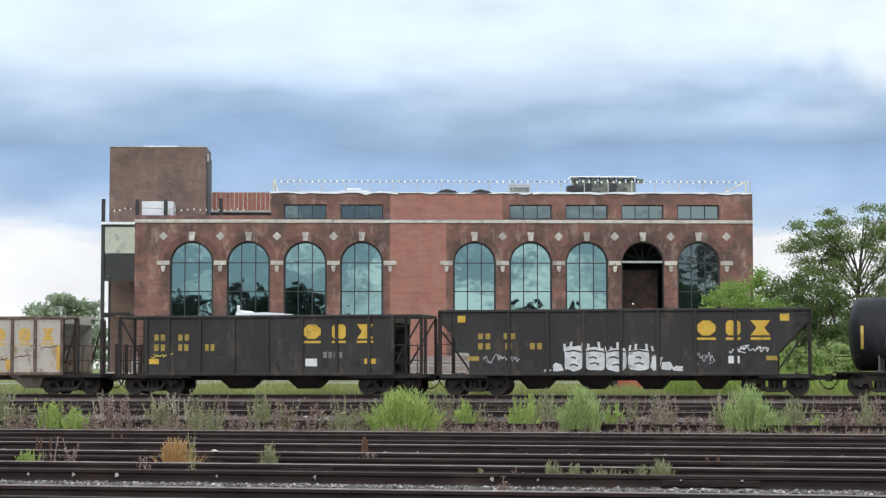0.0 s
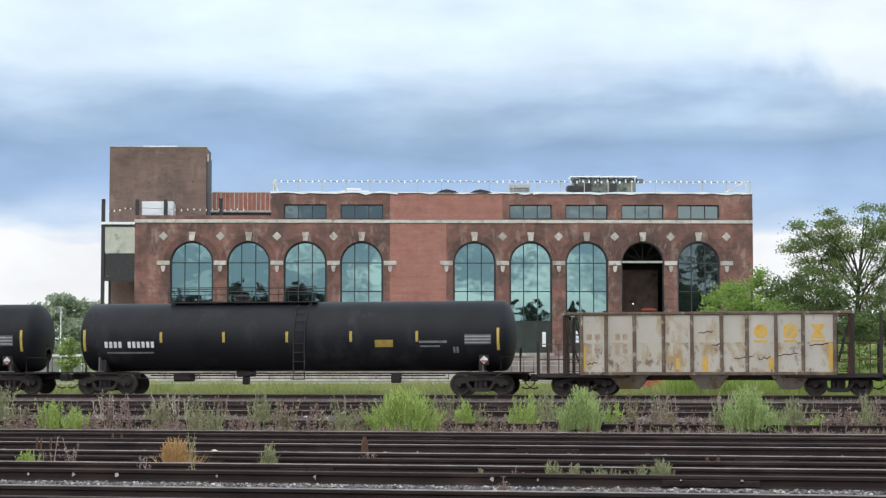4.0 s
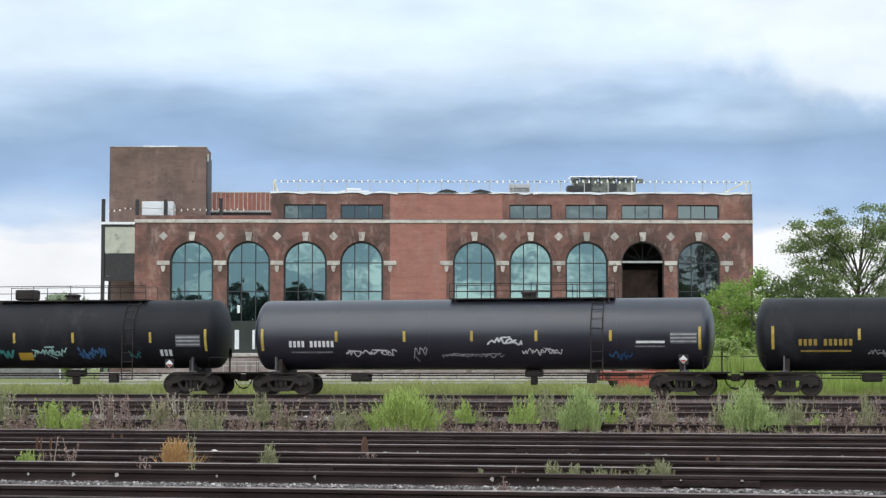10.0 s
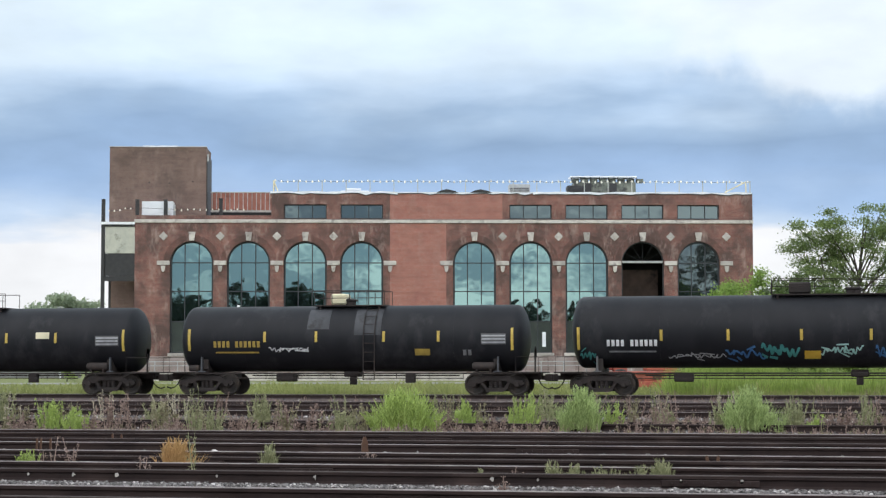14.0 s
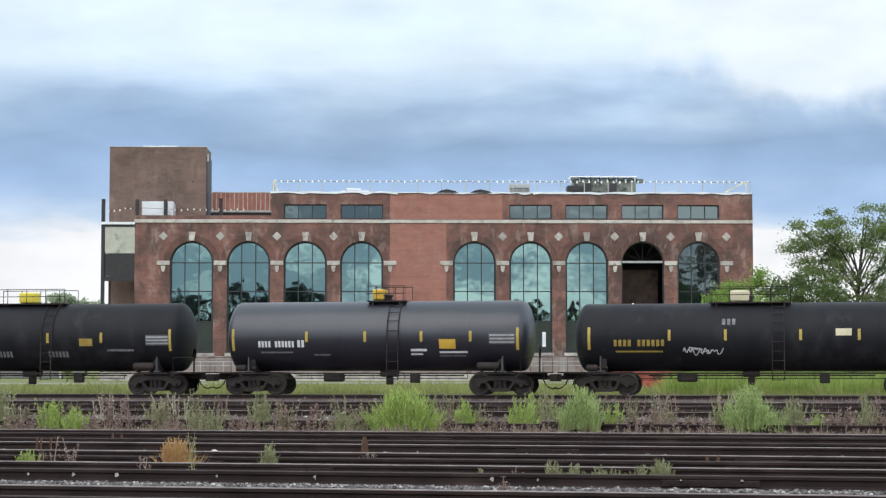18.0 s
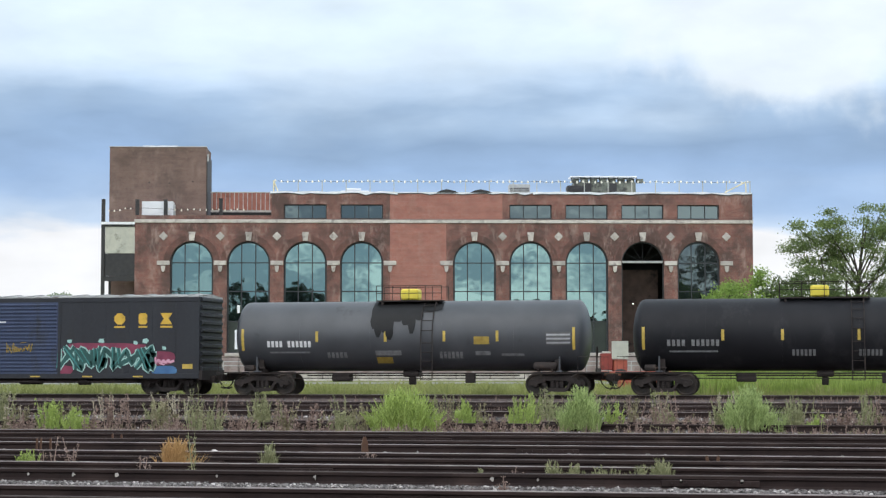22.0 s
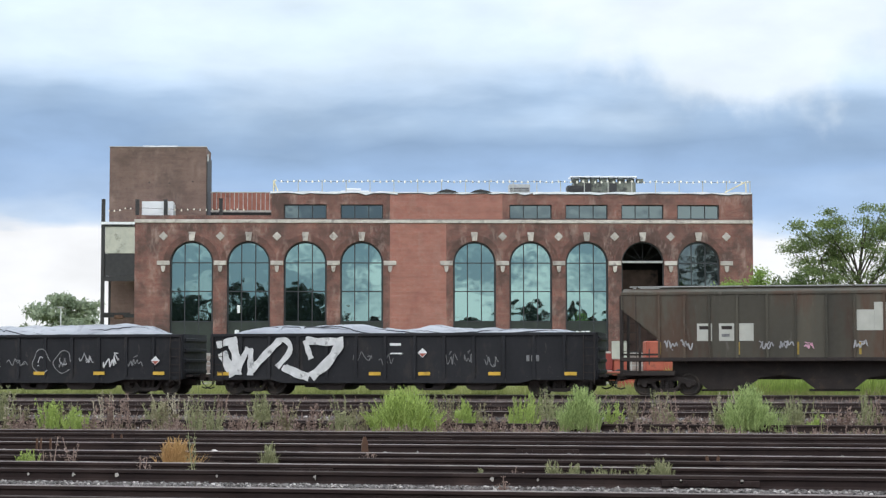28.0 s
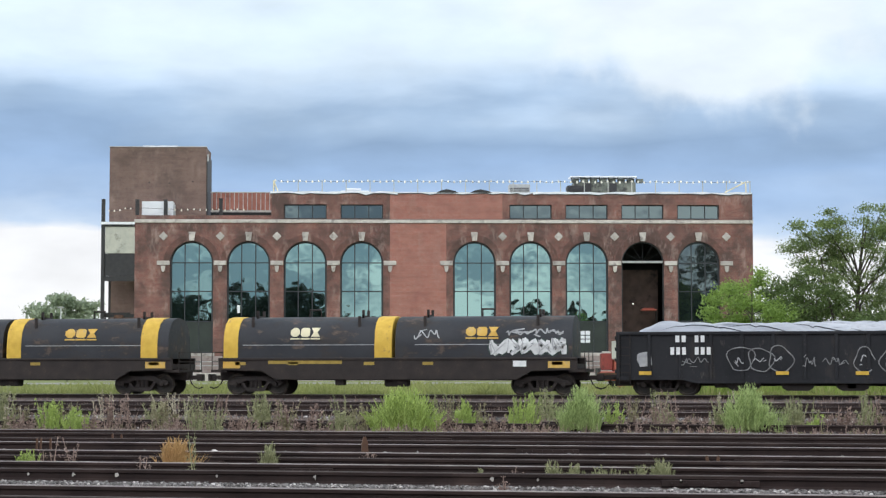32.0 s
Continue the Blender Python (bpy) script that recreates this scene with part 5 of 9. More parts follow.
def limbed_tree(label, base):
    """An open tree: a leaning double trunk, long limbs to both sides and flat sprays of leaves along their outer parts."""
    rng = random.Random(35)
    t = thing("tree", label, "tree", at=pose(base.x, base.y, base.z, 0, 0, VIEW_TURN))
    wood = bmesh.new()
    stem = [Vector((0.1, 0, -0.2)), Vector((-0.1, 0.1, 2.5)), Vector((0.0, 0, 5.0)), Vector((0.25, 0.1, 7.6)), Vector((0.55, 0, 11.0))]
    second = [Vector((-0.3, 0.2, 0.8)), Vector((-1.3, 0.3, 3.6)), Vector((-1.9, 0.2, 6.0)), Vector((-2.3, 0.1, 8.4))]
    tube(wood, stem, [0.22, 0.17, 0.14, 0.09, 0.03], 8)
    tube(wood, second, [0.13, 0.1, 0.07, 0.03], 6)
    verts, faces = [], []
    limbs = ((5.2, -4.5, 8.9), (6.0, -3.4, 9.5), (4.4, -3.3, 7.2), (6.6, -2.1, 10.0), (5.6, -1.3, 8.4), (7.4, 0.6, 11.3), (6.4, 1.9, 10.6), (5.6, 3.4, 10.2),
             (5.0, 2.4, 8.5), (4.2, 3.7, 7.6), (3.4, 1.7, 6.3), (3.2, 4.6, 6.6), (3.0, -1.4, 5.0), (7.0, -0.8, 10.6), (4.6, 0.7, 7.4), (6.0, 5.0, 9.4),
             (6.2, -3.7, 10.4), (6.8, -2.6, 10.8), (7.2, -1.7, 11.2), (7.0, 3.0, 11.5), (7.2, 1.6, 11.4))
    for low, reach, high in limbs:
        start = Vector((0.02 * low, 0, low))
        end = Vector((reach, rng.uniform(-1.6, 1.6), high))
        bend = start.lerp(end, 0.5) + Vector((0, 0, 0.12 * abs(reach)))
        curve = [start * (1 - q) ** 2 + bend * 2 * q * (1 - q) + end * q * q for q in (0, 0.25, 0.5, 0.75, 1.0)]
        tube(wood, curve, [0.07, 0.055, 0.04, 0.028, 0.012], 5)
        steps = 3 + int(abs(reach) * 1.6)
        for k in range(steps):
            q = 0.38 + 0.66 * (k + rng.random() * 0.6) / steps
            c = start * (1 - q) ** 2 + bend * 2 * q * (1 - q) + end * q * q
            side = c + Vector((rng.gauss(0, 0.28), rng.gauss(0, 0.7), rng.gauss(0.05, 0.3)))
            tube(wood, [c, side], [0.018, 0.008], 3)
            leaves(verts, faces, side, rng.uniform(0.45, 0.8), 225, 0.088, rng, 0.5)
    part("trunk", wood, M_BARK, t, "grey-brown trunk and limbs")
    raw("crown", verts, faces, M_LEAF_AIRY, t, "open leafy crown")
    return t


def ground_place(u, depth):
    p = seen_at(u, depth)
    p.z = ground_height(p.x, p.y)
    return p


def trees():
    # the tall airy tree and the thicket before the building's end
    limbed_tree("tall airy tree with spreading layers of green leaves", ground_place(0.229, 118))
    for i, (u, d, h, s, m) in enumerate(((0.158, 116, 7.2, 2.6, M_LEAF_BRIGHT), (0.172, 112, 7.5, 2.8, M_LEAF_BRIGHT), (0.19, 117, 7.8, 2.9, M_LEAF), (0.206, 113, 7.0, 2.8, M_LEAF), (0.226, 111, 4.2, 2.4, M_LEAF),
                                         (0.243, 114, 4.6, 2.5, M_LEAF), (0.262, 112, 4.4, 2.5, M_LEAF), (0.147, 119, 3.6, 1.7, M_LEAF_BRIGHT), (0.198, 121, 7.9, 2.9, M_LEAF), (0.217, 123, 6.0, 2.6, M_LEAF), (0.25, 120, 5.0, 2.6, M_LEAF), (0.185, 126, 6.4, 3.0, M_LEAF), (0.232, 127, 5.4, 2.8, M_LEAF), (0.272, 124, 5.0, 2.8, M_LEAF))):
        tree("dense green sapling in the thicket beside the building", ground_place(u, d), h, s, 50 + i, 0.11, m, clumps=170, per=48, trunk=0.1, bottom=0.08, flat=0.7, group="thicket saplings")
    for i, (u, h, s) in enumerate(((0.197, 2.6, 1.5), (0.215, 2.2, 1.6), (0.235, 2.8, 1.7), (0.182, 2.0, 1.3), (0.14, 1.5, 1.1))):
        tree("low green bush at the edge of the grass", ground_place(u, 104 + i), h, s, 70 + i, 0.12, M_LEAF_BRIGHT, clumps=60, per=24, trunk=0.05, bottom=0.05, group="low bushes", name="bush")
    for i, (u, h, s) in enumerate(((0.1565, 3.1, 1.2), (0.166, 2.5, 1.2), (0.19, 2.7, 1.3), (0.214, 3.0, 1.4), (0.238, 2.8, 1.4), (0.256, 2.6, 1.4))):
        tree("pale yellow-green brush beyond the main line", ground_place(u, 101 + 0.7 * i), h, s, 170 + i, 0.1, M_WEED_SOFT, clumps=90, per=30, trunk=0.04, bottom=0.05, group="pale brush", name="bush")
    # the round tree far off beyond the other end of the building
    # both far trees wear the leaf colour with haze mixed in
    tree("round green tree on the skyline, paled as by haze", ground_place(-0.2105, 250), 11.6, 5.4, 41, 0.33, M_LEAF_HAZE, clumps=420, per=26, trunk=0.3, bottom=0.12)
    tree("small haze-paled tree beside the round one", ground_place(-0.197, 262), 9.0, 4.0, 42, 0.3, M_LEAF_HAZE, clumps=200, per=22, trunk=0.2, bottom=0.2)
    tree("pale green bush before the far wall", ground_place(-0.2075, 152), 3.9, 1.4, 44, 0.16, M_WEED_SOFT, clumps=110, per=26, trunk=0.05, bottom=0.05, name="bush")
    # low woods along the skyline
    verts, faces, rng = [], [], random.Random(9)
    for k in range(260):
        u = -0.42 + 0.84 * k / 260
        p = ground_place(u, 420 + rng.uniform(-30, 30))
        for _ in range(4):
            leaves(verts, faces, p + Vector((rng.uniform(-3, 3), rng.uniform(-3, 3), rng.uniform(0.5, 4.5))), 2.6, 9, 0.9, rng)
    tagged(raw("far_woods", verts, faces, M_LEAF_HAZE), "low green woods along the horizon with haze in their colour", "woods", kind="stuff")
    # the trees across the road behind the camera, which the windows mirror
    for i, (u, h) in enumerate(((-0.21, 21), (-0.18, 22), (-0.152, 21), (-0.133, 19), (-0.112, 22), (-0.092, 22), (-0.08, 23), (-0.071, 17), (-0.036, 14), (-0.012, 13), (0.014, 13), (0.045, 17), (0.074, 15), (0.092, 15), (0.125, 27), (0.145, 30), (0.166, 27), (0.19, 22))):
        tree("broad dark green tree across the road", mirrored(u, 405 + 12 * (i % 3)), h, 7.0 if h > 16 else 4.5, 90 + i, 0.6, M_LEAF_WOODS, clumps=200, per=20, trunk=0.35, bottom=0.05, group="roadside trees")


def thin_mast():
    p = ground_place(-0.2113, 190)
    m = thing("light_mast", "thin white light mast before the far trees", "mast", at=pose(p.x, p.y, p.z))
    part("pole", tube(bmesh.new(), [(0, 0, 0), (0, 0, 7.4)], [0.09, 0.06], 8), M_MEMBRANE, m)
    part("lamp_head", boxes((-0.3, 0.3, -0.15, 0.15, 7.4, 7.55, 0.03)), M_GALV, m)


thin_mast()


def far_wall():
    """A low grey wall with a white coping on the far side of the road."""
    a, b = seen_at(-0.275, 200), seen_at(-0.2, 200)
    w = thing("far_wall", "low grey concrete wall with a white coping", "wall", at=pose(a.x, a.y, ground_height(a.x, a.y), 0, 0, VIEW_TURN))
    n = (b - a).length
    part("wall_face", boxes((0, n, 0, 0.3, -0.2, 2.4)), M_PATCH_GREY, w)
    part("coping", boxes((-0.1, n + 0.1, -0.08, 0.38, 2.4, 2.62, 0.02)), M_MEMBRANE, w, "white coping")
    for k in range(7):
        part("pilaster", boxes((0.3 + (n - 0.9) * k / 6, 0.6 + (n - 0.9) * k / 6, -0.07, 0, -0.2, 2.4)), M_PATCH_GREY, w)


far_wall()


def roadside_hedge():
    """The dense undergrowth below the roadside trees."""
    verts, faces, rng = [], [], random.Random(19)
    for k in range(5200):
        u = rng.uniform(-0.24, 0.2)
        high = 18.5 if u < -0.064 else (24.0 if u > 0.112 else 12.5)
        p = mirrored(u, 440 + rng.uniform(-6, 6))
        leaves(verts, faces, p + Vector((0, 0, rng.uniform(0.3, high) * (0.85 + 0.15 * math.sin(u * 160)))), 1.5, 5, 1.0, rng)
    tagged(raw("roadside_hedge", verts, faces, M_LEAF_WOODS), "dense dark undergrowth below the roadside trees", "hedge", kind="stuff")


def mirrored(u, far):
    """The place whose image the facade's glass shows at slope u and distance far."""
    p = seen_at(u, far)
    o = HOUSE.translation
    n = HOUSE.to_3x3() @ Vector((0, 1, 0))
    p = p - 2 * (p - o).dot(n) * n
    return Vector((p.x, p.y, ground_height(p.x, p.y)))


trees()
roadside_hedge()


# ---- weeds and grass ----
def blades(verts, faces, x, y, wide, deep, height, count, rng, width=0.016, lean=0.35, z=0.03, droop=0.15):
    for _ in range(count):
        bx, by = x + rng.gauss(0, 0.42) * wide, y + rng.gauss(0, 0.4) * deep
        h = height * rng.uniform(0.45, 1.05) * (1 - 0.35 * min(1, abs(bx - x) / (wide + 0.01)))
        a = rng.uniform(0, 6.3)
        lx = (bx - x) * 0.5 + rng.gauss(0, lean) * h * 0.5
        ly = rng.gauss(0, lean) * h * 0.4
        w = width * rng.uniform(0.7, 1.3)
        ux, uy = math.cos(a) * w * 0.5, math.sin(a) * w * 0.3
        b = len(verts)
        for f, s in ((0.0, 1.0), (0.45, 0.9), (0.8, 0.55)):
            px, py, pz = bx + lx * f * f, by + ly * f * f, z + h * (f - droop * f * f * abs(lx))
            verts.extend(((px - ux * s, py - uy * s, pz), (px + ux * s, py + uy * s, pz)))
        verts.append((bx + lx, by + ly, z + h * (1 - droop * abs(lx))))
        faces.extend(((b, b + 1, b + 3, b + 2), (b + 2, b + 3, b + 5, b + 4), (b + 4, b + 5, b + 6)))


def leafy(verts, faces, x, y, wide, deep, height, stems, rng, size=0.04, per=20):
    """Branching weed stems with small leaves along them."""
    for _ in range(stems):
        bx, by = x + rng.gauss(0, 0.4) * wide, y + rng.gauss(0, 0.35) * deep
        h = height * rng.uniform(0.5, 1.05)
        lx, ly = rng.gauss(0, 0.16) * h, rng.gauss(0, 0.1) * h
        b = len(verts)
        w = 0.01
        verts.extend(((bx - w, by, 0.02), (bx + w, by, 0.02), (bx + lx + w * 0.4, by + ly, h), (bx + lx - w * 0.4, by + ly, h)))
        faces.append((b, b + 1, b + 2, b + 3))
        for _ in range(per):
            f = rng.uniform(0.2, 1.02)
            c = Vector((bx + lx * f + rng.gauss(0, 0.05) * (1.3 - f), by + ly * f, h * f))
            leaves(verts, faces, c, 0.02, 1, size * rng.uniform(0.6, 1.2), rng)


def plumes(verts, faces, wide, deep, height, stems, rng, scale):
    """Stems that fan out into a dome, feathered with narrow upright leaves."""
    for _ in range(stems):
        f = max(-1.0, min(1.0, rng.gauss(0, 0.48)))
        g = rng.uniform(-1, 1)
        h = height * (1 - 0.55 * f * f) * rng.uniform(0.5, 1.06)
        bx, by = f * wide * 0.47, g * deep * 0.4
        tx, ty = f * wide * 0.62 + rng.gauss(0, 0.04) * height, g * deep * 0.6
        for k in range(20):
            q = 0.12 + 0.88 * (k + rng.random()) / 20
            x, y, z = bx + (tx - bx) * q * q, by + (ty - by) * q * q, 0.02 + h * q
            a = rng.uniform(0, 6.3)
            n = (0.075 + 0.06 * rng.random()) * scale * (1.25 - 0.6 * q)
            dx, dy, dz = math.cos(a) * 0.5 + f * 0.12, math.sin(a) * 0.4, 0.85
            w = 0.0085 * scale * rng.uniform(0.7, 1.3)
            b = len(verts)
            verts.extend(((x - w, y, z), (x + w, y, z), (x + dx * n * 0.5 + w * 0.7, y + dy * n * 0.5, z + dz * n * 0.5), (x + dx * n, y + dy * n, z + dz * n), (x + dx * n * 0.5 - w * 0.7, y + dy * n * 0.5, z + dz * n * 0.5)))
            faces.append((b, b + 1, b + 2, b + 3, b + 4))


def weed(label, px, top, base, wide, material, kind, seed, name="weed_clump", count=None, group="weeds between the tracks"):
    """A plant: px is its slope to the right of the middle; top and base are the slopes of its tip and foot below the level line."""
    rng = random.Random(seed)
    depth = 1.325 / base
    p = seen_at(px, depth)
    h = 1.08 * max(0.08, 1.36 - top * depth - 0.035)
    t = thing(name, label, "weed", group, at=pose(p.x, p.y, 0.0))
    verts, faces = [], []
    w = wide * depth
    if kind == "grass":
        plumes(verts, faces, w, min(0.9, w), h, int((count or 420) * 0.36), rng, depth / 36)
        for _ in range(5):
            ox = rng.gauss(0, 0.3) * w
            sub = h * rng.uniform(0.55, 1.08) * (1 - 0.5 * abs(ox) / (w + 0.01))
            blades(verts, faces, ox, rng.gauss(0, 0.25) * min(0.8, w), w * rng.uniform(0.08, 0.2), 0.2, sub, int((count or 420) * 0.16), rng, width=0.009 * depth / 36, lean=rng.uniform(0.6, 1.2))
        leafy(verts, faces, 0, 0, w * 0.6, min(0.7, w * 0.5), h * 0.8, max(2, (count or 420) // 70), rng, 0.018 * depth / 36, 26)
        part_name = "grass_tuft"
    else:
        n = count or 22
        if material in (M_WEED_DRY, M_WEED_MIX):
            n = max(3, int(n * 0.62))
        if material not in (M_WEED_DRY, M_WEED_MIX):
            plumes(verts, faces, w * 1.1, min(0.7, w), h * 0.95, int(n * 0.8), rng, depth / 36)
            n = n // 3
        leafy(verts, faces, 0, 0, w * 0.75, min(0.7, w * 0.5), h, n, rng, 0.038 * depth / 36)
        part_name = "foliage"
    tagged(raw(part_name, verts, faces, material, t), kind="stuff")
    return t


def slope(px):
    return (px - 784) / 3200


def drop(py):
    return (py - 650) / 3200


def weeds():
    G, L = "grass", "leafy"
    rows = ((717, 692, 766, 112, M_WEED, G, "bright green grass tussock between the tracks", 900), (822, 712, 760, 36, M_WEED, G, "small green tussock beside the bright one", 140),
            (925, 700, 762, 52, M_WEED, L, "tall green weed with fine leaves", 34), (955, 690, 750, 60, M_WEED_DULL, L, "feathery grey-green weed between the tracks", 30), (1028, 690, 765, 62, M_WEED_SOFT, G, "bright green leaning grass tussock", 520),
            (1085, 712, 762, 30, M_WEED, L, "small green weed with yellow flowers", 16), (1322, 688, 766, 74, M_WEED_SOFT, G, "tall pale green grass tussock", 640), (1270, 705, 765, 30, M_WEED_DULL, L, "grey-green weed beside the tussock", 14),
            (1405, 705, 764, 50, M_WEED_DULL, L, "dusty weed with pale seed heads", 30), (1440, 735, 766, 30, M_WEED, L, "low green weed by the rail", 14), (10, 682, 755, 24, M_WEED_DULL, L, "grey-green weed beside the old rails", 20), (95, 706, 762, 40, M_WEED, L, "green leafy weed between the tracks", 28),
            (135, 722, 764, 50, M_WEED, L, "green leafy weed spreading over the rail", 30), (205, 700, 760, 46, M_WEED_DRY, L, "reddish dry weed between the tracks", 30), (275, 706, 752, 30, M_WEED_DULL, L, "grey-green feathery weed between the tracks", 18), (345, 690, 770, 24, M_WEED_DULL, L, "tall thin weed stem", 12),
            (380, 712, 775, 30, M_WEED_DULL, L, "yellowish weed by the rail", 16), (460, 695, 760, 40, M_WEED_DULL, L, "grey-green weed beside the old rails", 26), (495, 712, 762, 36, M_WEED_DRY, L, "reddish-brown dry weed between the tracks", 26), (605, 728, 764, 50, M_WEED_DULL, L, "low yellow-green weed between the tracks", 24),
            (560, 712, 745, 20, M_WEED_DRY, L, "brown seed stalks between the tracks", 10), (1165, 715, 764, 40, M_WEED_DRY, L, "dry brown weed between the tracks", 18), (1115, 735, 764, 60, M_WEED_DRY, L, "matted dry stems between the tracks", 26), (1220, 738, 764, 70, M_WEED_DRY, L, "matted dry stems between the tracks", 30), (1180, 718, 762, 24, M_WEED_DULL, L, "yellowish weed beside the old rails", 12),
            (1500, 715, 766, 30, M_WEED_DRY, L, "dry brown weed between the tracks", 16), (1530, 700, 764, 30, M_WEED_DULL, L, "dusty weed with pale heads", 16), (1480, 730, 766, 40, M_WEED_DRY, L, "matted dry stems between the tracks", 18), (790, 725, 764, 40, M_WEED_DRY, L, "dry brown stems between the tracks", 16), (870, 728, 764, 40, M_WEED_DRY, L, "dry stems with pale heads", 14),
            (40, 730, 764, 60, M_WEED_DRY, L, "matted dry stems between the tracks", 26), (165, 735, 765, 50, M_WEED_DRY, L, "matted dry stems between the tracks", 22), (310, 735, 764, 70, M_WEED_DRY, L, "matted dry stems between the tracks", 28), (420, 735, 765, 60, M_WEED_DRY, L, "matted dry stems between the tracks", 24), (540, 738, 765, 60, M_WEED_DRY, L, "matted dry stems between the tracks", 22), (1560, 735, 765, 40, M_WEED_DRY, L, "matted dry stems between the tracks", 18))
    for i, (x, t, b, w, m, k, label, n) in enumerate(rows):
        weed(label, slope(x), drop(t), drop(b), w / 3200, m, k, 300 + i, count=n)
    near = ((314, 776, 831, 50, M_WEED_RUSSET, G, "russet dry grass tuft between the rails", 260), (262, 800, 853, 40, M_WEED_DRY, L, "bent dry stems beside the russet tuft", 5), (56, 792, 831, 36, M_WEED, L, "low green weed between the rails", 14), (478, 788, 831, 34, M_WEED_DULL, G, "low yellow-green moss hump between the rails", 120),
            (980, 815, 853, 40, M_WEED_DULL, L, "low yellow-green weed between the rails", 14), (1015, 822, 853, 40, M_WEED_DULL, G, "low dry grass by the rail", 80), (1075, 822, 853, 60, M_WEED_DULL, L, "sparse weed by the rail", 12), (1140, 814, 853, 34, M_WEED_DULL, L, "yellow-green weed by the rail", 12),
            (1168, 812, 853, 40, M_WEED_DULL, G, "yellow-green grass by the rail", 90), (645, 776, 831, 14, M_WEED_DRY, L, "brown dead stalks between the tracks", 3), (85, 770, 831, 20, M_WEED_DRY, L, "thin brown stalks between the tracks", 6), (632, 800, 831, 20, M_WEED_DRY, L, "bent brown stalks between the tracks", 4),
            (345, 745, 853, 8, M_WEED_DULL, L, "single tall pale stem", 3), (130, 768, 831, 6, M_WEED_DRY, L, "single brown stem between the tracks", 3), (895, 838, 872, 20, M_WEED_DRY, L, "dry stalks in the ballast", 5), (850, 822, 853, 10, M_WEED_DULL, L, "pale weed by the rail", 4), (910, 822, 853, 8, M_WEED_DRY, L, "brown stalk by the rail", 3))
    for i, (x, t, b, w, m, k, label, n) in enumerate(near):
        weed(label, slope(x), drop(t), drop(b), w / 3200, m, k, 400 + i, count=n, group="weeds between the rails")
    rng = random.Random(55)
    for i in range(30):
        weed("tan seeding weed with sparse leaves between the tracks", rng.uniform(-0.245, 0.245), drop(rng.uniform(702, 732)), drop(rng.uniform(752, 766)), rng.uniform(14, 36) / 3200, M_WEED_MIX, L, 500 + i, count=rng.randint(8, 16))
    for i in range(22):
        depth, px = rng.uniform(36.0, 45.0), rng.uniform(-0.245, 0.245)
        p = seen_at(px, depth)
        t = thing("seeding_stalks", "tall dry stalks with pale seed heads between the tracks", "weed", "seeding stalks", at=pose(p.x, p.y, 0.0))
        verts, faces = [], []
        for _ in range(rng.randint(3, 6)):
            x, h, lean = rng.gauss(0, 0.12), rng.uniform(0.45, 0.85), rng.gauss(0, 0.12)
            b = len(verts)
            verts.extend(((x - 0.009, 0, 0.02), (x + 0.009, 0, 0.02), (x + lean + 0.005, 0, h), (x + lean - 0.005, 0, h)))
            faces.append((b, b + 1, b + 2, b + 3))
            for k in range(9):
                leaves(verts, faces, Vector((x + lean * (0.72 + 0.03 * k), 0, h * (0.74 + 0.032 * k))), 0.03, 2, 0.026, rng)
            for k in range(5):
                leaves(verts, faces, Vector((x + lean * 0.15 * k, 0, h * (0.12 + 0.12 * k))), 0.06, 1, 0.045, rng)
        tagged(raw("stalk", verts, faces, (M_WEED_DRY, M_WEED_DULL, M_WEED_STRAW)[i % 3], t), kind="stuff")
    # the rough grass beyond the train
    verts, faces, rng = [], [], random.Random(77)
    for _ in range(15000):
        d = 79 + 45 * rng.random() ** 1.6
        u = rng.uniform(-0.29, 0.29)
        p = seen_at(u, d)
        if p.y > 78:
            blades(verts, faces, p.x, p.y, 0.3, 0.3, rng.uniform(0.12, 0.36), 2, rng, width=0.05, z=ground_height(p.x, p.y))
    for _ in range(420):
        p = seen_at(rng.uniform(-0.29, 0.29), 80 + 34 * rng.random() ** 1.5)
        if p.y > 78.5 and noise.noise(Vector((p.x * 0.12, p.y * 0.2, 3.0))) > -0.1:
            blades(verts, faces, p.x, p.y, 0.7, 0.5, rng.uniform(0.35, 0.8), 26, rng, width=0.045, z=ground_height(p.x, p.y), lean=0.5)
    tagged(raw("meadow_grass", verts, faces, M_GRASS), "rough yellow-green grass beyond the main line", "grass", kind="stuff")
    # tall bright growth on the open side beyond the train
    verts, faces = [], []
    for _ in range(900):
        p = seen_at(rng.uniform(0.125, 0.29), 82 + 7 * rng.random())
        blades(verts, faces, p.x, p.y, 0.6, 0.4, rng.uniform(0.6, 1.55), 12, rng, width=0.05, z=ground_height(p.x, p.y), lean=0.4)
    for _ in range(160):
        p = seen_at(rng.uniform(0.135, 0.185), 86 + 5 * rng.random())
        blades(verts, faces, p.x, p.y, 0.6, 0.4, rng.uniform(1.4, 2.7), 16, rng, width=0.06, z=ground_height(p.x, p.y), lean=0.3)
    tagged(raw("tall_grass", verts, faces, M_GRASS_TALL), "tall bright green grass at the foot of the thicket", "grass", kind="stuff")
    # thin growth among the far tracks
    verts, faces = [], []
    for _ in range(1500):
        d = rng.uniform(33.5, 72)
        p = seen_at(rng.uniform(-0.27, 0.27), d)
        blades(verts, faces, p.x, p.y, 0.15, 0.15, rng.uniform(0.08, 0.3), 5, rng, width=0.02)
    tagged(raw("dry_grass", verts, faces, M_WEED_DRY), "thin dry grass and stalks among the old tracks", "grass", kind="stuff")

    # low sprigs that cover the ground before the old rails
    verts, faces = [], []
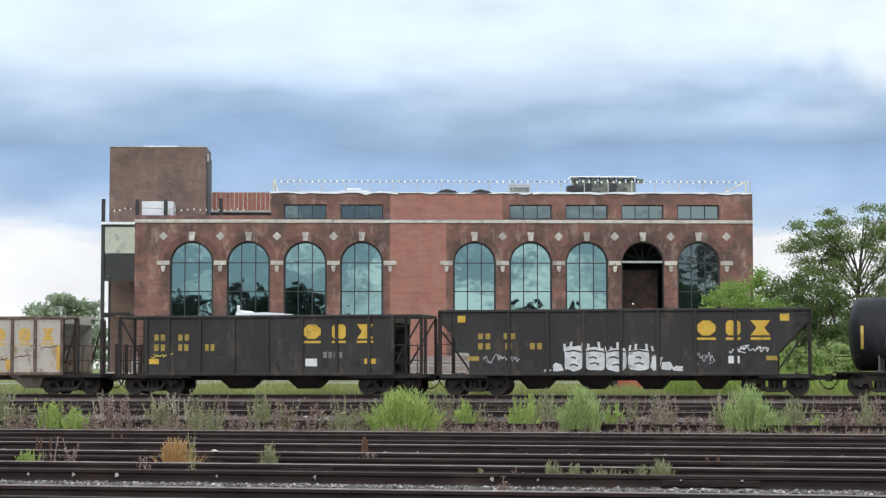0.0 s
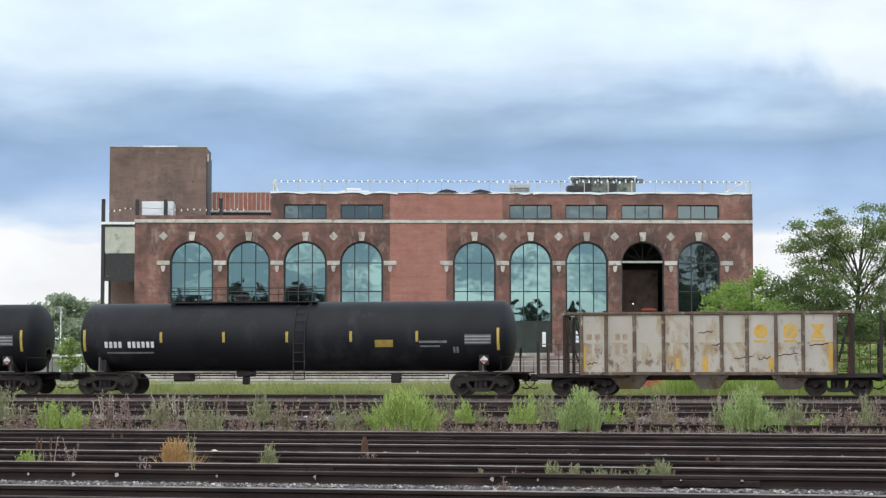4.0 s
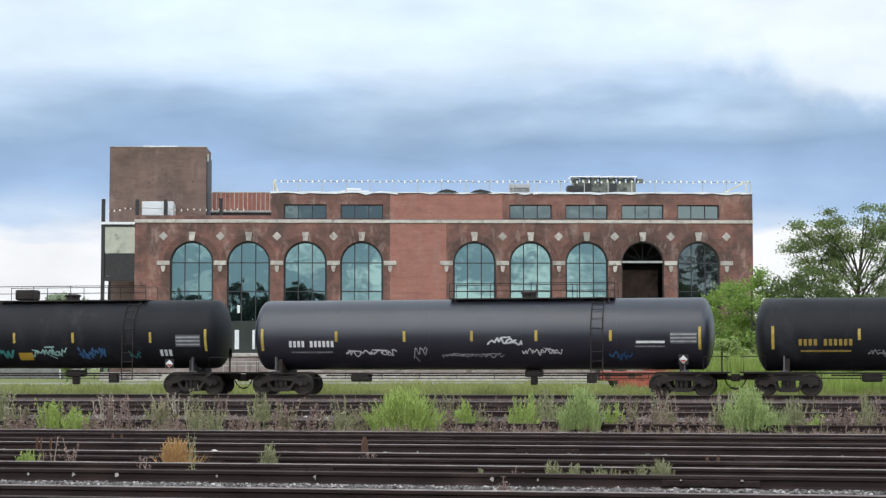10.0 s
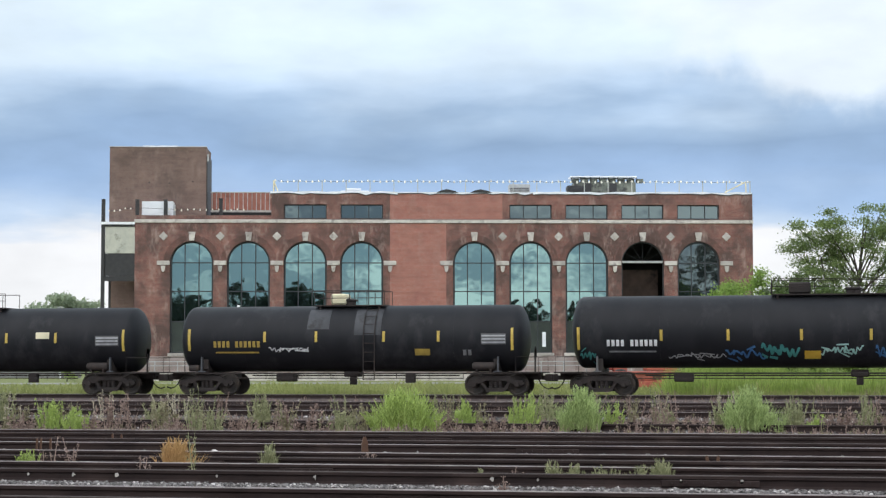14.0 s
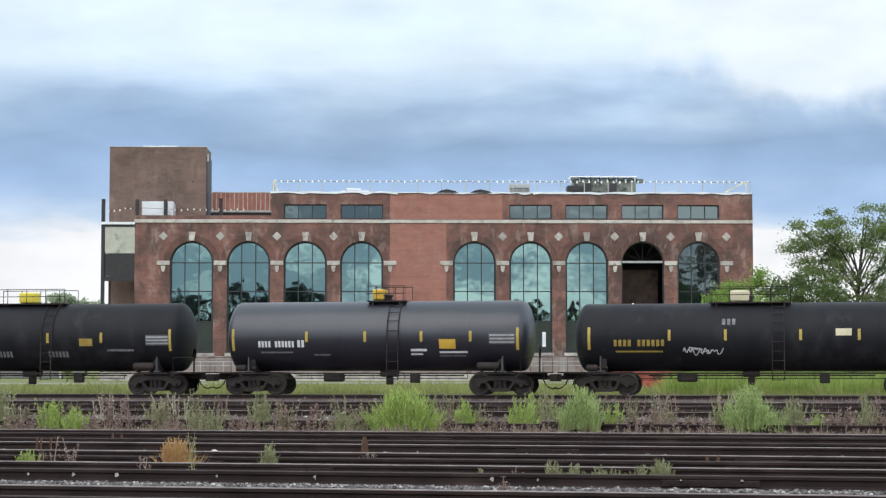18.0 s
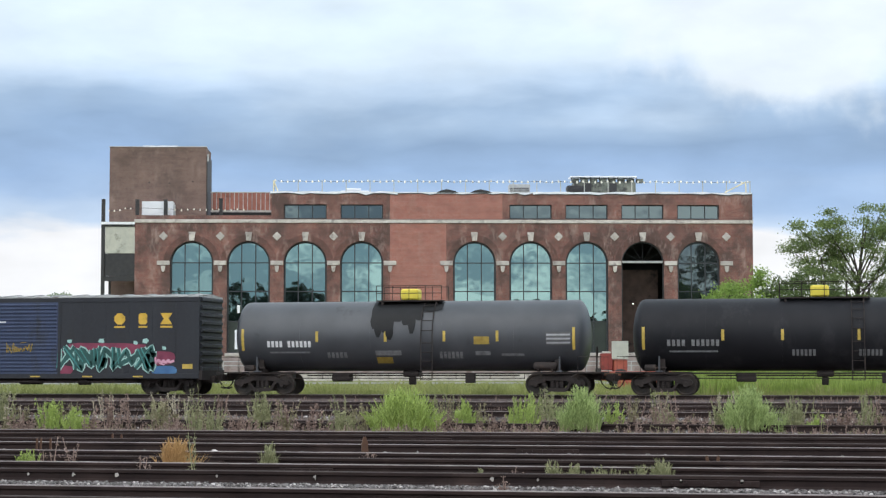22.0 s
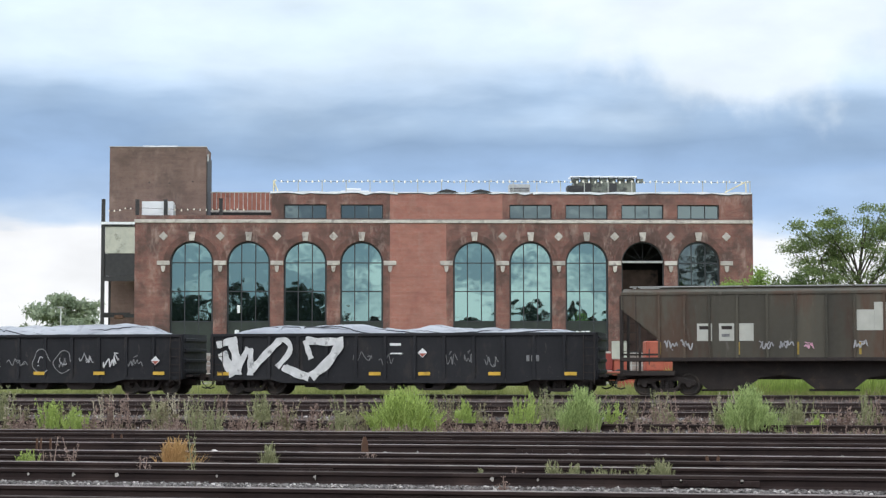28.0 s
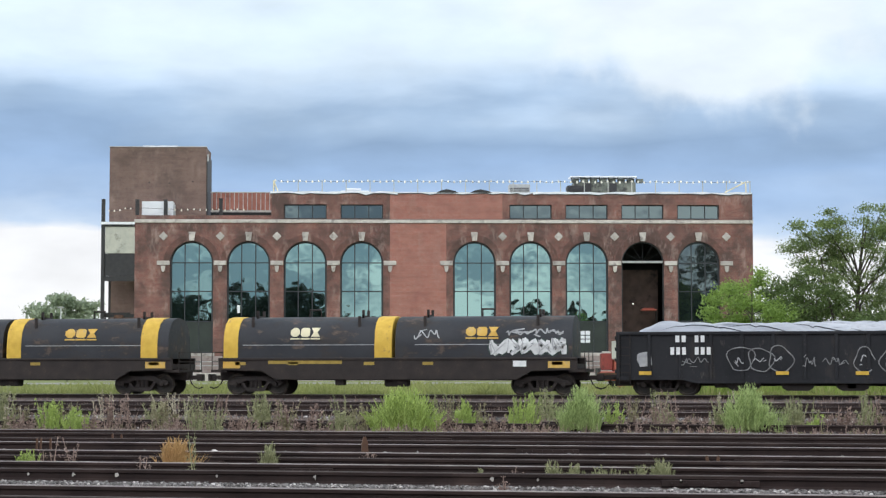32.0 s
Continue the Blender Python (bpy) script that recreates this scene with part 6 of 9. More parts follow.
    for _ in range(1000):
        p = seen_at(rng.uniform(-0.26, 0.26), rng.uniform(34.0, 46.0))
        leafy(verts, faces, p.x, p.y, 0.3, 0.3, rng.uniform(0.05, 0.2) * (2.2 if rng.random() < 0.08 else 1), 1, rng, 0.028, 11)
    tagged(raw("low_weeds", verts, faces, M_WEED_MIX), "low tan and green sprigs between the old rails", "weeds", kind="stuff")
    verts, faces = [], []
    for _ in range(420):
        u = rng.uniform(-0.26, 0.26)
        if noise.noise(Vector((u * 30, 0.0, 5.0))) > -0.15:
            p = seen_at(u, rng.uniform(34.5, 41.0))
            leafy(verts, faces, p.x, p.y, 0.3, 0.3, rng.uniform(0.1, 0.34), 2, rng, 0.03, 13)
    tagged(raw("dead_weeds", verts, faces, M_WEED_DRY), "brown dead stems matted among the old rails", "weeds", kind="stuff")


weeds()


def white_stones():
    rng = random.Random(12)
    for x, y, r in ((675, 822, 0.045), (540, 823, 0.06), (58, 850, 0.055), (137, 850, 0.06), (211, 852, 0.06), (386, 855, 0.05), (560, 853, 0.04), (952, 859, 0.05), (872, 857, 0.045), (1203, 862, 0.055), (1308, 862, 0.06), (102, 818, 0.04), (160, 818, 0.04), (427, 822, 0.035)):
        p = seen_at(slope(x), 1.325 / drop(y))
        bm = bmesh.new()
        bmesh.ops.create_icosphere(bm, subdivisions=2, radius=r)
        for v in bm.verts:
            v.co *= 1 + 0.35 * noise.noise(v.co * 18 + Vector((x, 0, 0)))
            v.co.z *= 0.85
        me = bpy.data.meshes.new("white_stone")
        bm.to_mesh(me)
        bm.free()
        me.materials.append(M_MEMBRANE)
        ob = new("white_stone", me)
        ob.matrix_basis = pose(p.x, p.y, 0.035 + r * 0.6)
        tagged(ob, "pale limestone lump lying beside the rails", "stone beside the old rails", "stones by the rails")


def stubs():
    """Old uprights between the rails."""
    d = 1.325 / drop(818)
    p = seen_at(slope(646), d)
    s = thing("track_stub", "rusty switch stub on a square base between the rails", "switch stub", at=pose(p.x, p.y, 0.035, 0, 0, 20))
    part("base", boxes((-0.11, 0.11, -0.1, 0.1, 0, 0.09, 0.01)), M_WHEEL, s)
    part("upright", prism(bmesh.new(), [(-0.05, 0.09), (0.05, 0.09), (0.04, 0.28), (0.012, 0.36), (-0.02, 0.36), (-0.045, 0.26)], "y", -0.04, 0.04), M_RUST, s)
    for x, lean in ((1250, -4), (1266, 3)):
        p = seen_at(slope(x), 1.325 / drop(838))
        s = thing("iron_stake", "short rusty iron stake leaning between the rails", "stake", "iron stakes", at=pose(p.x, p.y, 0.03, 0, lean, 0))
        part("shaft", prism(bmesh.new(), [(-0.018, 0), (0.018, 0), (0.022, 0.2), (0.008, 0.24), (-0.016, 0.22)], "y", -0.012, 0.012), M_RUST, s)
    for x, y, z in ((68, 800, 772), (75, 800, 774), (93, 800, 770), (201, 790, 776), (218, 792, 778)):
        p = seen_at(slope(x), 1.325 / drop(y))
        s = thing("iron_stake", "short rusty iron stake leaning between the rails", "stake", "iron stakes", at=pose(p.x, p.y, 0.03, 0, x % 7 - 3, 0))
        part("shaft", prism(bmesh.new(), [(-0.015, 0), (0.015, 0), (0.018, 0.2), (0.008, 0.24), (-0.014, 0.22)], "y", -0.012, 0.012), M_RUST, s)


white_stones()
stubs()


# ---- the train: where its mark stands along the track, second by second ----
PLACES = [(0.0, 0.0), (1.5, 12.21), (3.0, 24.46), (5.5, 44.99), (7.0, 57.4), (8.5, 69.87), (10.0, 82.41), (11.5, 94.98), (13.0, 107.6), (14.5, 120.24),
          (16.5, 137.19), (18.0, 150.0), (19.5, 162.85), (21.0, 175.71), (22.5, 188.61), (24.0, 201.58), (25.5, 214.57), (27.5, 231.96), (28.5, 240.69),
          (29.0, 245.02), (29.5, 249.18), (30.0, 253.52), (31.0, 262.28), (32.0, 271.03)]
TRACK_Y, RAIL_Z = 75.0, 0.2
TRAIN = []


def place_at(t):
    for (t0, p0), (t1, p1) in zip(PLACES, PLACES[1:]):
        if t <= t1:
            return p0 + (p1 - p0) * (t - t0) / (t1 - t0)
    return PLACES[-1][1]


def flat_side(y):
    return lambda u, z: Vector((u, y, z))


def round_side(radius, centre):
    return lambda u, z: Vector((u, -math.sqrt(max(0.0, (radius + 0.006) ** 2 - (z - centre) ** 2)), z))


def patch(bm, side, u0, u1, z0, z1, n=3, thick=0.004):
    """A thin plate on a car's side, which follows its curve."""
    rows = []
    for k in range(n + 1):
        z = z0 + (z1 - z0) * k / n
        rows.append([bm.verts.new(side(u, z) + Vector((0, d, 0))) for u, d in ((u0, 0.02), (u0, -thick), (u1, -thick), (u1, 0.02))])
    for a, b in zip(rows, rows[1:]):
        for i in range(3):
            bm.faces.new((a[i], a[i + 1], b[i + 1], b[i]))
    bm.faces.new(rows[0]), bm.faces.new(rows[-1][::-1])
    return bm


def ribbon(bm, side, points, width, thick=0.003):
    """A painted stroke along points (u, z)."""
    last = None
    for i, (u, z) in enumerate(points):
        a, b = points[max(i - 1, 0)], points[min(i + 1, len(points) - 1)]
        du, dz = b[0] - a[0], b[1] - a[1]
        n = math.hypot(du, dz) or 1
        w = width * 0.5 * (0.84 + 0.3 * abs(math.sin(i * 0.37)))
        pair = [bm.verts.new(side(u + s * -dz / n * w, z + s * du / n * w) + Vector((0, -thick, 0))) for s in (-1, 1)]
        if last:
            bm.faces.new((last[0], last[1], pair[1], pair[0]))
        last = pair
    return bm


def stroke(bm, side, points, width, thick=0.003):
    """A painted stroke through points, laid close along the surface."""
    fine = []
    for a, b in zip(points, points[1:]):
        n = max(2, int(math.hypot(b[0] - a[0], b[1] - a[1]) / 0.07))
        fine.extend((a[0] + (b[0] - a[0]) * k / n, a[1] + (b[1] - a[1]) * k / n) for k in range(n))
    return ribbon(bm, side, fine + [points[-1]], width, thick)


def scrawl(side, u0, u1, z0, z1, width, seed, loops):
    """One hasty line that runs to and fro through a field, with crossing strokes; it forms no letters."""
    rng, bm = random.Random(seed), bmesh.new()
    width *= 0.8
    h, n = z1 - z0, loops * 3 + 2
    pts, up = [], rng.random() < 0.5
    for k in range(n):
        q = (k + rng.uniform(-0.9, 0.9)) / (n - 1)
        pts.append((u0 + (u1 - u0) * min(1.03, max(-0.03, q)), z0 + h * (rng.uniform(0.62, 1.0) if up else rng.uniform(0.0, 0.4))))
        up = not up if rng.random() < 0.88 else up
    curve = []
    for a, b, c in zip(pts, pts[1:], pts[2:]):
        p, r = ((a[0] + b[0]) / 2, (a[1] + b[1]) / 2), ((b[0] + c[0]) / 2, (b[1] + c[1]) / 2)
        curve.extend(tuple(p[i] * (1 - q) ** 2 + 2 * b[i] * q * (1 - q) + r[i] * q * q for i in (0, 1)) for q in (0, 0.3, 0.5, 0.7))
    stroke(bm, side, curve, width)
    for k in range(loops // 2 + 1):
        a = u0 + (u1 - u0) * rng.uniform(0.0, 0.75)
        z = z0 + h * rng.uniform(0.1, 0.9)
        stroke(bm, side, [(a, z), (a + (u1 - u0) * rng.uniform(0.1, 0.3), z + h * rng.uniform(-0.35, 0.35))], width * rng.uniform(0.6, 1.2), 0.0035)
    return bm


def broad_piece(car, level, u0, u1, z0, z1, count, fill, edge, shine, label, seed=1, weight=0.27):
    """A large graffiti piece: broad interlocking bolts over a wider outline, with thin lights on them; no letters. level(d) gives the side raised by d."""
    rng = random.Random(seed)
    step, h = (u1 - u0) / count, z1 - z0
    under, over, light = bmesh.new(), bmesh.new(), bmesh.new()
    for k in range(count):
        for j in range(3):
            x = u0 + step * (k + rng.uniform(0.0, 0.5))
            flip = rng.random() < 0.5
            line, q = [], rng.uniform(0.0, 0.15)
            for i in range(rng.choice((3, 4))):
                line.append((min(u1, max(u0, x)), z0 + h * (0.1 + 0.8 * (q if (i % 2 == 0) != flip else 1 - q))))
                x += step * rng.uniform(-0.15, 1.0)
                q = rng.uniform(0.0, 0.4)
            w = min(step * weight, h * 0.3) * rng.uniform(0.6, 1.1)
            d = 0.0002 * (j + 3 * (k % 3))
            stroke(under, level(0.0), line, w * 1.55, 0.002 + d)
            stroke(over, level(0.006), line, w, 0.002 + d)
            stroke(light, level(0.012), [(p - w * 0.25, r + w * 0.12) for p, r in line[:2]], w * 0.2, 0.002 + d)
    part("graffiti", under, edge, car, label[0])
    part("graffiti", over, fill, car, label[1])
    part("graffiti", light, shine, car, label[2])


def stencil(parent, side, u0, u1, z0, z1, count, paint, label="", skip=()):
    """Stencilled writing as plain bars: one for each large sign, one for a line of small ones."""
    if z1 - z0 < 0.2:
        return part("stencil_bar", patch(bmesh.new(), side, u0, u1, z0, z1, 2), paint, parent, label)
    step = (u1 - u0) / count
    for k in range(count):
        if k not in skip:
            part("stencil_bar", patch(bmesh.new(), side, u0 + step * (k + 0.1), u0 + step * (k + 0.74), z0, z1, 2), paint, parent, label)


def emblem(parent, side, spans, z0, z1, paint=None, edge=None):
    """Three plain shapes, each over a bar: two eight-sided slabs and a waisted block."""
    paint = paint or M_YELLOW
    for i, (a, b) in enumerate(spans):
        w, h, bm = b - a, z1 - z0, bmesh.new()

        def slab(*corners):
            front = [bm.verts.new(side(a + w * p, z0 + h * q) + Vector((0, -0.006, 0))) for p, q in corners]
            back = [bm.verts.new(v.co + Vector((0, 0.02, 0))) for v in front]
            bm.faces.new(front)
            for k in range(len(front)):
                n = (k + 1) % len(front)
                bm.faces.new((front[k], back[k], back[n], front[n]))
        if i < 2:
            c = 0.3 if i == 0 else 0.18
            slab((c, 0), (1 - c, 0), (1, c), (1, 1 - c), (1 - c, 1), (c, 1), (0, 1 - c), (0, c))
        else:
            slab((0, 0), (1, 0), (0.7, 0.5), (0.3, 0.5))
            slab((0.3, 0.5), (0.7, 0.5), (1, 1), (0, 1))
        part("emblem_shape", weld(bm), paint, parent, "yellow painted emblem shape")
        part("emblem_bar", patch(bmesh.new(), side, a, b, z0 - h * 0.3, z0 - h * 0.14), paint, parent)


def wheelset_mesh(radius):
    bm = bmesh.new()
    for s in (-1, 1):
        y = 0.72 * s
        prof = [(y - s * 0.02, radius + 0.028), (y + s * 0.012, radius + 0.026), (y + s * 0.02, radius), (y + s * 0.115, radius - 0.004), (y + s * 0.115, radius - 0.06),
                (y + s * 0.06, radius - 0.075), (y + s * 0.05, 0.16), (y + s * 0.12, 0.13), (y + s * 0.12, 0.08)]
        lathe(bm, [(y - s * 0.02, 0.1)] + prof, "y", 28)
    lathe(bm, [(-1.0, 0.075), (1.0, 0.075)], "y", 10)
    for s in (-1, 1):
        for k in range(3):
            a = k * 2.094
            box(bm, 0.05 * math.cos(a) - 0.018, 0.05 * math.cos(a) + 0.018, s * 1.0 - 0.03, s * 1.0 + 0.03, 0.05 * math.sin(a) - 0.018, 0.05 * math.sin(a) + 0.018)
    me = bpy.data.meshes.new("wheelset")
    bmesh.ops.recalc_face_normals(bm, faces=bm.faces)
    bm.to_mesh(me)
    bm.free()
    me.materials.append(M_WHEEL)
    me.shade_smooth()
    me.set_sharp_from_angle(angle=radians(35))
    return me


WHEEL_R = 0.445
WHEELSET = wheelset_mesh(WHEEL_R)


def side_frame_bm():
    """A cast truck side frame with its two jaws, a spring window and an arched top."""
    bm = bmesh.new()
    top = [(-1.2, 0.5), (-1.12, 0.62), (-0.85, 0.64), (-0.55, 0.78), (0.55, 0.78), (0.85, 0.64), (1.12, 0.62), (1.2, 0.5)]
    low = [(1.12, 0.4), (0.82, 0.46), (0.62, 0.5), (0.42, 0.6), (-0.42, 0.6), (-0.62, 0.5), (-0.82, 0.46), (-1.12, 0.4)]
    n = len(top)
    both = top + low
    for i in range(n - 1):
        prism(bm, [top[i], top[i + 1], low[n - 2 - i], low[n - 1 - i]], "y", -0.09, 0.09)
    prism(bm, [(-0.62, 0.5), (-0.5, 0.52), (-0.32, 0.24), (-0.42, 0.18)], "y", -0.08, 0.08)
    prism(bm, [(0.62, 0.5), (0.42, 0.18), (0.32, 0.24), (0.5, 0.52)], "y", -0.08, 0.08)
    prism(bm, [(-0.42, 0.18), (-0.36, 0.3), (0.36, 0.3), (0.42, 0.18), (0.3, 0.14), (-0.3, 0.14)], "y", -0.1, 0.1)
    for s in (-1, 1):
        lathe_at(bm, s * 0.89, -0.16, 0.1, 0.45)
    return bm


def lathe_at(bm, x, y0, r, z, depth=0.16):
    rings = []
    for d in (0.0, depth):
        rings.append([bm.verts.new((x + r * math.cos(a), y0 + d, z + r * math.sin(a))) for a in (2 * math.pi * k / 12 for k in range(12))])
    for k in range(12):
        bm.faces.new((rings[0][k], rings[0][(k + 1) % 12], rings[1][(k + 1) % 12], rings[1][k]))
    bm.faces.new(rings[0]), bm.faces.new(rings[1][::-1])


def spring_bm():
    bm = bmesh.new()
    lathe_z(bm, 0.0, 0.0, [(0.3, 0.075), (0.34, 0.085), (0.38, 0.07), (0.42, 0.085), (0.46, 0.07), (0.5, 0.085), (0.54, 0.07), (0.6, 0.08)])
    return bm


def lathe_z(bm, x, y, profile, sides=10):
    rings = [[bm.verts.new((x + r * math.cos(2 * math.pi * k / sides), y + r * math.sin(2 * math.pi * k / sides), z)) for k in range(sides)] for z, r in profile]
    for a, b in zip(rings, rings[1:]):
        for k in range(sides):
            bm.faces.new((a[k], a[(k + 1) % sides], b[(k + 1) % sides], b[k]))
    bm.faces.new(rings[0][::-1]), bm.faces.new(rings[-1])


SHARED = {}


def shared_part(name, maker, material, parent, at, label=""):
    """A part whose mesh all the cars share."""
    if name not in SHARED:
        ob = part(name, maker(), material, parent, label, at=at)
        SHARED[name] = ob
        return ob
    ob = share(name, SHARED[name], parent, at)
    if label:
        ob["label"] = label
    return ob


def truck(car, x):
    t = shared_part("truck", lambda: boxes((-0.2, 0.2, -1.0, 1.0, 0.36, 0.66, 0.02)), M_UNDER, car, (x, 0, RAIL_Z), "cast steel two-axle truck")
    for s in (-1, 1):
        shared_part("side_frame", side_frame_bm, M_UNDER, t, (0, s * 1.02, 0))
        for x in (-0.2, 0.0, 0.2):
            shared_part("spring", spring_bm, M_UNDER, t, (x, s * 1.0, 0))
    for s in (-1, 1):
        w = new("wheelset", WHEELSET)
        w.parent = t
        w.location = (0.89 * s, 0, WHEEL_R)
        car_wheels(car).append((w, 0.89 * s))
    return t


WHEELS = {}


def car_wheels(car):
    return WHEELS.setdefault(car.name, [])


def coupler_bm():
    bm = boxes((-0.5, 0.28, -0.09, 0.09, -0.09, 0.09), (0.25, 0.5, -0.16, 0.06, -0.15, 0.15), (0.4, 0.52, -0.16, 0.14, -0.14, 0.14))
    return bm


def hose_bm():
    return tube(bmesh.new(), [(0, 0, 0), (0.1, 0, -0.22), (0.24, 0, -0.36), (0.42, 0, -0.42), (0.6, 0, -0.36)], 0.03, 6)


def car_base(label, q, category="railcar"):
    c = thing("railcar", label, category, "cars of the freight train", at=pose(q, TRACK_Y, 0))
    TRAIN.append((c, q))
    return c


def ends(car, half, z=0.92):
    for s in (-1, 1):
        k = shared_part("coupler", coupler_bm, M_UNDER, car, (s * half, 0, z))
        hose = shared_part("brake_hose", hose_bm, M_UNDER, car, (s * half, s * -0.35, z - 0.05))
        if s < 0:
            k.rotation_euler = (0, 0, math.pi)
            hose.rotation_euler = (0, 0, math.pi)


def ladder_bm(w, z0, z1, step=0.38):
    bm = boxes((-w / 2 - 0.025, -w / 2, -0.03, 0.03, z0, z1), (w / 2, w / 2 + 0.025, -0.03, 0.03, z0, z1))
    z = z0 + 0.12
    while z < z1:
        box(bm, -w / 2, w / 2, -0.015, 0.015, z, z + 0.025)
        z += step
    return bm


def railing_bm(points, posts, z0, z1, r=0.018):
    """A hand rail: bars along points at the top and the middle, posts down to z0."""
    bm = bmesh.new()
    for z in (z1, (z0 + z1) / 2):
        tube(bm, [(x, y, z) for x, y in points], r, 5)
    for x, y in posts:
        tube(bm, [(x, y, z0), (x, y, z1)], r, 5)
    return bm


def moved(bm, y, z):
    for v in bm.verts:
        v.co.y += y
        v.co.z += z
    return bm


TANK_R = 1.48


def tank_car(label, q, half, stripes, paint, mark, plat, extras=(), dome=None, ladder=None, mark_paint=None, radius=TANK_R, top=4.15):
    car = car_base(label, q, "tank car")
    zc = top - radius
    side = round_side(radius, zc)
    e = 0.5
    prof = [(-half + e * (1 - math.sin(radians(a))), radius * math.cos(radians(a))) for a in (84, 70, 55, 40, 26, 13, 0)]
    body = prof + [(-d, r) for d, r in reversed(prof)]
    bm = lathe(bmesh.new(), body, "x", 48)
    for v in bm.verts:
        v.co.z += zc
    shell = part("tank_shell", bm, paint, car, smooth=True)
    # weld seams
    for k in range(1, 5):
        x = -half + 2 * half * k / 5
        seam = lathe(bmesh.new(), [(x - 0.012, radius - 0.01), (x - 0.008, radius + 0.004), (x + 0.008, radius + 0.004), (x + 0.012, radius - 0.01)], "x", 48)
        for v in seam.verts:
            v.co.z += zc
        part("weld_seam", seam, paint, shell)
    # stub sills, bolsters, walkways
    for s in (-1, 1):
        a = s * (half + 0.5)
        b = s * (half - 2.4)
        part("stub_sill", boxes((min(a, b), max(a, b), -0.32, 0.32, 0.86, 1.16, 0.02)), M_UNDER, car)
        x = s * (half - 1.25)
        part("tank_saddle", prism(bmesh.new(), [(-1.15, 1.1), (1.15, 1.1), (1.1, 1.7), (0.8, 1.42), (0.0, 1.2), (-0.8, 1.42), (-1.1, 1.7)], "x", x - 0.12, x + 0.12), M_UNDER, car)
        part("end_platform", boxes((s * half - 0.62 if s < 0 else half - 0.5, s * half + 0.5 if s < 0 else half + 0.62, -1.4, 1.4, 1.1, 1.16)), M_UNDER, car)
        rx0, rx1 = (half - 0.4, half + 0.55)
        for y in (-1.38, 1.38):
            bar = bmesh.new()
            tube(bar, [(s * rx0, y, 1.15), (s * rx0, y, 1.78), (s * rx1, y, 1.78), (s * rx1, y, 1.15)], 0.014, 5)
            part("end_railing", bar, M_UNDER, car)
        truck(car, s * (half - 1.3))
    for s in (-1, 1):
        x = s * (half - 1.15)
        part("jacking_pad", prism(bmesh.new(), [(x - 0.16, 1.16), (x + 0.16, 1.16), (x + 0.15, 1.2), (x + 0.035, 1.22), (x + 0.03, 1.8), (x - 0.03, 1.8), (x - 0.035, 1.22), (x - 0.15, 1.2)], "y", -1.36, -1.2), M_PLATE if half > 9 else M_TANK_GREY, car, "grey support bracket")
    # the air reservoir and brake cylinder on the end platforms of the short cars
    x = half - 1.75
    if half < 9:
        part("air_reservoir", moved(lathe(bmesh.new(), [(x - 0.5, 0.04), (x - 0.47, 0.13), (x - 0.4, 0.17), (x + 0.4, 0.17), (x + 0.47, 0.13), (x + 0.5, 0.04)], "x", 16), -1.24, 1.4), M_UNDER, car, "dull grey-black air reservoir")
        part("reservoir_bracket", boxes((x - 0.32, x - 0.26, -1.36, -1.0, 1.15, 1.5), (x + 0.26, x + 0.32, -1.36, -1.0, 1.15, 1.5)), M_UNDER, car)
        part("brake_cylinder", moved(lathe(bmesh.new(), [(-half + 0.55, 0.05), (-half + 0.58, 0.14), (-half + 1.0, 0.14), (-half + 1.03, 0.05), (-half + 1.45, 0.04)], "x", 14), -1.2, 1.32), M_UNDER, car)
    part("brake_wheel", moved(lathe(bmesh.new(), [(half + 0.3, 0.24), (half + 0.32, 0.28), (half + 0.34, 0.24), (half + 0.32, 0.22), (half + 0.3, 0.24)], "x", 16), -0.7, 1.95), M_UNDER, car)
    part("brake_wheel_staff", boxes((half + 0.28, half + 0.34, -0.73, -0.67, 1.15, 1.95)), M_UNDER, car)
    ends(car, half + 0.4)
    # the low hand rail along the belly
    n = int(half)
    xs = [-half + 2.6 + (2 * half - 5.2) * k / n for k in range(n + 1)]
    low = bmesh.new()
    tube(low, [(-half + 0.6, -1.36, 1.1), (half - 0.6, -1.36, 1.1)], 0.028, 6)
    for x in xs:
        tube(low, [(x, -1.36, 1.12), (x, -1.36, 0.86)], 0.016, 5)
    tube(low, [(xs[0], -1.36, 0.9), (xs[-1], -1.36, 0.9)], 0.02, 6)
    part("running_rail", low, M_UNDER, car)
    low2 = bmesh.new()
    tube(low2, [(-half + 0.6, 1.36, 1.1), (half - 0.6, 1.36, 1.1)], 0.028, 6)
    part("running_rail", low2, M_UNDER, car)
    mid = (plat[0] + plat[1]) / 2
    part("bottom_outlet", boxes((mid - 0.35, mid + 0.35, -0.35, 0.35, 0.95, 1.25, 0.05), (mid - 0.14, mid + 0.14, -0.14, 0.14, 0.62, 0.95, 0.03)), M_UNDER, car)
    for row in ((-half + 4.2, -half + 5.0, -0.5, 0.1, 0.75, 1.1, 0.05), (half - 5.2, half - 4.8, -0.7, -0.4, 0.7, 1.1, 0.03), (-half + 3, half - 3, -0.06, 0.02, 0.98, 1.04)):
        part("brake_gear", boxes(row), M_UNDER, car)
    # the top platform with its railing, manway and valves
    p0, p1 = plat
    part("top_platform", boxes((p0, p1, -0.75, 0.75, top - 0.03, top + 0.02), (p0 + 0.2, p0 + 0.28, -0.7, 0.7, top - 0.25, top - 0.03), (p1 - 0.28, p1 - 0.2, -0.7, 0.7, top - 0.25, top - 0.03)), M_UNDER, car)
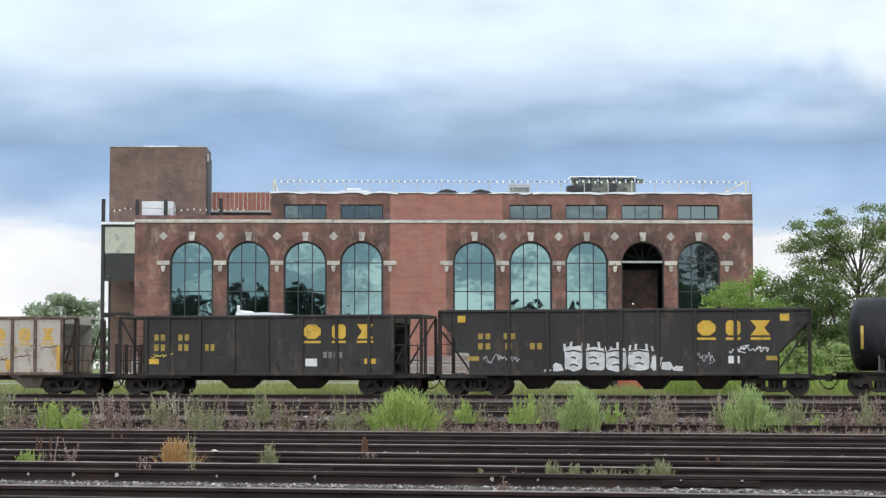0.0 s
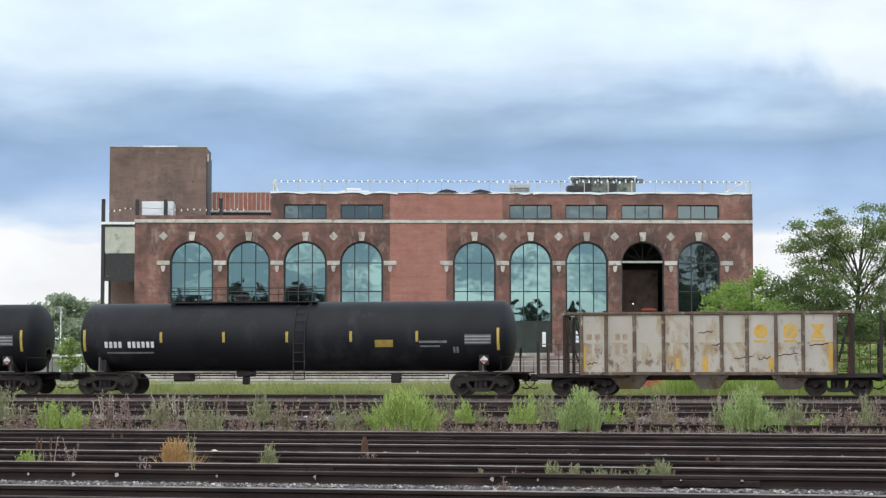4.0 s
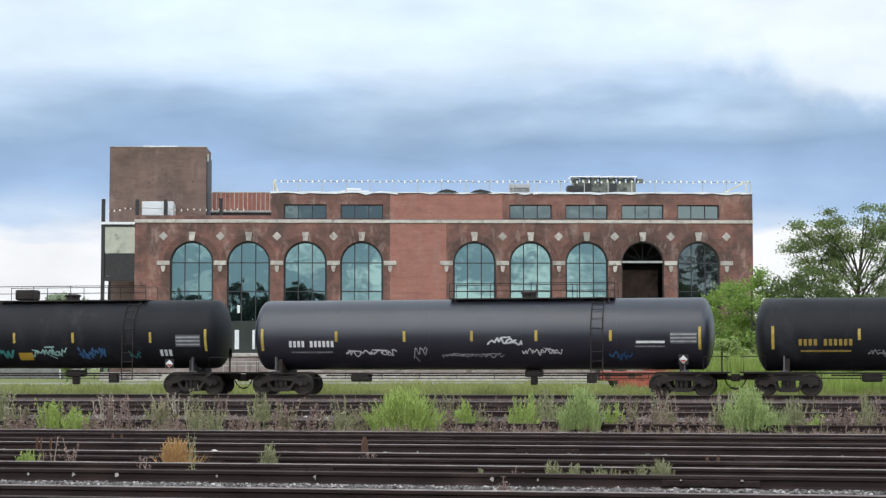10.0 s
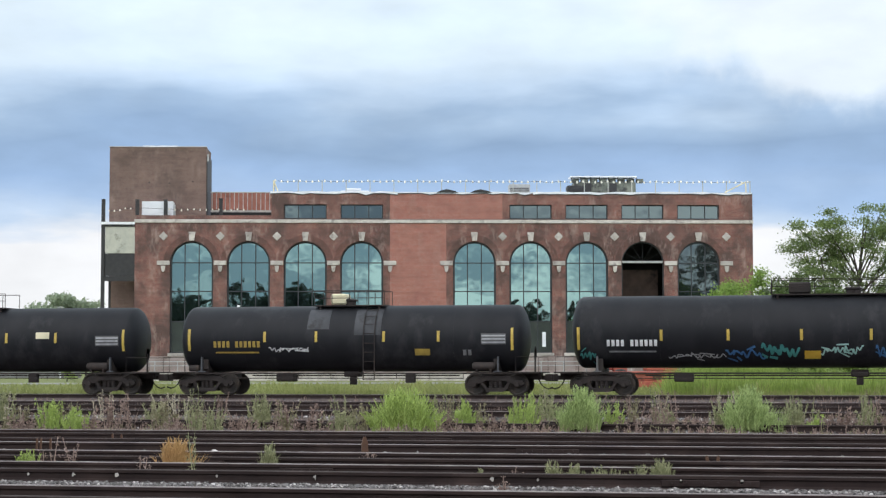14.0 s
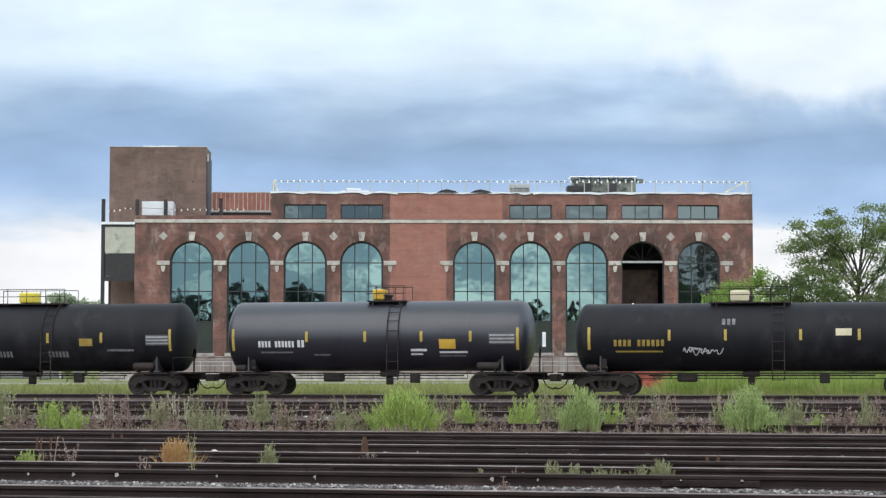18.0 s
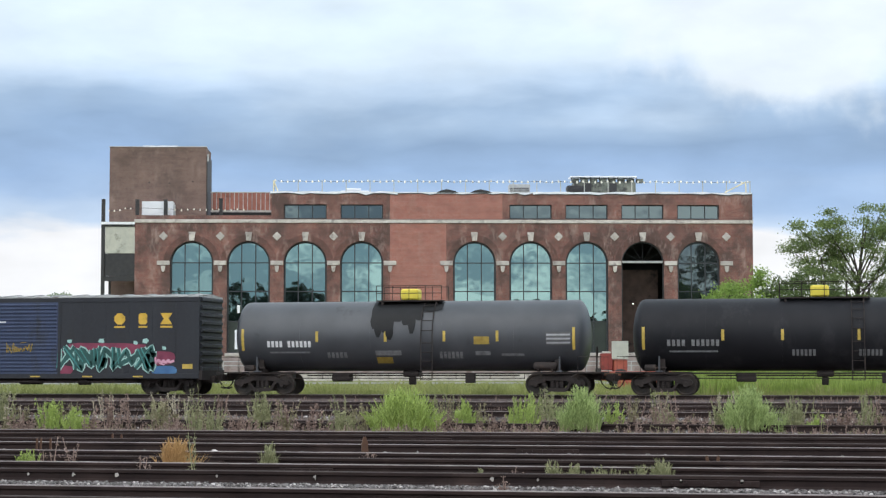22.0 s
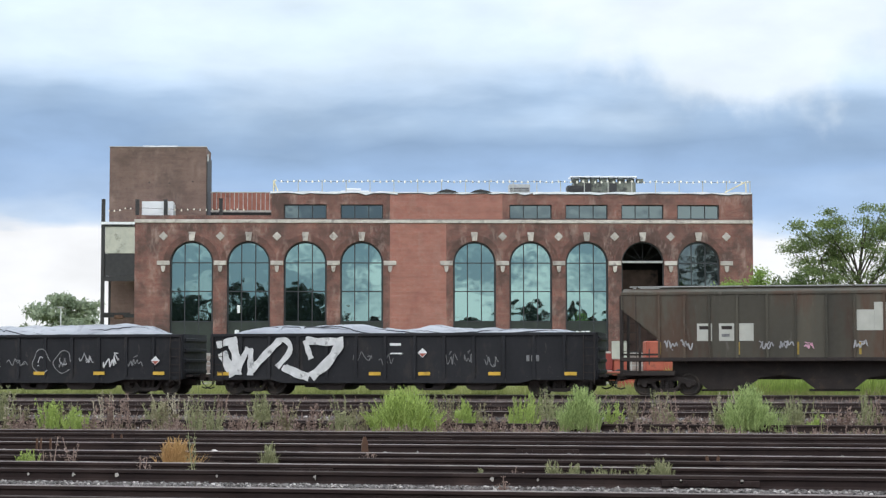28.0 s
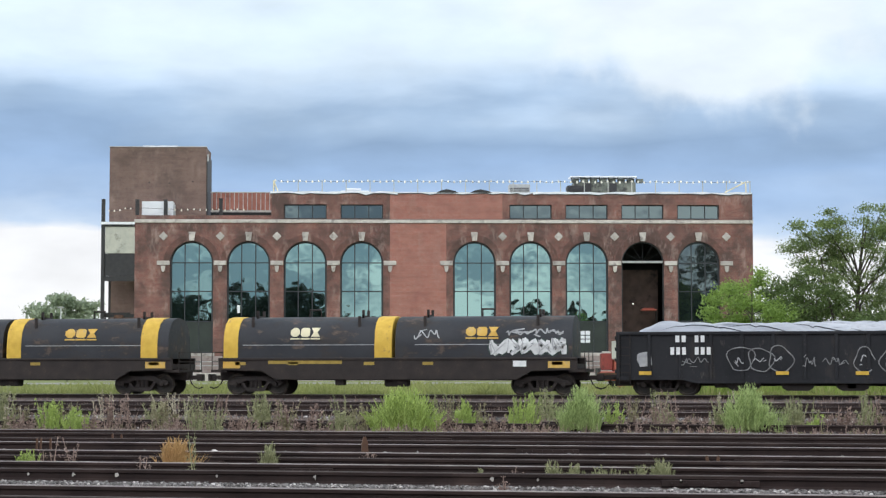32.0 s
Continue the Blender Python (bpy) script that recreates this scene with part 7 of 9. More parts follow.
    posts = [(p0 + (p1 - p0) * k / 4, y) for k in range(5) for y in (-0.74, 0.74)]
    bmr = railing_bm([(p0, -0.74), (p1, -0.74)], posts, top, top + 0.63, 0.016)
    tube(bmr, [(p0, 0.74, top + 0.63), (p1, 0.74, top + 0.63)], 0.016, 5)
    part("top_railing", bmr, M_UNDER, car)
    mw = bmesh.new()
    lathe_z(mw, mid - 0.2, 0, [(top - 0.05, 0.3), (top + 0.19, 0.3), (top + 0.21, 0.36), (top + 0.27, 0.36), (top + 0.31, 0.2)], 14)
    part("manway", mw, M_UNDER, car)
    if dome:
        d0, d1, dm = dome
        part("valve_dome", boxes((d0, d1, -0.38, 0.38, top + 0.05, top + 0.51, 0.06)), dm, car, "protective valve housing")
    # the side ladder, bent over the tank's shoulder
    lx = plat[1] - 0.5 if ladder is None else ladder
    bend = [(-radius - 0.09, 0.82), (-radius - 0.09, zc)] + [(-(radius + 0.09) * math.cos(radians(a)), zc + (radius + 0.05) * math.sin(radians(a))) for a in (20, 40, 58, 72)]
    lad = bmesh.new()
    for d in (-0.24, 0.24):
        tube(lad, [(d, y, z) for y, z in bend], 0.024, 5)
    for z in (0.84, 1.22, 1.6, 1.98, 2.36):
        tube(lad, [(-0.24, -radius - 0.09, z), (0.24, -radius - 0.09, z)], 0.016, 5)
    for a in (8, 24, 40, 56, 70):
        y, z = -(radius + 0.09) * math.cos(radians(a)), zc + (radius + 0.05) * math.sin(radians(a))
        tube(lad, [(-0.24, y, z), (0.24, y, z)], 0.016, 5)
    part("ladder", lad, M_UNDER, car, at=(lx, 0, 0))
    # reflectors and stencils
    for i, u in enumerate(stripes):
        long = i in (0, len(stripes) - 1)
        z0, z1 = (2.06, 2.98) if long else (2.42, 2.86)
        part("reflector_strip", patch(bmesh.new(), side, u - 0.056, u + 0.056, z0, z1), M_REFLECT, car, "yellow reflective strip")
    mp = mark_paint or M_WHITE
    stencil(car, side, mark[0], mark[1], 2.2, 2.46, 11, mp, "stencilled marks", skip=(4,))
    stencil(car, side, mark[0] + 0.1, mark[1] - 0.1, 1.95, 2.02, 6, M_DIM_YELLOW if mp is M_DIM_YELLOW else M_FADED)
    for name, args in extras:
        decal(car, side, name, args)
    return car


def decal(car, side, name, args):
    if name == "panel":
        if args[4] is M_TANK_SATIN:
            part("faded_patch", patch(bmesh.new(), side, *args[:4], 14), M_TANK_WORN, car, "worn paler patch of paint")
        else:
            part("warning_panel", patch(bmesh.new(), side, *args[:4]), args[4], car, "blank coloured warning panel")
    elif name == "label":
        u0, u1 = args[0], args[1]
        z0, z1 = args[2], args[3]
        part("data_plate", patch(bmesh.new(), side, u0, u1, z0, z1), M_PLATE, car, "grey data panel")
        for k in range(3):
            z = z0 + (z1 - z0) * (0.12 + 0.3 * k)
            stencil(car, side, u0 + 0.03, u1 - 0.03, z, z + (z1 - z0) * 0.13, 5, M_SPRAY_GREY, skip=(k,))
    elif name == "text":
        stencil(car, side, *args)
    elif name == "placard":
        u, z, s = args
        bm = bmesh.new()
        if side(u, z).y > -1.4:
            part("placard_holder", boxes((u - s - 0.03, u + s + 0.03, -1.44, -1.42, z - s - 0.03, z + s + 0.03), (u - 0.05, u + 0.05, -1.42, -1.0, z - 0.05, z + 0.05)), M_UNDER, car)
            side = flat_side(-1.44)
        a = [side(u - s, z), side(u, z - s), side(u + s, z), side(u, z + s)]
        front = [bm.verts.new(p + Vector((0, -0.008, 0))) for p in a]
        bm.faces.new(front)
        part("placard", bm, M_WHITE, car, "diamond hazard placard")
        bm = bmesh.new()
        front = [bm.verts.new(p + Vector((0, -0.011, 0))) for p in (side(u - s * 0.8, z - s * 0.1), side(u, z - s * 0.85), side(u + s * 0.8, z - s * 0.1))]
        bm.faces.new(front)
        part("placard_field", bm, M_SAFETY_RED, car)
    elif name == "spray":
        u0, u1, z0, z1, width, seed, loops, paint = args
        part("graffiti", scrawl(side, u0, u1, z0, z1, width, seed, loops), paint, car, "looping spray-painted strokes")


def rounded(bm, side, u0, u1, z0, z1, n=10, wob=0.12, seed=1):
    """A ragged filled blot of paint."""
    rng = random.Random(seed)
    c = bm.verts.new(side((u0 + u1) / 2, (z0 + z1) / 2) + Vector((0, -0.001, 0)))
    ring = []
    for k in range(n):
        a = 2 * math.pi * k / n
        q = 1 - rng.uniform(0, wob)
        su, sz = math.copysign(abs(math.cos(a)) ** 0.55, math.cos(a)), math.copysign(abs(math.sin(a)) ** 0.55, math.sin(a))
        ring.append(bm.verts.new(side((u0 + u1) / 2 + (u1 - u0) / 2 * su * q, (z0 + z1) / 2 + (z1 - z0) / 2 * sz * q) + Vector((0, -0.001, 0))))
    for k in range(n):
        bm.faces.new((c, ring[k], ring[(k + 1) % n]))
    return bm


def underframe(car, half, z0, z1, w=0.35):
    part("centre_sill", boxes((-half, half, -w, w, z0, z1, 0.02)), M_UNDER, car)


def hopper_car(label, q, half, top, low, trucks, paint, ribs, plat, chutes, sloped=0.0, rail_paint=None, post_paint=None, low_paint=None, reach=0.0):
    """An open-top hopper: sides with posts, sloped floors at its ends, chutes, end platforms and ladders."""
    car = car_base(label, q, "hopper car")
    W = 1.5
    for s in (-1, 1):
        outline = [(-half, top - 0.12), (-half + sloped, low), (half - sloped, low), (half, top - 0.12)] if not sloped else [(-half, top - 0.12), (-half, top - 0.5), (-half + sloped, low + 0.75), (-half + sloped, low), (half - sloped, low), (half - sloped, low + 0.75), (half, top - 0.5), (half, top - 0.12)]
        if low_paint:
            part("side_sheet", boxes((-half, half, s * W - 0.03, s * W + 0.03, low + 1.2, top - 0.12)), paint, car)
            part("lower_side_sheet", boxes((-half, half, s * W - 0.03, s * W + 0.03, low, low + 1.2)), low_paint, car, "rust-washed lower side")
        else:
            part("side_sheet", prism(bmesh.new(), outline, "y", s * W - 0.03, s * W + 0.03), paint, car)
        over = max(half + 0.05, reach)
        part("top_chord", boxes((-over, over, s * W - 0.1, s * W + 0.09, top - 0.12, top, 0.02)), post_paint or paint, car)
        if reach:
            part("end_beam", boxes((s * over - 0.06, s * over + 0.06, -W + 0.1, W - 0.1, top - 0.11, top - 0.01)), paint, car)
            for e in (-1, 1):
                part("end_post", boxes((e * over - 0.06, e * over + 0.06, s * W - 0.06, s * W + 0.06, low - 0.1, top - 0.121)), M_UNDER, car)
                part("end_brace", tube(bmesh.new(), [(e * (half + 0.05), s * (W - 0.05), low + 0.4), (e * (over - 0.05), s * (W - 0.05), top - 0.2)], 0.045, 4), M_UNDER, car)
        part("side_sill", boxes((-half + sloped, half - sloped, s * W - 0.08, s * W + 0.07, low - 0.12, low + 0.02, 0.02)), post_paint or paint, car)
        for x in ribs:
            part("side_post", boxes((x - 0.07, x + 0.07, s * W - (0.1 if s < 0 else 0.0), s * W + (0.0 if s < 0 else 0.1), low, top - 0.1, 0.02)), post_paint or paint, car)
        # slope sheet and end
        a, b = s * half, s * (half - 2.2)
        bm = bmesh.new()
        prism(bm, [(a, top - 0.15), (a, top - 0.25), (b, low - 0.1), (b, low + 0.05)], "y", -W + 0.03, W - 0.03)
        part("slope_sheet", bm, paint, car)
        part("end_beam", boxes((a - 0.05, a + 0.05, -W, W, top - 0.35, top, 0.01)), paint, car)
        # end platform, corner posts, hand rails
        e = s * max(plat[1], half)
        part("end_sill", boxes((min(e, s * (half - 2.0)), max(e, s * (half - 2.0)), -W, W, low - 0.22, low - 0.04, 0.02)), paint if plat[1] < half + 0.5 else M_UNDER, car)
        if plat[1] > half + 0.5:
            xs = [s * (half + (plat[1] - half) * k / 4) for k in range(5)]
            part("end_railing", railing_bm([(xs[0], -W + 0.03), (xs[-1], -W + 0.03)], [(x, -W + 0.03) for x in xs], low - 0.1, low + 1.15, 0.024), rail_paint or M_UNDER, car)
            for row in ((e - 0.06, e + 0.06, -W, -W + 0.12, low - 0.1, low + (1.25 if s < 0 else top - low - 0.1)), (e - 0.06, e + 0.06, W - 0.12, W, low - 0.1, low + 1.25)):
                part("end_post", boxes(row), M_UNDER, car)
            part("end_post", boxes((s * (half + 0.5) - 0.05, s * (half + 0.5) + 0.05, -W, -W + 0.1, low - 0.1, top - 0.1)), rail_paint or M_UNDER, car)
        else:
            for row in ((a - 0.07, a + 0.07, -W, -W + 0.12, low - 0.1, top - 0.1), (a - 0.07, a + 0.07, W - 0.12, W, low - 0.1, top - 0.1)):
                part("end_post", boxes(row), M_UNDER, car)
            bm = bmesh.new()
            tube(bm, [(s * (half - sloped), -W + 0.06, low + 0.1), (s * (half - 0.1), -W + 0.06, top - 0.9)], 0.05, 4)
            part("end_brace", bm, M_UNDER, car)
        lad = part("end_ladder", ladder_bm(0.45, low - 0.1, top - 0.1), M_UNDER, car, at=(s * (half - 0.3) if plat[1] < half + 0.5 else s * (half + 0.25), -W - 0.04, 0))
    for x in chutes:
        bm = bmesh.new()
        lo, hi = [(-0.35, -0.6), (0.35, -0.6), (0.35, 0.6), (-0.35, 0.6)], [(-0.85, -1.4), (0.85, -1.4), (0.85, 1.4), (-0.85, 1.4)]
        va = [bm.verts.new((x + p[0], p[1], 0.45)) for p in lo]
        vb = [bm.verts.new((x + p[0], p[1], low - 0.02)) for p in hi]
        bm.faces.new(va[::-1]), bm.faces.new(vb)
        for i in range(4):
            bm.faces.new((va[i], va[(i + 1) % 4], vb[(i + 1) % 4], vb[i]))
        part("discharge_chute", bm, low_paint or M_UNDER, car)
    underframe(car, max(plat[1], half) + 0.2, low - 0.32, low - 0.05)
    for x in trucks:
        truck(car, x)
    ends(car, max(plat[1], half) + 0.35)
    return car, flat_side(-W - 0.035)


def box_car(label, q):
    car = car_base(label, q, "boxcar")
    H, W, low, eave = 7.86, 1.5, 0.98, 4.36
    part("body", boxes((-H, H, -W + 0.04, W - 0.04, low, eave)), M_BOX_BLUE, car)
    for s in (-1, 1):
        for x0, x1 in ((-H, -1.6), (1.55, H)):
            n = 6
            for k in range(n):
                a, b = x0 + (x1 - x0) * k / n, x0 + (x1 - x0) * (k + 1) / n
                part("side_panel", boxes((a + 0.001, b - 0.001, s * W - 0.035, s * W + 0.035, low + 0.12, eave - 0.2, 0.003)), M_BOX_BLUE, car)
        part("side_sill", boxes((-H, H, s * W - 0.05, s * W + 0.05, low - 0.1, low + 0.12, 0.015)), M_BOX_BLUE, car)
        part("top_chord", boxes((-H, H, s * W - 0.05, s * W + 0.045, eave - 0.2, eave, 0.015)), M_BOX_BLUE, car)
        # plug door with pressed ribs
        door = part("sliding_door", boxes((-1.52, 1.48, s * W - 0.05, s * W + 0.05, low + 0.1, eave - 0.18)), M_BOX_DOOR, car, "faded blue ribbed sliding door")
        for k in range(19):
            z = low + 0.2 + k * 0.157
            outline = [(s * (W + 0.04), z), (s * (W + 0.095), z + 0.03), (s * (W + 0.095), z + 0.075), (s * (W + 0.04), z + 0.105)]
            part("door_rib", prism(bmesh.new(), outline, "x", -1.45, 1.4), M_BOX_DOOR, door)
        part("door_post", boxes((-1.62, -1.5, s * W - 0.06, s * W + 0.07, low, eave)), M_BOX_BLUE, car)
        part("door_post", boxes((1.46, 1.58, s * W - 0.06, s * W + 0.07, low, eave)), M_BOX_BLUE, car)
        part("door_track", boxes((-2.6, 4.4, s * W - 0.02, s * W + 0.09, low - 0.03, low + 0.06)), M_UNDER, car)
    # ribbed ends
    for s in (-1, 1):
        for k in range(10):
            z = low + 0.2 + k * 0.33
            outline = [(s * H, z), (s * (H + 0.1), z + 0.06), (s * (H + 0.1), z + 0.16), (s * H, z + 0.22)]
            part("end_rib", prism(bmesh.new(), outline, "y", -W + 0.12, W - 0.12), M_BOX_BLUE, car)
        part("end_ladder", ladder_bm(0.45, low - 0.2, 3.1 if s < 0 else eave), M_UNDER, car, at=(s * (H - 0.3), W + 0.06, 0))
        truck(car, 6.13 * s + 0.2)
        part("end_sill", boxes((s * H - 0.1, s * H + 0.12, -W, W, low - 0.15, low + 0.25)), M_UNDER, car)
    roof = bmesh.new()
    prism(roof, [(-W - 0.05, eave + 0.002), (W + 0.05, eave + 0.002), (W + 0.05, eave + 0.06), (0, eave + 0.17), (-W - 0.05, eave + 0.06)], "x", -H - 0.02, H + 0.02)
    part("roof", roof, M_ROOF_GALV, car, "weathered galvanised roof")
    for k in range(15):
        x = -H + 0.5 + k * (2 * H - 1.0) / 14
        rib = prism(bmesh.new(), [(-W, eave + 0.055), (0, eave + 0.165), (W, eave + 0.055), (W, eave + 0.1), (0, eave + 0.21), (-W, eave + 0.1)], "x", x - 0.04, x + 0.04)
        part("roof_rib", rib, M_ROOF_GALV, car)
    underframe(car, H + 0.3, low - 0.3, low + 0.01)
    for row in ((-0.6, 0.3, -0.9, -0.3, 0.62, low - 0.05, 0.05), (2.2, 2.7, -1.1, -0.7, 0.6, low - 0.05, 0.05), (-5, 5, -1.44, -1.4, 0.72, 0.78)):
        part("brake_gear", boxes(row), M_UNDER, car)
    ends(car, H + 0.5)
    side, door_side = flat_side(-W - 0.037), flat_side(-W - 0.1)
    emblem(car, side, ((4.03, 4.52), (5.13, 5.52), (6.11, 6.65)), 3.2, 3.68)
    stencil(car, side, -6.55, -5.5, 2.42, 2.7, 2, M_YELLOW)
    stencil(car, side, -5.85, -5.0, 2.42, 2.7, 2, M_YELLOW)
    for u0, u1 in ((-7.54, -7.07), (7.11, 7.57)):
        part("reflector_strip", patch(bmesh.new(), side, u0, u1, 1.3, 1.5), M_REFLECT, car, "yellow reflective strip")
    for u in (-2.9, 0.2, 2.6, 4.9, -4.6):
        part("reflector_strip", patch(bmesh.new(), flat_side(-W - 0.06), u, u + 0.45, low - 0.04, low + 0.02), M_REFLECT, car)
    part("warning_panel", patch(bmesh.new(), side, -2.1, -1.78, 2.42, 2.7), M_ORANGE, car, "orange routing card")
    part("stencil_bar", patch(bmesh.new(), door_side, -1.4, -0.95, 3.3, 3.36), M_WHITE, car)
    part("graffiti", scrawl(door_side, -0.95, 0.35, 1.8, 2.55, 0.035, 71, 9), M_DIM_YELLOW, car, "thin yellow sprayed scribble")
    part("graffiti", scrawl(side, -7.65, -6.9, 3.0, 3.45, 0.05, 70, 4), M_SPRAY_YELLOW, car, "small yellow sprayed tag")
    part("graffiti", scrawl(side, -7.5, -7.0, 2.2, 2.6, 0.05, 64, 3), M_FADED, car)
    # the green piece
    bm = bmesh.new()
    for i, (a, b, z0, z1) in enumerate(((-6.9, -5.6, 1.08, 2.2), (-5.6, -4.1, 1.08, 2.2), (-4.2, -3.2, 1.1, 2.1), (-3.1, -1.9, 1.1, 1.6))):
        rounded(bm, side, a, b, z0, z1, 14, 0.35, 80 + i)
    part("graffiti", bm, M_SPRAY_DEEP, car, "dark green painted ground of a graffiti piece")
    def level(d):
        return flat_side(-W - 0.041 - d)
    broad_piece(car, level, -6.9, -3.1, 1.08, 2.32, 5, M_SPRAY_BLACK, M_SPRAY_GREEN, M_SPRAY_MINT, ("bright green outlines", "black sprayed strokes", "pale mint lights"), 83)
    part("graffiti", scrawl(flat_side(-W - 0.06), -6.7, -4.9, 1.92, 2.3, 0.12, 84, 5), M_SPRAY_YELLOW, car, "yellow sprayed strokes")
    part("graffiti", scrawl(flat_side(-W - 0.048), -2.95, -1.9, 1.2, 1.75, 0.09, 85, 3), M_SPRAY_GREEN, car)
    # the teal piece on maroon
    bm = bmesh.new()
    rounded(bm, side, 1.4, 5.6, 1.9, 2.45, 16, 0.25, 90)
    rounded(bm, side, 0.6, 2.2, 1.0, 1.5, 12, 0.25, 91)
    rounded(bm, side, 5.3, 6.9, 1.4, 2.1, 12, 0.25, 92)
    part("graffiti", bm, M_SPRAY_MAROON, car, "maroon sprayed cloud")
    bm = bmesh.new()
    for i, (a, z, r) in enumerate(((2.0, 2.48, 0.13), (3.45, 2.52, 0.16), (5.0, 2.42, 0.13), (5.45, 2.5, 0.18), (6.3, 2.18, 0.12), (0.8, 1.45, 0.15), (1.2, 1.8, 0.08))):
        rounded(bm, flat_side(-W - 0.043), a - r, a + r, z - r * 0.7, z + r * 0.7, 9, 0.4, 94 + i)
    part("graffiti", bm, M_SPRAY_MINT, car, "pale sprayed bubbles")
    broad_piece(car, level, 1.4, 5.75, 1.1, 2.42, 5, M_SPRAY_DEEP, M_SPRAY_MINT, M_SPRAY_TEAL, ("pale mint outlines", "dark teal sprayed strokes", "teal lights"), 93)
    part("graffiti", rounded(bmesh.new(), flat_side(-W - 0.041), 5.7, 6.9, 1.05, 1.45, 12, 0.15, 97), M_SPRAY_BLUE, car, "blue sprayed block")
    part("graffiti", scrawl(flat_side(-W - 0.045), 5.5, 6.8, 1.45, 1.75, 0.12, 98, 4), M_SPRAY_PINK, car, "pink sprayed strokes")
    return car


def covered_hopper(label, q):
    car = car_base(label, q, "covered hopper")
    H, W, low, top = 8.56, 1.5, 1.72, 4.25
    for s in (-1, 1):
        posts = (-7.02, -6.0, -5.0, -3.9, -2.72, -1.6, -0.4, 0.7, 1.85, 2.95, 3.9, 4.7, 5.7, 6.3, 7.09)
        for e in (-1, 1):
            a = -7.02 if e < 0 else 7.09
            part("side_sheet", prism(bmesh.new(), [(a, top), (e * H, top), (e * H, top - 0.55), (a, 2.5)], "y", s * W - 0.04, s * W + 0.03), M_COVERED, car)
        for a, b in zip(posts, posts[1:]):
            part("side_sheet", boxes((a, b, s * W - 0.04, s * W + 0.03, low, top)), M_COVERED, car)
        for x in posts:
            part("side_post", boxes((x - 0.05, x + 0.05, s * W - (0.11 if s < 0 else 0.0), s * W + (0.0 if s < 0 else 0.11), low, top, 0.015)), M_COVERED, car)
        part("side_sill", boxes((-H, H, s * W - 0.08, s * W + 0.08, low - 0.14, low + 0.02, 0.02)), M_UNDER, car)
        part("top_chord", boxes((-H, H, s * W - 0.08, s * W + 0.08, top, top + 0.13, 0.02)), M_COVERED, car)
    roof = prism(bmesh.new(), [(-W, top + 0.06), (W, top + 0.06), (W, top + 0.14), (0.7, top + 0.3), (-0.7, top + 0.3), (-W, top + 0.14)], "x", -H + 0.05, H - 0.05)
    part("roof", roof, M_COVERED, car)
    for row in ((-H + 0.3, H - 0.3, -0.85, -0.5, top + 0.36, top + 0.4), (-H + 0.3, H - 0.3, 0.5, 0.85, top + 0.36, top + 0.4)):
        part("roof_walk", boxes(row), M_ROOF_GALV, car, "galvanised roof walk")
    for k in range(12):
        x = -H + 0.6 + k * (2 * H - 1.2) / 11
        part("walk_bracket", boxes((x - 0.03, x + 0.03, -0.85, 0.85, top + 0.28, top + 0.36)), M_COVERED, car)
    part("hatch", boxes((-H + 1.5, H - 1.5, -0.4, 0.4, top + 0.29, top + 0.42, 0.03)), M_COVERED, car)
    for s in (-1, 1):
        a, b = s * H, s * (H - 2.6)
        part("slope_sheet", prism(bmesh.new(), [(a, top), (a, top - 0.55), (b, low - 0.2), (b, low + 0.1)], "y", -W + 0.03, W - 0.03), M_COVERED, car)
        for row in ((a - 0.06, a + 0.06, -W, -W + 0.1, 1.1, top), (a - 0.06, a + 0.06, W - 0.1, W, 1.1, top), (s * (H - 0.75) - 0.05, s * (H - 0.75) + 0.05, -W, -W + 0.1, 1.1, top - 0.6)):
            part("end_post", boxes(row), M_UNDER, car)
        part("end_platform", boxes((min(a, s * 6.4), max(a, s * 6.4), -W, W, 1.0, 1.2, 0.02), (min(a, s * 7.0), max(a, s * 7.0), -W, -W + 0.06, 1.82, 1.9)), M_UNDER, car)
        part("end_ladder", ladder_bm(0.5, 1.1, top), M_UNDER, car, at=(s * (H - 0.35), -W - 0.02, 0))
        truck(car, s * 6.95 + 0.18)
    for x in (-4.4, -0.1, 4.3):
        outline = [(x - 0.75, 0.46), (x + 0.75, 0.46), (x + 1.35, 0.92), (x + 2.195, 1.05), (x + 2.195, low), (x - 2.145, low), (x - 2.145, 1.05), (x - 1.35, 0.92)]
        part("discharge_chute", prism(bmesh.new(), outline, "y", -0.8, 0.8), M_UNDER, car)
        part("outlet_gate", boxes((x - 1.0, x + 1.0, -0.75, 0.75, 0.38, 0.455, 0.02)), M_UNDER, car)
    underframe(car, H + 0.2, 0.85, 1.12)
    ends(car, H + 0.4)
    side = flat_side(-W - 0.045)
    for u0, u1, z0, z1 in ((0.78, 1.455, 2.8, 3.62), (1.46, 2.415, 2.8, 3.92), (2.42, 2.8, 3.3, 3.9), (-3.82, -3.25, 2.4, 3.1), (-4.62, -4.02, 2.4, 3.1), (-5.5, -4.9, 2.4, 3.1)):
        part("paint_patch", patch(bmesh.new(), side, u0, u1, z0, z1), M_PATCH, car, "pale grey painted-out panel")
    dark = flat_side(-W - 0.052)
    stencil(car, dark, -5.4, -5.0, 2.86, 3.0, 2, M_UNDER)
    stencil(car, dark, -4.52, -4.1, 2.86, 3.0, 2, M_UNDER)
    stencil(car, dark, -4.52, -4.2, 2.56, 2.68, 2, M_FADED)
    for u in (-7.0, -3.85, -1.52, 0.9, 2.0, 5.8, 6.9):
        part("reflector_strip", patch(bmesh.new(), side, u - 0.05, u + 0.05, 1.85, 2.35), M_DIM_YELLOW, car)
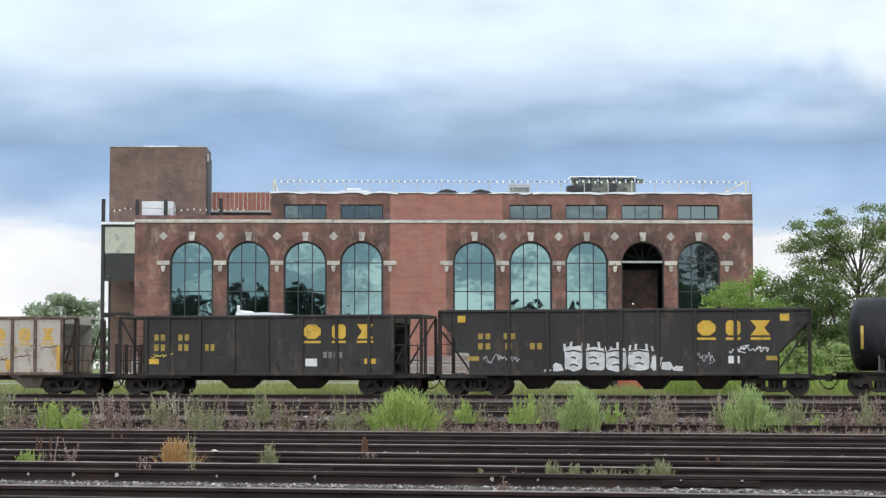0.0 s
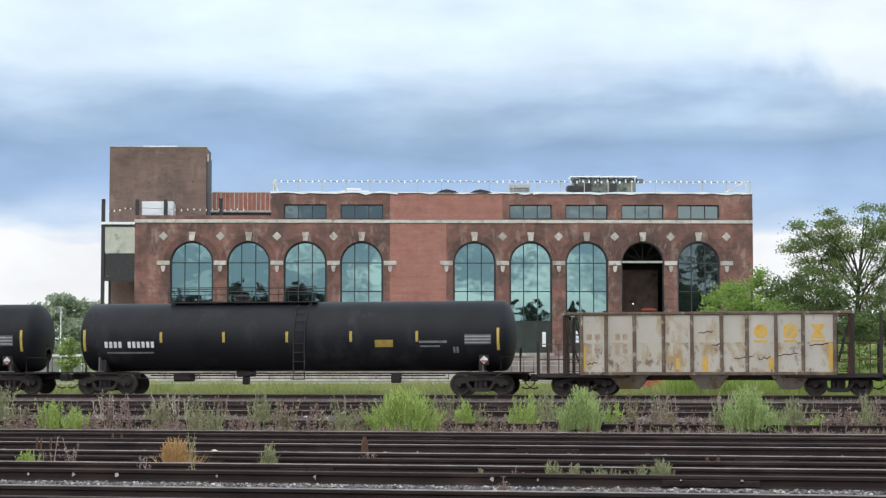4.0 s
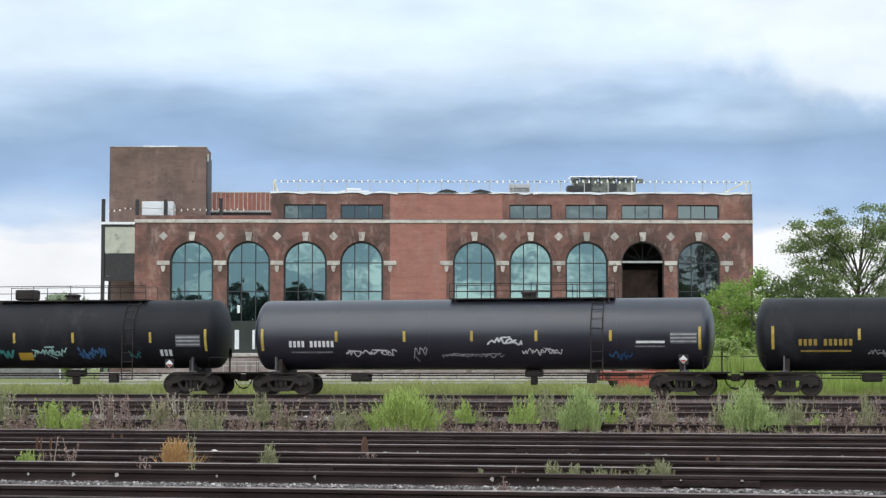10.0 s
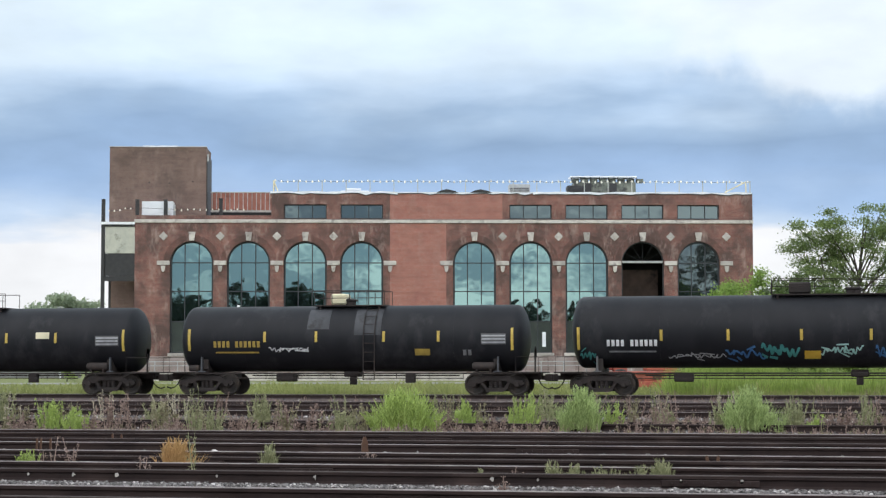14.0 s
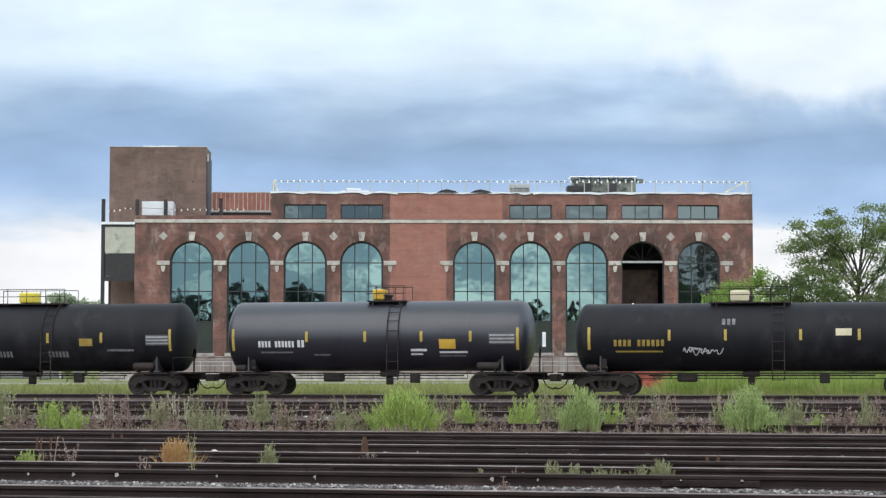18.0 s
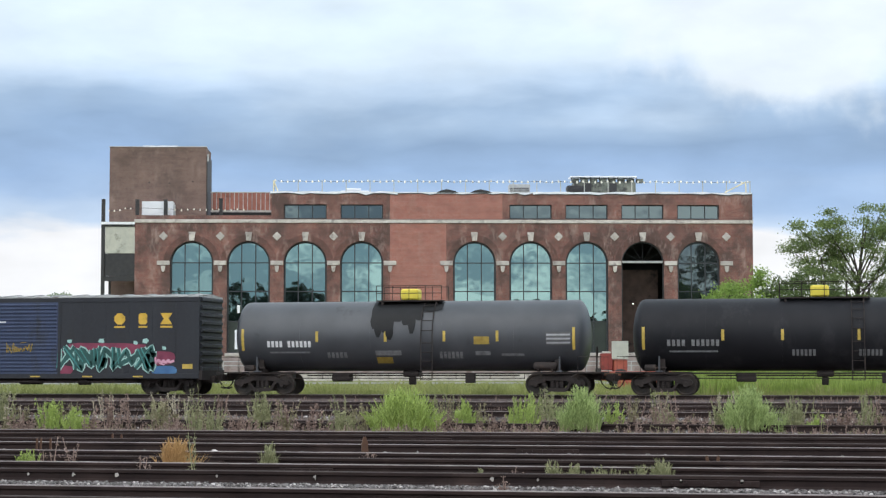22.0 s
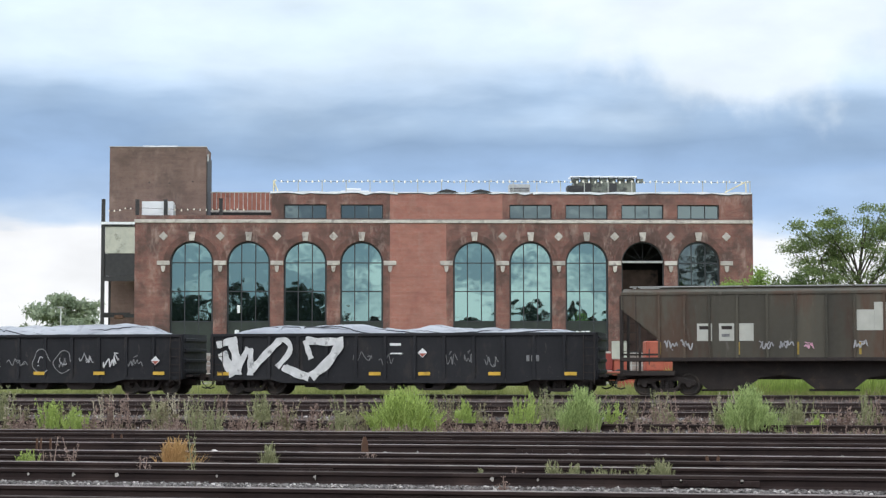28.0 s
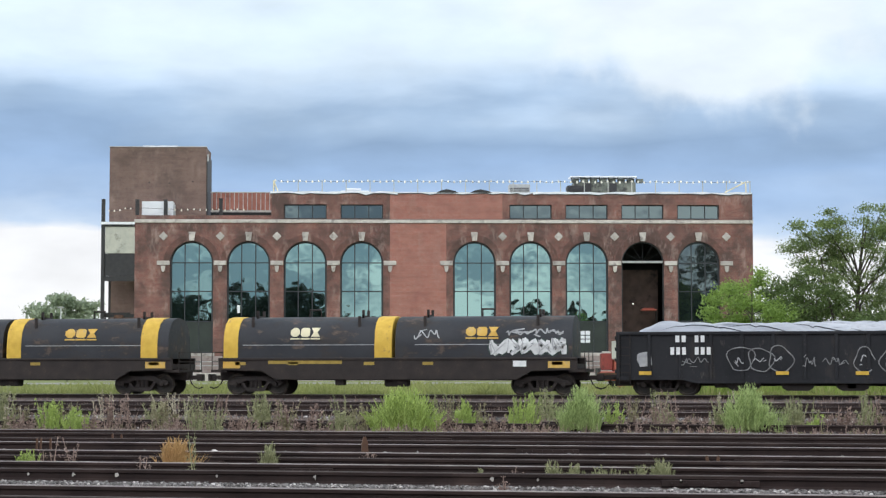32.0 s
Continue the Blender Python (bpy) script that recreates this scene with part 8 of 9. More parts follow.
    for i, (a, b) in enumerate(((-6.84, -6.25), (-6.2, -5.6), (-3.05, -2.45), (-2.3, -1.65), (0.62, 1.23))):
        part("graffiti", scrawl(flat_side(-W - 0.115), a, b, 2.0, 2.5, 0.06, 120 + i, 3), M_SPRAY_GREY, car, "small white sprayed tag")
    part("graffiti", scrawl(flat_side(-W - 0.115), -1.3, -0.85, 2.0, 2.4, 0.05, 131, 3), M_SPRAY_PINK, car)
    return car


def gondola(label, q, half, trucks, seed, tarp_span, heap=0.17):
    car = car_base(label, q, "gondola car")
    W, low, top = 1.5, 0.86, 2.78
    posts = [-half + 0.06 + (2 * half - 0.12) * k / 13 for k in range(14)]
    for s in (-1, 1):
        for a, b in zip(posts, posts[1:]):
            part("side_panel", boxes((a + 0.07, b - 0.07, s * W - 0.02, s * W + 0.02, low + 0.1, top - 0.08)), M_GONDOLA, car)
        for x in posts:
            part("side_post", boxes((x - 0.07, x + 0.07, s * W - (0.09 if s < 0 else 0.02), s * W + (0.02 if s < 0 else 0.09), low, top - 0.05, 0.015)), M_GONDOLA, car)
        part("top_chord", boxes((-half, half, s * W - 0.1, s * W + 0.1, top - 0.14, top, 0.025)), M_GONDOLA, car)
        sill = [(-half, low + 0.12), (-half, low - 0.02), (-half + 2.6, low - 0.02), (-half + 3.2, low - 0.16), (half - 3.2, low - 0.16), (half - 2.6, low - 0.02), (half, low - 0.02), (half, low + 0.12)]
        part("side_sill", prism(bmesh.new(), sill, "y", s * W - 0.07, s * W + 0.07), M_GONDOLA, car)
        a = s * half
        part("end_sheet", boxes((a - 0.05, a + 0.05, -W, W, low, top)), M_GONDOLA, car)
        for k in range(4):
            part("end_rib", boxes((a - 0.12 if s < 0 else a, a if s < 0 else a + 0.12, -W + 0.1, W - 0.1, low + 0.25 + 0.45 * k, low + 0.4 + 0.45 * k, 0.02)), M_GONDOLA, car)
        part("end_ladder", ladder_bm(0.42, low - 0.2, top - 0.1, 0.34), M_UNDER, car, at=(s * (half - 0.3), -W - 0.1, 0))
        part("end_platform", boxes((min(a, a + s * 0.35), max(a, a + s * 0.35), -1.2, 1.2, 0.95, 1.05)), M_UNDER, car)
    part("floor", boxes((-half, half, -W, W, low, low + 0.06)), M_UNDER, car)
    underframe(car, half + 0.2, low - 0.28, low + 0.01)
    for row in ((-1.4, -0.4, -1.2, -0.5, 0.4, low - 0.05, 0.06), (1.0, 1.4, -1.3, -0.9, 0.45, low - 0.05, 0.04), (-4.2, -3.2, -1.2, -0.6, 0.52, low - 0.05, 0.04)):
        part("brake_gear", boxes(row), M_UNDER, car)
    for x in (-3.05, -0.9, 1.25, 3.4):
        pod = [(x - 0.68, low - 0.165), (x + 0.68, low - 0.165), (x + 0.6, 0.5), (x + 0.42, 0.4), (x - 0.42, 0.4), (x - 0.6, 0.5)]
        part("floor_pocket", prism(bmesh.new(), pod, "y", -1.3, 1.3), M_UNDER, car, "dark pocket below the side sill")
    for x in trucks:
        truck(car, x)
    ends(car, half + 0.45)
    tarp(q, seed, tarp_span, heap)
    return car, flat_side(-W - 0.024)




def tarp(q, seed, span, heap):
    """The loose pale cover over the load: a wrinkled sheet with humps, in one rigid piece."""
    rng = random.Random(seed)
    humps = [(span[0] + (span[1] - span[0]) * (k + 0.5) / 6 + rng.uniform(-0.8, 0.8), rng.uniform(0.02, 0.22), rng.uniform(0.8, 1.8)) for k in range(6)]
    nx, ny = 190, 20
    verts, faces = [], []
    for j in range(ny + 1):
        v = -1 + 2 * j / ny
        for i in range(nx + 1):
            u = span[0] + (span[1] - span[0]) * i / nx
            edge = min(1.0, (u - span[0]) / 0.9, (span[1] - u) / 0.9)
            z = 2.74 + max(0.0, edge) ** 0.6 * (heap + sum(h * math.exp(-((u - c) / w) ** 2) for c, h, w in humps)) * (1 - abs(v) ** 3)
            fold = abs(noise.noise(Vector((u * 0.7 + v * 0.9, v * 1.3 - u * 0.25, seed))))
            crease = abs(noise.noise(Vector((u * 0.45 + v * 1.6, v * 0.5 - u * 0.5, seed + 3))))
            z += (0.14 * (fold - 0.2) - 0.2 * max(0.0, 1 - crease * 13)) * (1 - v * v) + 0.012 * noise.noise(Vector((u * 3.0, v * 3, seed + 7)))
            verts.append((u, v * 1.38, max(z, 2.72)))
    for j in range(ny):
        for i in range(nx):
            a = j * (nx + 1) + i
            faces.append((a, a + 1, a + nx + 2, a + nx + 1))
    b = len(verts)
    verts.extend((p[0], p[1], min(p[2], 2.5) - 0.12) for p in verts[:])
    faces.extend(tuple(b + i for i in reversed(f)) for f in faces[:])
    rim = [i for i in range(nx + 1)] + [j * (nx + 1) + nx for j in range(1, ny + 1)] + [ny * (nx + 1) + i for i in range(nx - 1, -1, -1)] + [j * (nx + 1) for j in range(ny - 1, 0, -1)]
    for i, j in zip(rim, rim[1:] + rim[:1]):
        faces.append((i, b + i, b + j, j))
    # wavy strips whose dark colour stands for shadow along the folds
    lines = []
    for k in range(5):
        a = span[0] + (span[1] - span[0]) * (0.04 + 0.17 * k + rng.uniform(0, 0.06))
        b, row, strip, quads = min(span[1] - 0.6, a + rng.uniform(2.0, 4.5)), rng.choice((1, 2, 3, 4)), [], []
        for i in range(nx + 1):
            u = span[0] + (span[1] - span[0]) * i / nx
            if a < u < b:
                at = min(ny / 2, max(0.0, row + 2.2 * math.sin(1.1 * (u - a) + k)))
                j, f = int(at), at - int(at)
                p = Vector(verts[j * (nx + 1) + i]).lerp(Vector(verts[(j + 1) * (nx + 1) + i]), f)
                tall = 0.045 * math.sin(math.pi * (u - a) / (b - a)) + 0.004
                strip.extend(((p[0], p[1] - 0.035, p[2] + 0.004), (p[0], p[1] - 0.045, p[2] + 0.004 + tall)))
        quads = [(2 * i, 2 * i + 2, 2 * i + 3, 2 * i + 1) for i in range(len(strip) // 2 - 1)]
        if quads:
            lines.append((strip, quads))
    ob = raw("load_tarpaulin", verts, faces, M_TARP)
    for strip, quads in lines:
        raw("fold", strip, quads, M_TARP_SHADE, ob, "dark strip painted as shadow along a fold")
    ob.matrix_basis = pose(q, TRACK_Y, 0)
    tagged(ob, "wrinkled pale grey tarpaulin over a humped gondola load", "tarpaulin", "tarpaulins on the gondolas")
    TRAIN.append((ob, q))


def coil_car(label, q, half, covers, seed):
    car = car_base(label, q, "coil car")
    W = 1.45
    for s in (-1, 1):
        sill = [(-half, 1.7), (-half, 1.25), (-half + 1.9, 1.2), (-half + 2.5, 0.85), (half - 2.5, 0.85), (half - 1.9, 1.2), (half, 1.25), (half, 1.7)]
        part("side_sill", prism(bmesh.new(), sill, "y", s * W - 0.06, s * W + 0.06), M_UNDER, car, "deep black side sill")
        part("sill_flange", boxes((-half, half, s * W - 0.1, s * W + 0.1, 1.66, 1.76, 0.015)), M_UNDER, car)
        part("end_platform", boxes((s * half - 0.35, s * half + 0.35, -W, W, 1.15, 1.26)), M_UNDER, car)
        part("end_railing", railing_bm([(s * (half + 0.3), -W), (s * (half + 0.3), W)], [(s * (half + 0.3), y) for y in (-W, 0, W)], 1.2, 2.0, 0.02), M_UNDER, car)
        truck(car, s * 6.15)
        part("cross_beam", boxes((s * 3 - 0.2, s * 3 + 0.2, -W, W, 0.9, 1.6)), M_UNDER, car)
    part("trough_floor", boxes((-half, half, -W + 0.06, W - 0.06, 1.3, 1.5)), M_UNDER, car)
    underframe(car, half + 0.3, 0.8, 1.3)
    for row in ((-0.5, 0.5, -1.2, -0.6, 0.55, 0.9, 0.05), (-2.6, -2.2, -1.3, -0.9, 0.6, 0.9, 0.04)):
        part("brake_gear", boxes(row), M_UNDER, car)
    ends(car, half + 0.4)
    prof = [(-1.4, 1.74), (1.4, 1.74), (1.4, 2.35), (1.3, 2.85), (1.05, 3.2), (0.65, 3.42), (0.0, 3.5), (-0.65, 3.42), (-1.05, 3.2), (-1.3, 2.85), (-1.4, 2.35)]
    def on_cover(u, z):
        y = -1.4
        for (ya, za), (yb, zb) in zip(prof[7:], prof[8:]):
            if zb <= z <= za:
                y = yb + (ya - yb) * (z - zb) / (za - zb)
        return Vector((u, y - 0.006 if z > 1.74 else -W - 0.065, z))
    for i, (a, b, bands, logo) in enumerate(covers):
        bm = bmesh.new()
        prism(bm, prof, "x", a + 0.06, b - 0.06)
        hood = part("coil_hood", bm, M_COIL, car, "rounded grey steel hood", smooth=True)
        for x0, x1 in bands:
            bm = bmesh.new()
            big = [(y * 1.012, 1.74 + (z - 1.74) * 1.012) for y, z in prof]
            prism(bm, big, "x", x0, x1)
            part("hood_band", bm, M_YELLOW, hood, "yellow painted hood end", smooth=True)
        for x in (a + (b - a) * 0.17, a + (b - a) * 0.8):
            bm = boxes((x - 0.05, x + 0.05, -0.5, -0.4, 3.2, 3.78), (x - 0.05, x + 0.05, 0.4, 0.5, 3.2, 3.78), (x - 0.03, x + 0.03, -0.5, 0.5, 3.44, 3.56), (x - 0.06, x + 0.06, -1.16, -1.08, 2.9, 3.5))
            part("lifting_lug", bm, M_UNDER, hood)
        lift = bmesh.new()
        m = a + (b - a) * 0.5
        tube(lift, [(m - 0.25, 0, 3.45), (m - 0.25, 0, 3.8), (m + 0.25, 0, 3.8), (m + 0.25, 0, 3.45)], 0.05, 6)
        part("lifting_bail", lift, M_UNDER, hood)
        u0, u1 = logo
        w = (u1 - u0) / 3
        emblem(hood, lambda u, z: on_cover(u, z) + Vector((0, -0.03, 0)), [(u0 + w * k + 0.02, u0 + w * (k + 1) - 0.03) for k in range(3)], 2.64, 3.02, M_CREAM if i == 0 else M_OCHRE)
        part("stencil_bar", patch(bmesh.new(), on_cover, a + (b - a) * 0.12, a + (b - a) * 0.9, 2.28, 2.31, 1), M_SPRAY_GREY, hood)
    side = flat_side(-W - 0.062)
    for u in (-6.9, -4.6, -1.3, 1.2, 6.6):
        part("reflector_strip", patch(bmesh.new(), side, u, u + 0.45, 1.45, 1.58), M_DIM_YELLOW if u < 6 else M_REFLECT, car)
    for u0, u1 in ((-7.45, -6.7), (6.45, 7.35)):
        part("reflector_strip", patch(bmesh.new(), side, u0, u1, 1.32, 1.6), M_OCHRE, car, "worn yellow end marking")
    return car, on_cover, side


# ---- the cars in their order, from the first to the last ----
tank_car("black tank car with yellow reflective strips leading the train", 11.1, 9.5, (-9.0, -5.6, -2.8, 0.0, 2.8, 5.6, 9.0), M_TANK_BLACK, (-8.1, -5.9), (-3.0, 3.0))

b_car, b_side = hopper_car("black open-top hopper with sloped ends and a white graffiti panel", -7.45, 7.51, 3.72, 1.12, (-6.09, 6.13), M_HOPPER_BLACK,
                           [-4.6, -3.0, -1.5, 0.0, 1.5, 3.0, 4.6], (-7.51, 7.51), (-3.6, -1.2, 1.2, 3.6), sloped=1.25)
emblem(b_car, b_side, ((3.07, 3.81), (4.22, 4.8), (5.2, 5.98)), 2.62, 3.22)
for u0, u1 in ((-6.75, -6.42), (6.36, 6.72)):
    part("reflector_strip", patch(bmesh.new(), b_side, u0, u1, 3.2, 3.48), M_YELLOW, b_car, "yellow painted square")
for u0, u1, z0, z1, n in ((-5.92, -5.3, 2.5, 2.74, 2), (-4.85, -4.26, 2.5, 2.74, 2), (-5.92, -5.3, 2.08, 2.34, 2), (-4.8, -4.4, 2.08, 2.34, 1), (-3.75, -3.16, 2.08, 2.34, 2)):
    stencil(b_car, b_side, u0, u1, z0, z1, n, M_DIM_YELLOW)
bm, gaps = bmesh.new(), bmesh.new()
for i, (a, b) in enumerate(((-2.35, -1.5), (-1.55, -0.6), (-0.64, 0.28), (0.26, 1.2))):
    rounded(bm, b_side, a, b, 1.16, 2.28 - 0.05 * i, 16, 0.16, 40 + i)
    stroke(gaps, flat_side(-1.541), [(b - 0.06, 1.2), (b - 0.02, 1.6), (b - 0.08, 2.2)], 0.05)
    for z, p, q in ((1.42 + 0.06 * (i % 2), 0.3, 0.7), (1.72, 0.35 - 0.1 * (i % 3), 0.6), (1.98, 0.1, 0.9)):
        stroke(gaps, flat_side(-1.541), [(a + (b - a) * p, z), (a + (b - a) * (p + q) / 2, z + 0.05), (a + (b - a) * q, z - 0.02)], 0.06)
for k in range(16):
    x = -2.3 + 0.24 * k
    stroke(bm, b_side, [(x, 2.0), (x + 0.05 * math.sin(7 * k), 2.3 + 0.13 * math.sin(2.3 * k) - 0.03 * k / 4)], 0.09)
for a, b, z1 in ((1.12, 1.75, 1.9), (1.55, 2.1, 1.6), (2.0, 2.58, 1.42), (-2.85, -2.28, 1.55), (-3.2, -2.8, 1.3)):
    rounded(bm, b_side, a, b, 1.16, z1, 11, 0.45, 45 + int(10 * b))
part("graffiti", bm, M_SPRAY_WHITE, b_car, "white filled graffiti blocks")
part("graffiti", gaps, M_HOPPER_BLACK, b_car, "dark gaps in the white blocks")
part("graffiti", scrawl(b_side, 2.95, 3.81, 1.4, 2.1, 0.04, 48, 4), M_SPRAY_GREY, b_car)
part("graffiti", scrawl(b_side, 4.3, 6.0, 1.85, 2.25, 0.05, 49, 6), M_SPRAY_WHITE, b_car)
part("graffiti", scrawl(b_side, -5.7, -4.1, 1.5, 1.9, 0.05, 50, 6), M_SPRAY_GREY, b_car)
part("warning_panel", patch(bmesh.new(), b_side, 4.31, 4.75, 1.5, 1.8), M_WHITE, b_car)
for u in (-6.1, 6.0):
    part("reflector_strip", patch(bmesh.new(), b_side, u - 0.2, u + 0.25, 1.62, 1.8), M_DIM_YELLOW, b_car)

c_car, c_side = hopper_car("black open-top hopper with end platforms and yellow lettering shapes", -22.36, 5.46, 3.56, 1.12, (-5.3, 5.1), M_HOPPER_BLACK,
                           [-5.4, -4.4, -3.0, -1.5, 0.0, 1.5, 3.0, 4.4, 5.4], (-6.87, 6.78), (-1.6, 1.4), reach=6.62)
emblem(c_car, c_side, ((1.55, 2.31), (2.8, 3.39), (3.88, 4.58)), 2.55, 3.15)
for u0, u1, z0, z1, n in ((-5.07, -4.5, 2.5, 2.76, 2), (-4.0, -3.42, 2.5, 2.76, 2), (-5.07, -4.5, 2.06, 2.34, 2), (-4.0, -3.45, 2.06, 2.34, 2), (-2.8, -2.3, 2.06, 2.34, 2)):
    stencil(c_car, c_side, u0, u1, z0, z1, n, M_DIM_YELLOW)
for u0, u1 in ((-5.28, -4.84), (4.2, 4.68)):
    part("reflector_strip", patch(bmesh.new(), c_side, u0, u1, 1.5, 1.72), M_YELLOW, c_car, "yellow reflective strip")
part("warning_panel", patch(bmesh.new(), c_side, 1.65, 2.15, 1.4, 1.72), M_WHITE, c_car)
stencil(c_car, c_side, 2.4, 3.3, 1.75, 2.0, 4, M_FADED)
for i, u in enumerate((-4.8, -3.7, -2.2, -0.75, 0.75, 2.2, 3.7, 4.85)):
    part("scuffed_patch", rounded(bmesh.new(), flat_side(-1.533), u - 0.5 + 0.06 * (i % 3), u + 0.45, 1.2, 1.68 + 0.09 * (i % 3), 14, 0.2, 200 + i), M_SCUFF, c_car, "scuffed grey lower panel")
for i, u in enumerate((-5.3, -3.8, 3.8, 5.3)):
    part("scuffed_patch", rounded(bmesh.new(), flat_side(-1.533), u - 0.6, u + 0.5, 1.2, 1.6 + 0.07 * i, 14, 0.25, 220 + i), M_SCUFF, b_car, "scuffed grey lower panel")
part("load_cover", prism(bmesh.new(), [(-1.7, 3.4), (0.45, 3.4), (0.4, 3.66), (-0.3, 3.7), (-1.2, 3.68), (-1.45, 3.8), (-1.6, 3.76)], "y", -0.9, 0.9), M_MEMBRANE, c_car, "white sheet over the load")
part("graffiti", scrawl(c_side, -5.2, -4.2, 1.7, 1.95, 0.05, 51, 3), M_SPRAY_YELLOW, c_car)

d_car, d_side = hopper_car("dirty white open-top hopper streaked with rust", -36.66, 5.13, 3.58, 1.14, (-5.05, 5.17), M_HOPPER_WHITE,
                           [-5.05, -4.04, -2.89, -1.72, -0.58, 0.6, 1.61, 2.75, 3.81, 5.05], (-6.88, 6.84), (-3.2, 0.05, 3.3), rail_paint=M_RUST, post_paint=M_HOPPER_RIB, low_paint=M_HOPPER_STAINED, reach=5.75)
emblem(d_car, flat_side(-1.53), ((1.89, 2.42), (3.05, 3.58), (4.1, 4.68)), 2.5, 3.05, M_OCHRE)
for u0, u1, z0, z1, n in ((-4.88, -4.2, 2.45, 2.7, 2), (-3.7, -3.1, 2.45, 2.7, 2), (-4.88, -4.2, 1.9, 2.3, 2), (-3.7, -3.1, 1.9, 2.3, 2)):
    stencil(d_car, flat_side(-1.53), u0, u1, z0, z1, n, M_RUST_FADED)
for i, (u, z, w, h) in enumerate(((-0.02, 2.75, 0.3, 0.03), (1.45, 1.72, 0.35, 0.03), (2.3, 1.7, 0.25, 0.04), (3.2, 1.85, 0.4, 0.025), (4.5, 2.25, 0.45, 0.02), (-4.6, 1.5, 0.2, 0.03), (0.45, 2.25, 0.25, 0.03))):
    pts = [(u - w + 2 * w * k / 7, z + h * math.sin(k * 1.9 + i) + 0.08 * (k / 7 - 0.5)) for k in range(8)]
    part("rust_scar", ribbon(bmesh.new(), flat_side(-1.531), pts, 0.045), M_RUST, d_car, "thin rusted dent")
for u, z0, z1, w in ((-0.05, 1.2, 1.75, 0.12), (-1.15, 1.25, 1.7, 0.07), (2.55, 1.25, 1.72, 0.1)):
    part("yellow_streak", patch(bmesh.new(), flat_side(-1.532), u - w, u + w, z0, z1), M_OCHRE, d_car)
part("reflector_strip", patch(bmesh.new(), flat_side(-1.534), -4.97, -4.88, 1.25, 2.2), M_OCHRE, d_car)
part("reflector_strip", patch(bmesh.new(), flat_side(-1.534), 4.8, 4.96, 1.25, 2.3), M_OCHRE, d_car)

tank_car("long black tank car with white stencilled marks", -54.22, 9.55, (-9.05, -5.57, -2.77, 0.02, 2.8, 5.63, 9.05), M_TANK_BLACK, (-8.15, -5.84), (-5.5, 1.08),
         (("panel", (3.83, 4.61, 2.2, 2.5, M_DIM_YELLOW)), ("label", (7.64, 8.76, 2.3, 2.72)), ("text", (5.72, 6.9, 2.36, 2.46, 7, M_FADED)), ("text", (5.75, 6.6, 2.2, 2.26, 6, M_FADED)),
          ("text", (7.14, 7.42, 1.95, 2.2, 2, M_FADED)), ("placard", (8.46, 1.66, 0.17))))
tank_car("long black tank car with yellow marks and white graffiti", -75.04, 9.47, (-8.75, -5.38, -2.58, -0.03, 2.62, 5.2, 8.84), M_TANK_BLACK, (-7.76, -5.6), (-1.19, 4.9),
         (("panel", (2.89, 3.62, 2.33, 2.72, M_BRIGHT_YELLOW)), ("label", (7.39, 8.46, 2.3, 2.76)), ("text", (6.74, 7.17, 1.8, 2.02, 2, M_WHITE)), ("placard", (8.19, 1.66, 0.17)),
          ("spray", (1.1, 3.46, 1.62, 2.3, 0.055, 11, 8, M_SPRAY_WHITE)), ("spray", (-5.05, -3.86, 1.75, 2.1, 0.04, 12, 6, M_SPRAY_GREY)), ("text", (4.9, 6.2, 2.42, 2.56, 7, M_DIM_YELLOW))),
         mark_paint=M_DIM_YELLOW, dome=(-0.33, 0.4, M_UNDER))
tank_car("long satin black tank car with several white graffiti tags", -95.89, 9.73, (-9.15, -5.92, -3.0, -0.15, 2.54, 5.6, 9.2), M_TANK_SATIN, (-8.0, -6.0), (-1.21, 5.7),
         (("label", (8.0, 9.1, 2.3, 2.78)), ("text", (6.63, 7.8, 2.32, 2.42, 7, M_WHITE)), ("text", (6.6, 7.8, 2.16, 2.22, 8, M_FADED)), ("placard", (8.54, 1.66, 0.17)),
          ("spray", (-5.56, -3.28, 1.75, 2.15, 0.06, 21, 7, M_SPRAY_WHITE)), ("spray", (-2.65, -2.0, 1.7, 2.3, 0.05, 22, 3, M_SPRAY_GREY)), ("spray", (-1.52, 1.21, 1.72, 1.95, 0.045, 23, 10, M_SPRAY_GREY)),
          ("spray", (0.47, 2.07, 2.2, 2.62, 0.09, 24, 5, M_SPRAY_WHITE)), ("spray", (1.83, 3.74, 1.7, 2.25, 0.055, 25, 6, M_SPRAY_WHITE)), ("spray", (5.53, 6.56, 1.6, 2.0, 0.06, 26, 4, M_SPRAY_BLUE))),
         ladder=5.05, top=4.21)
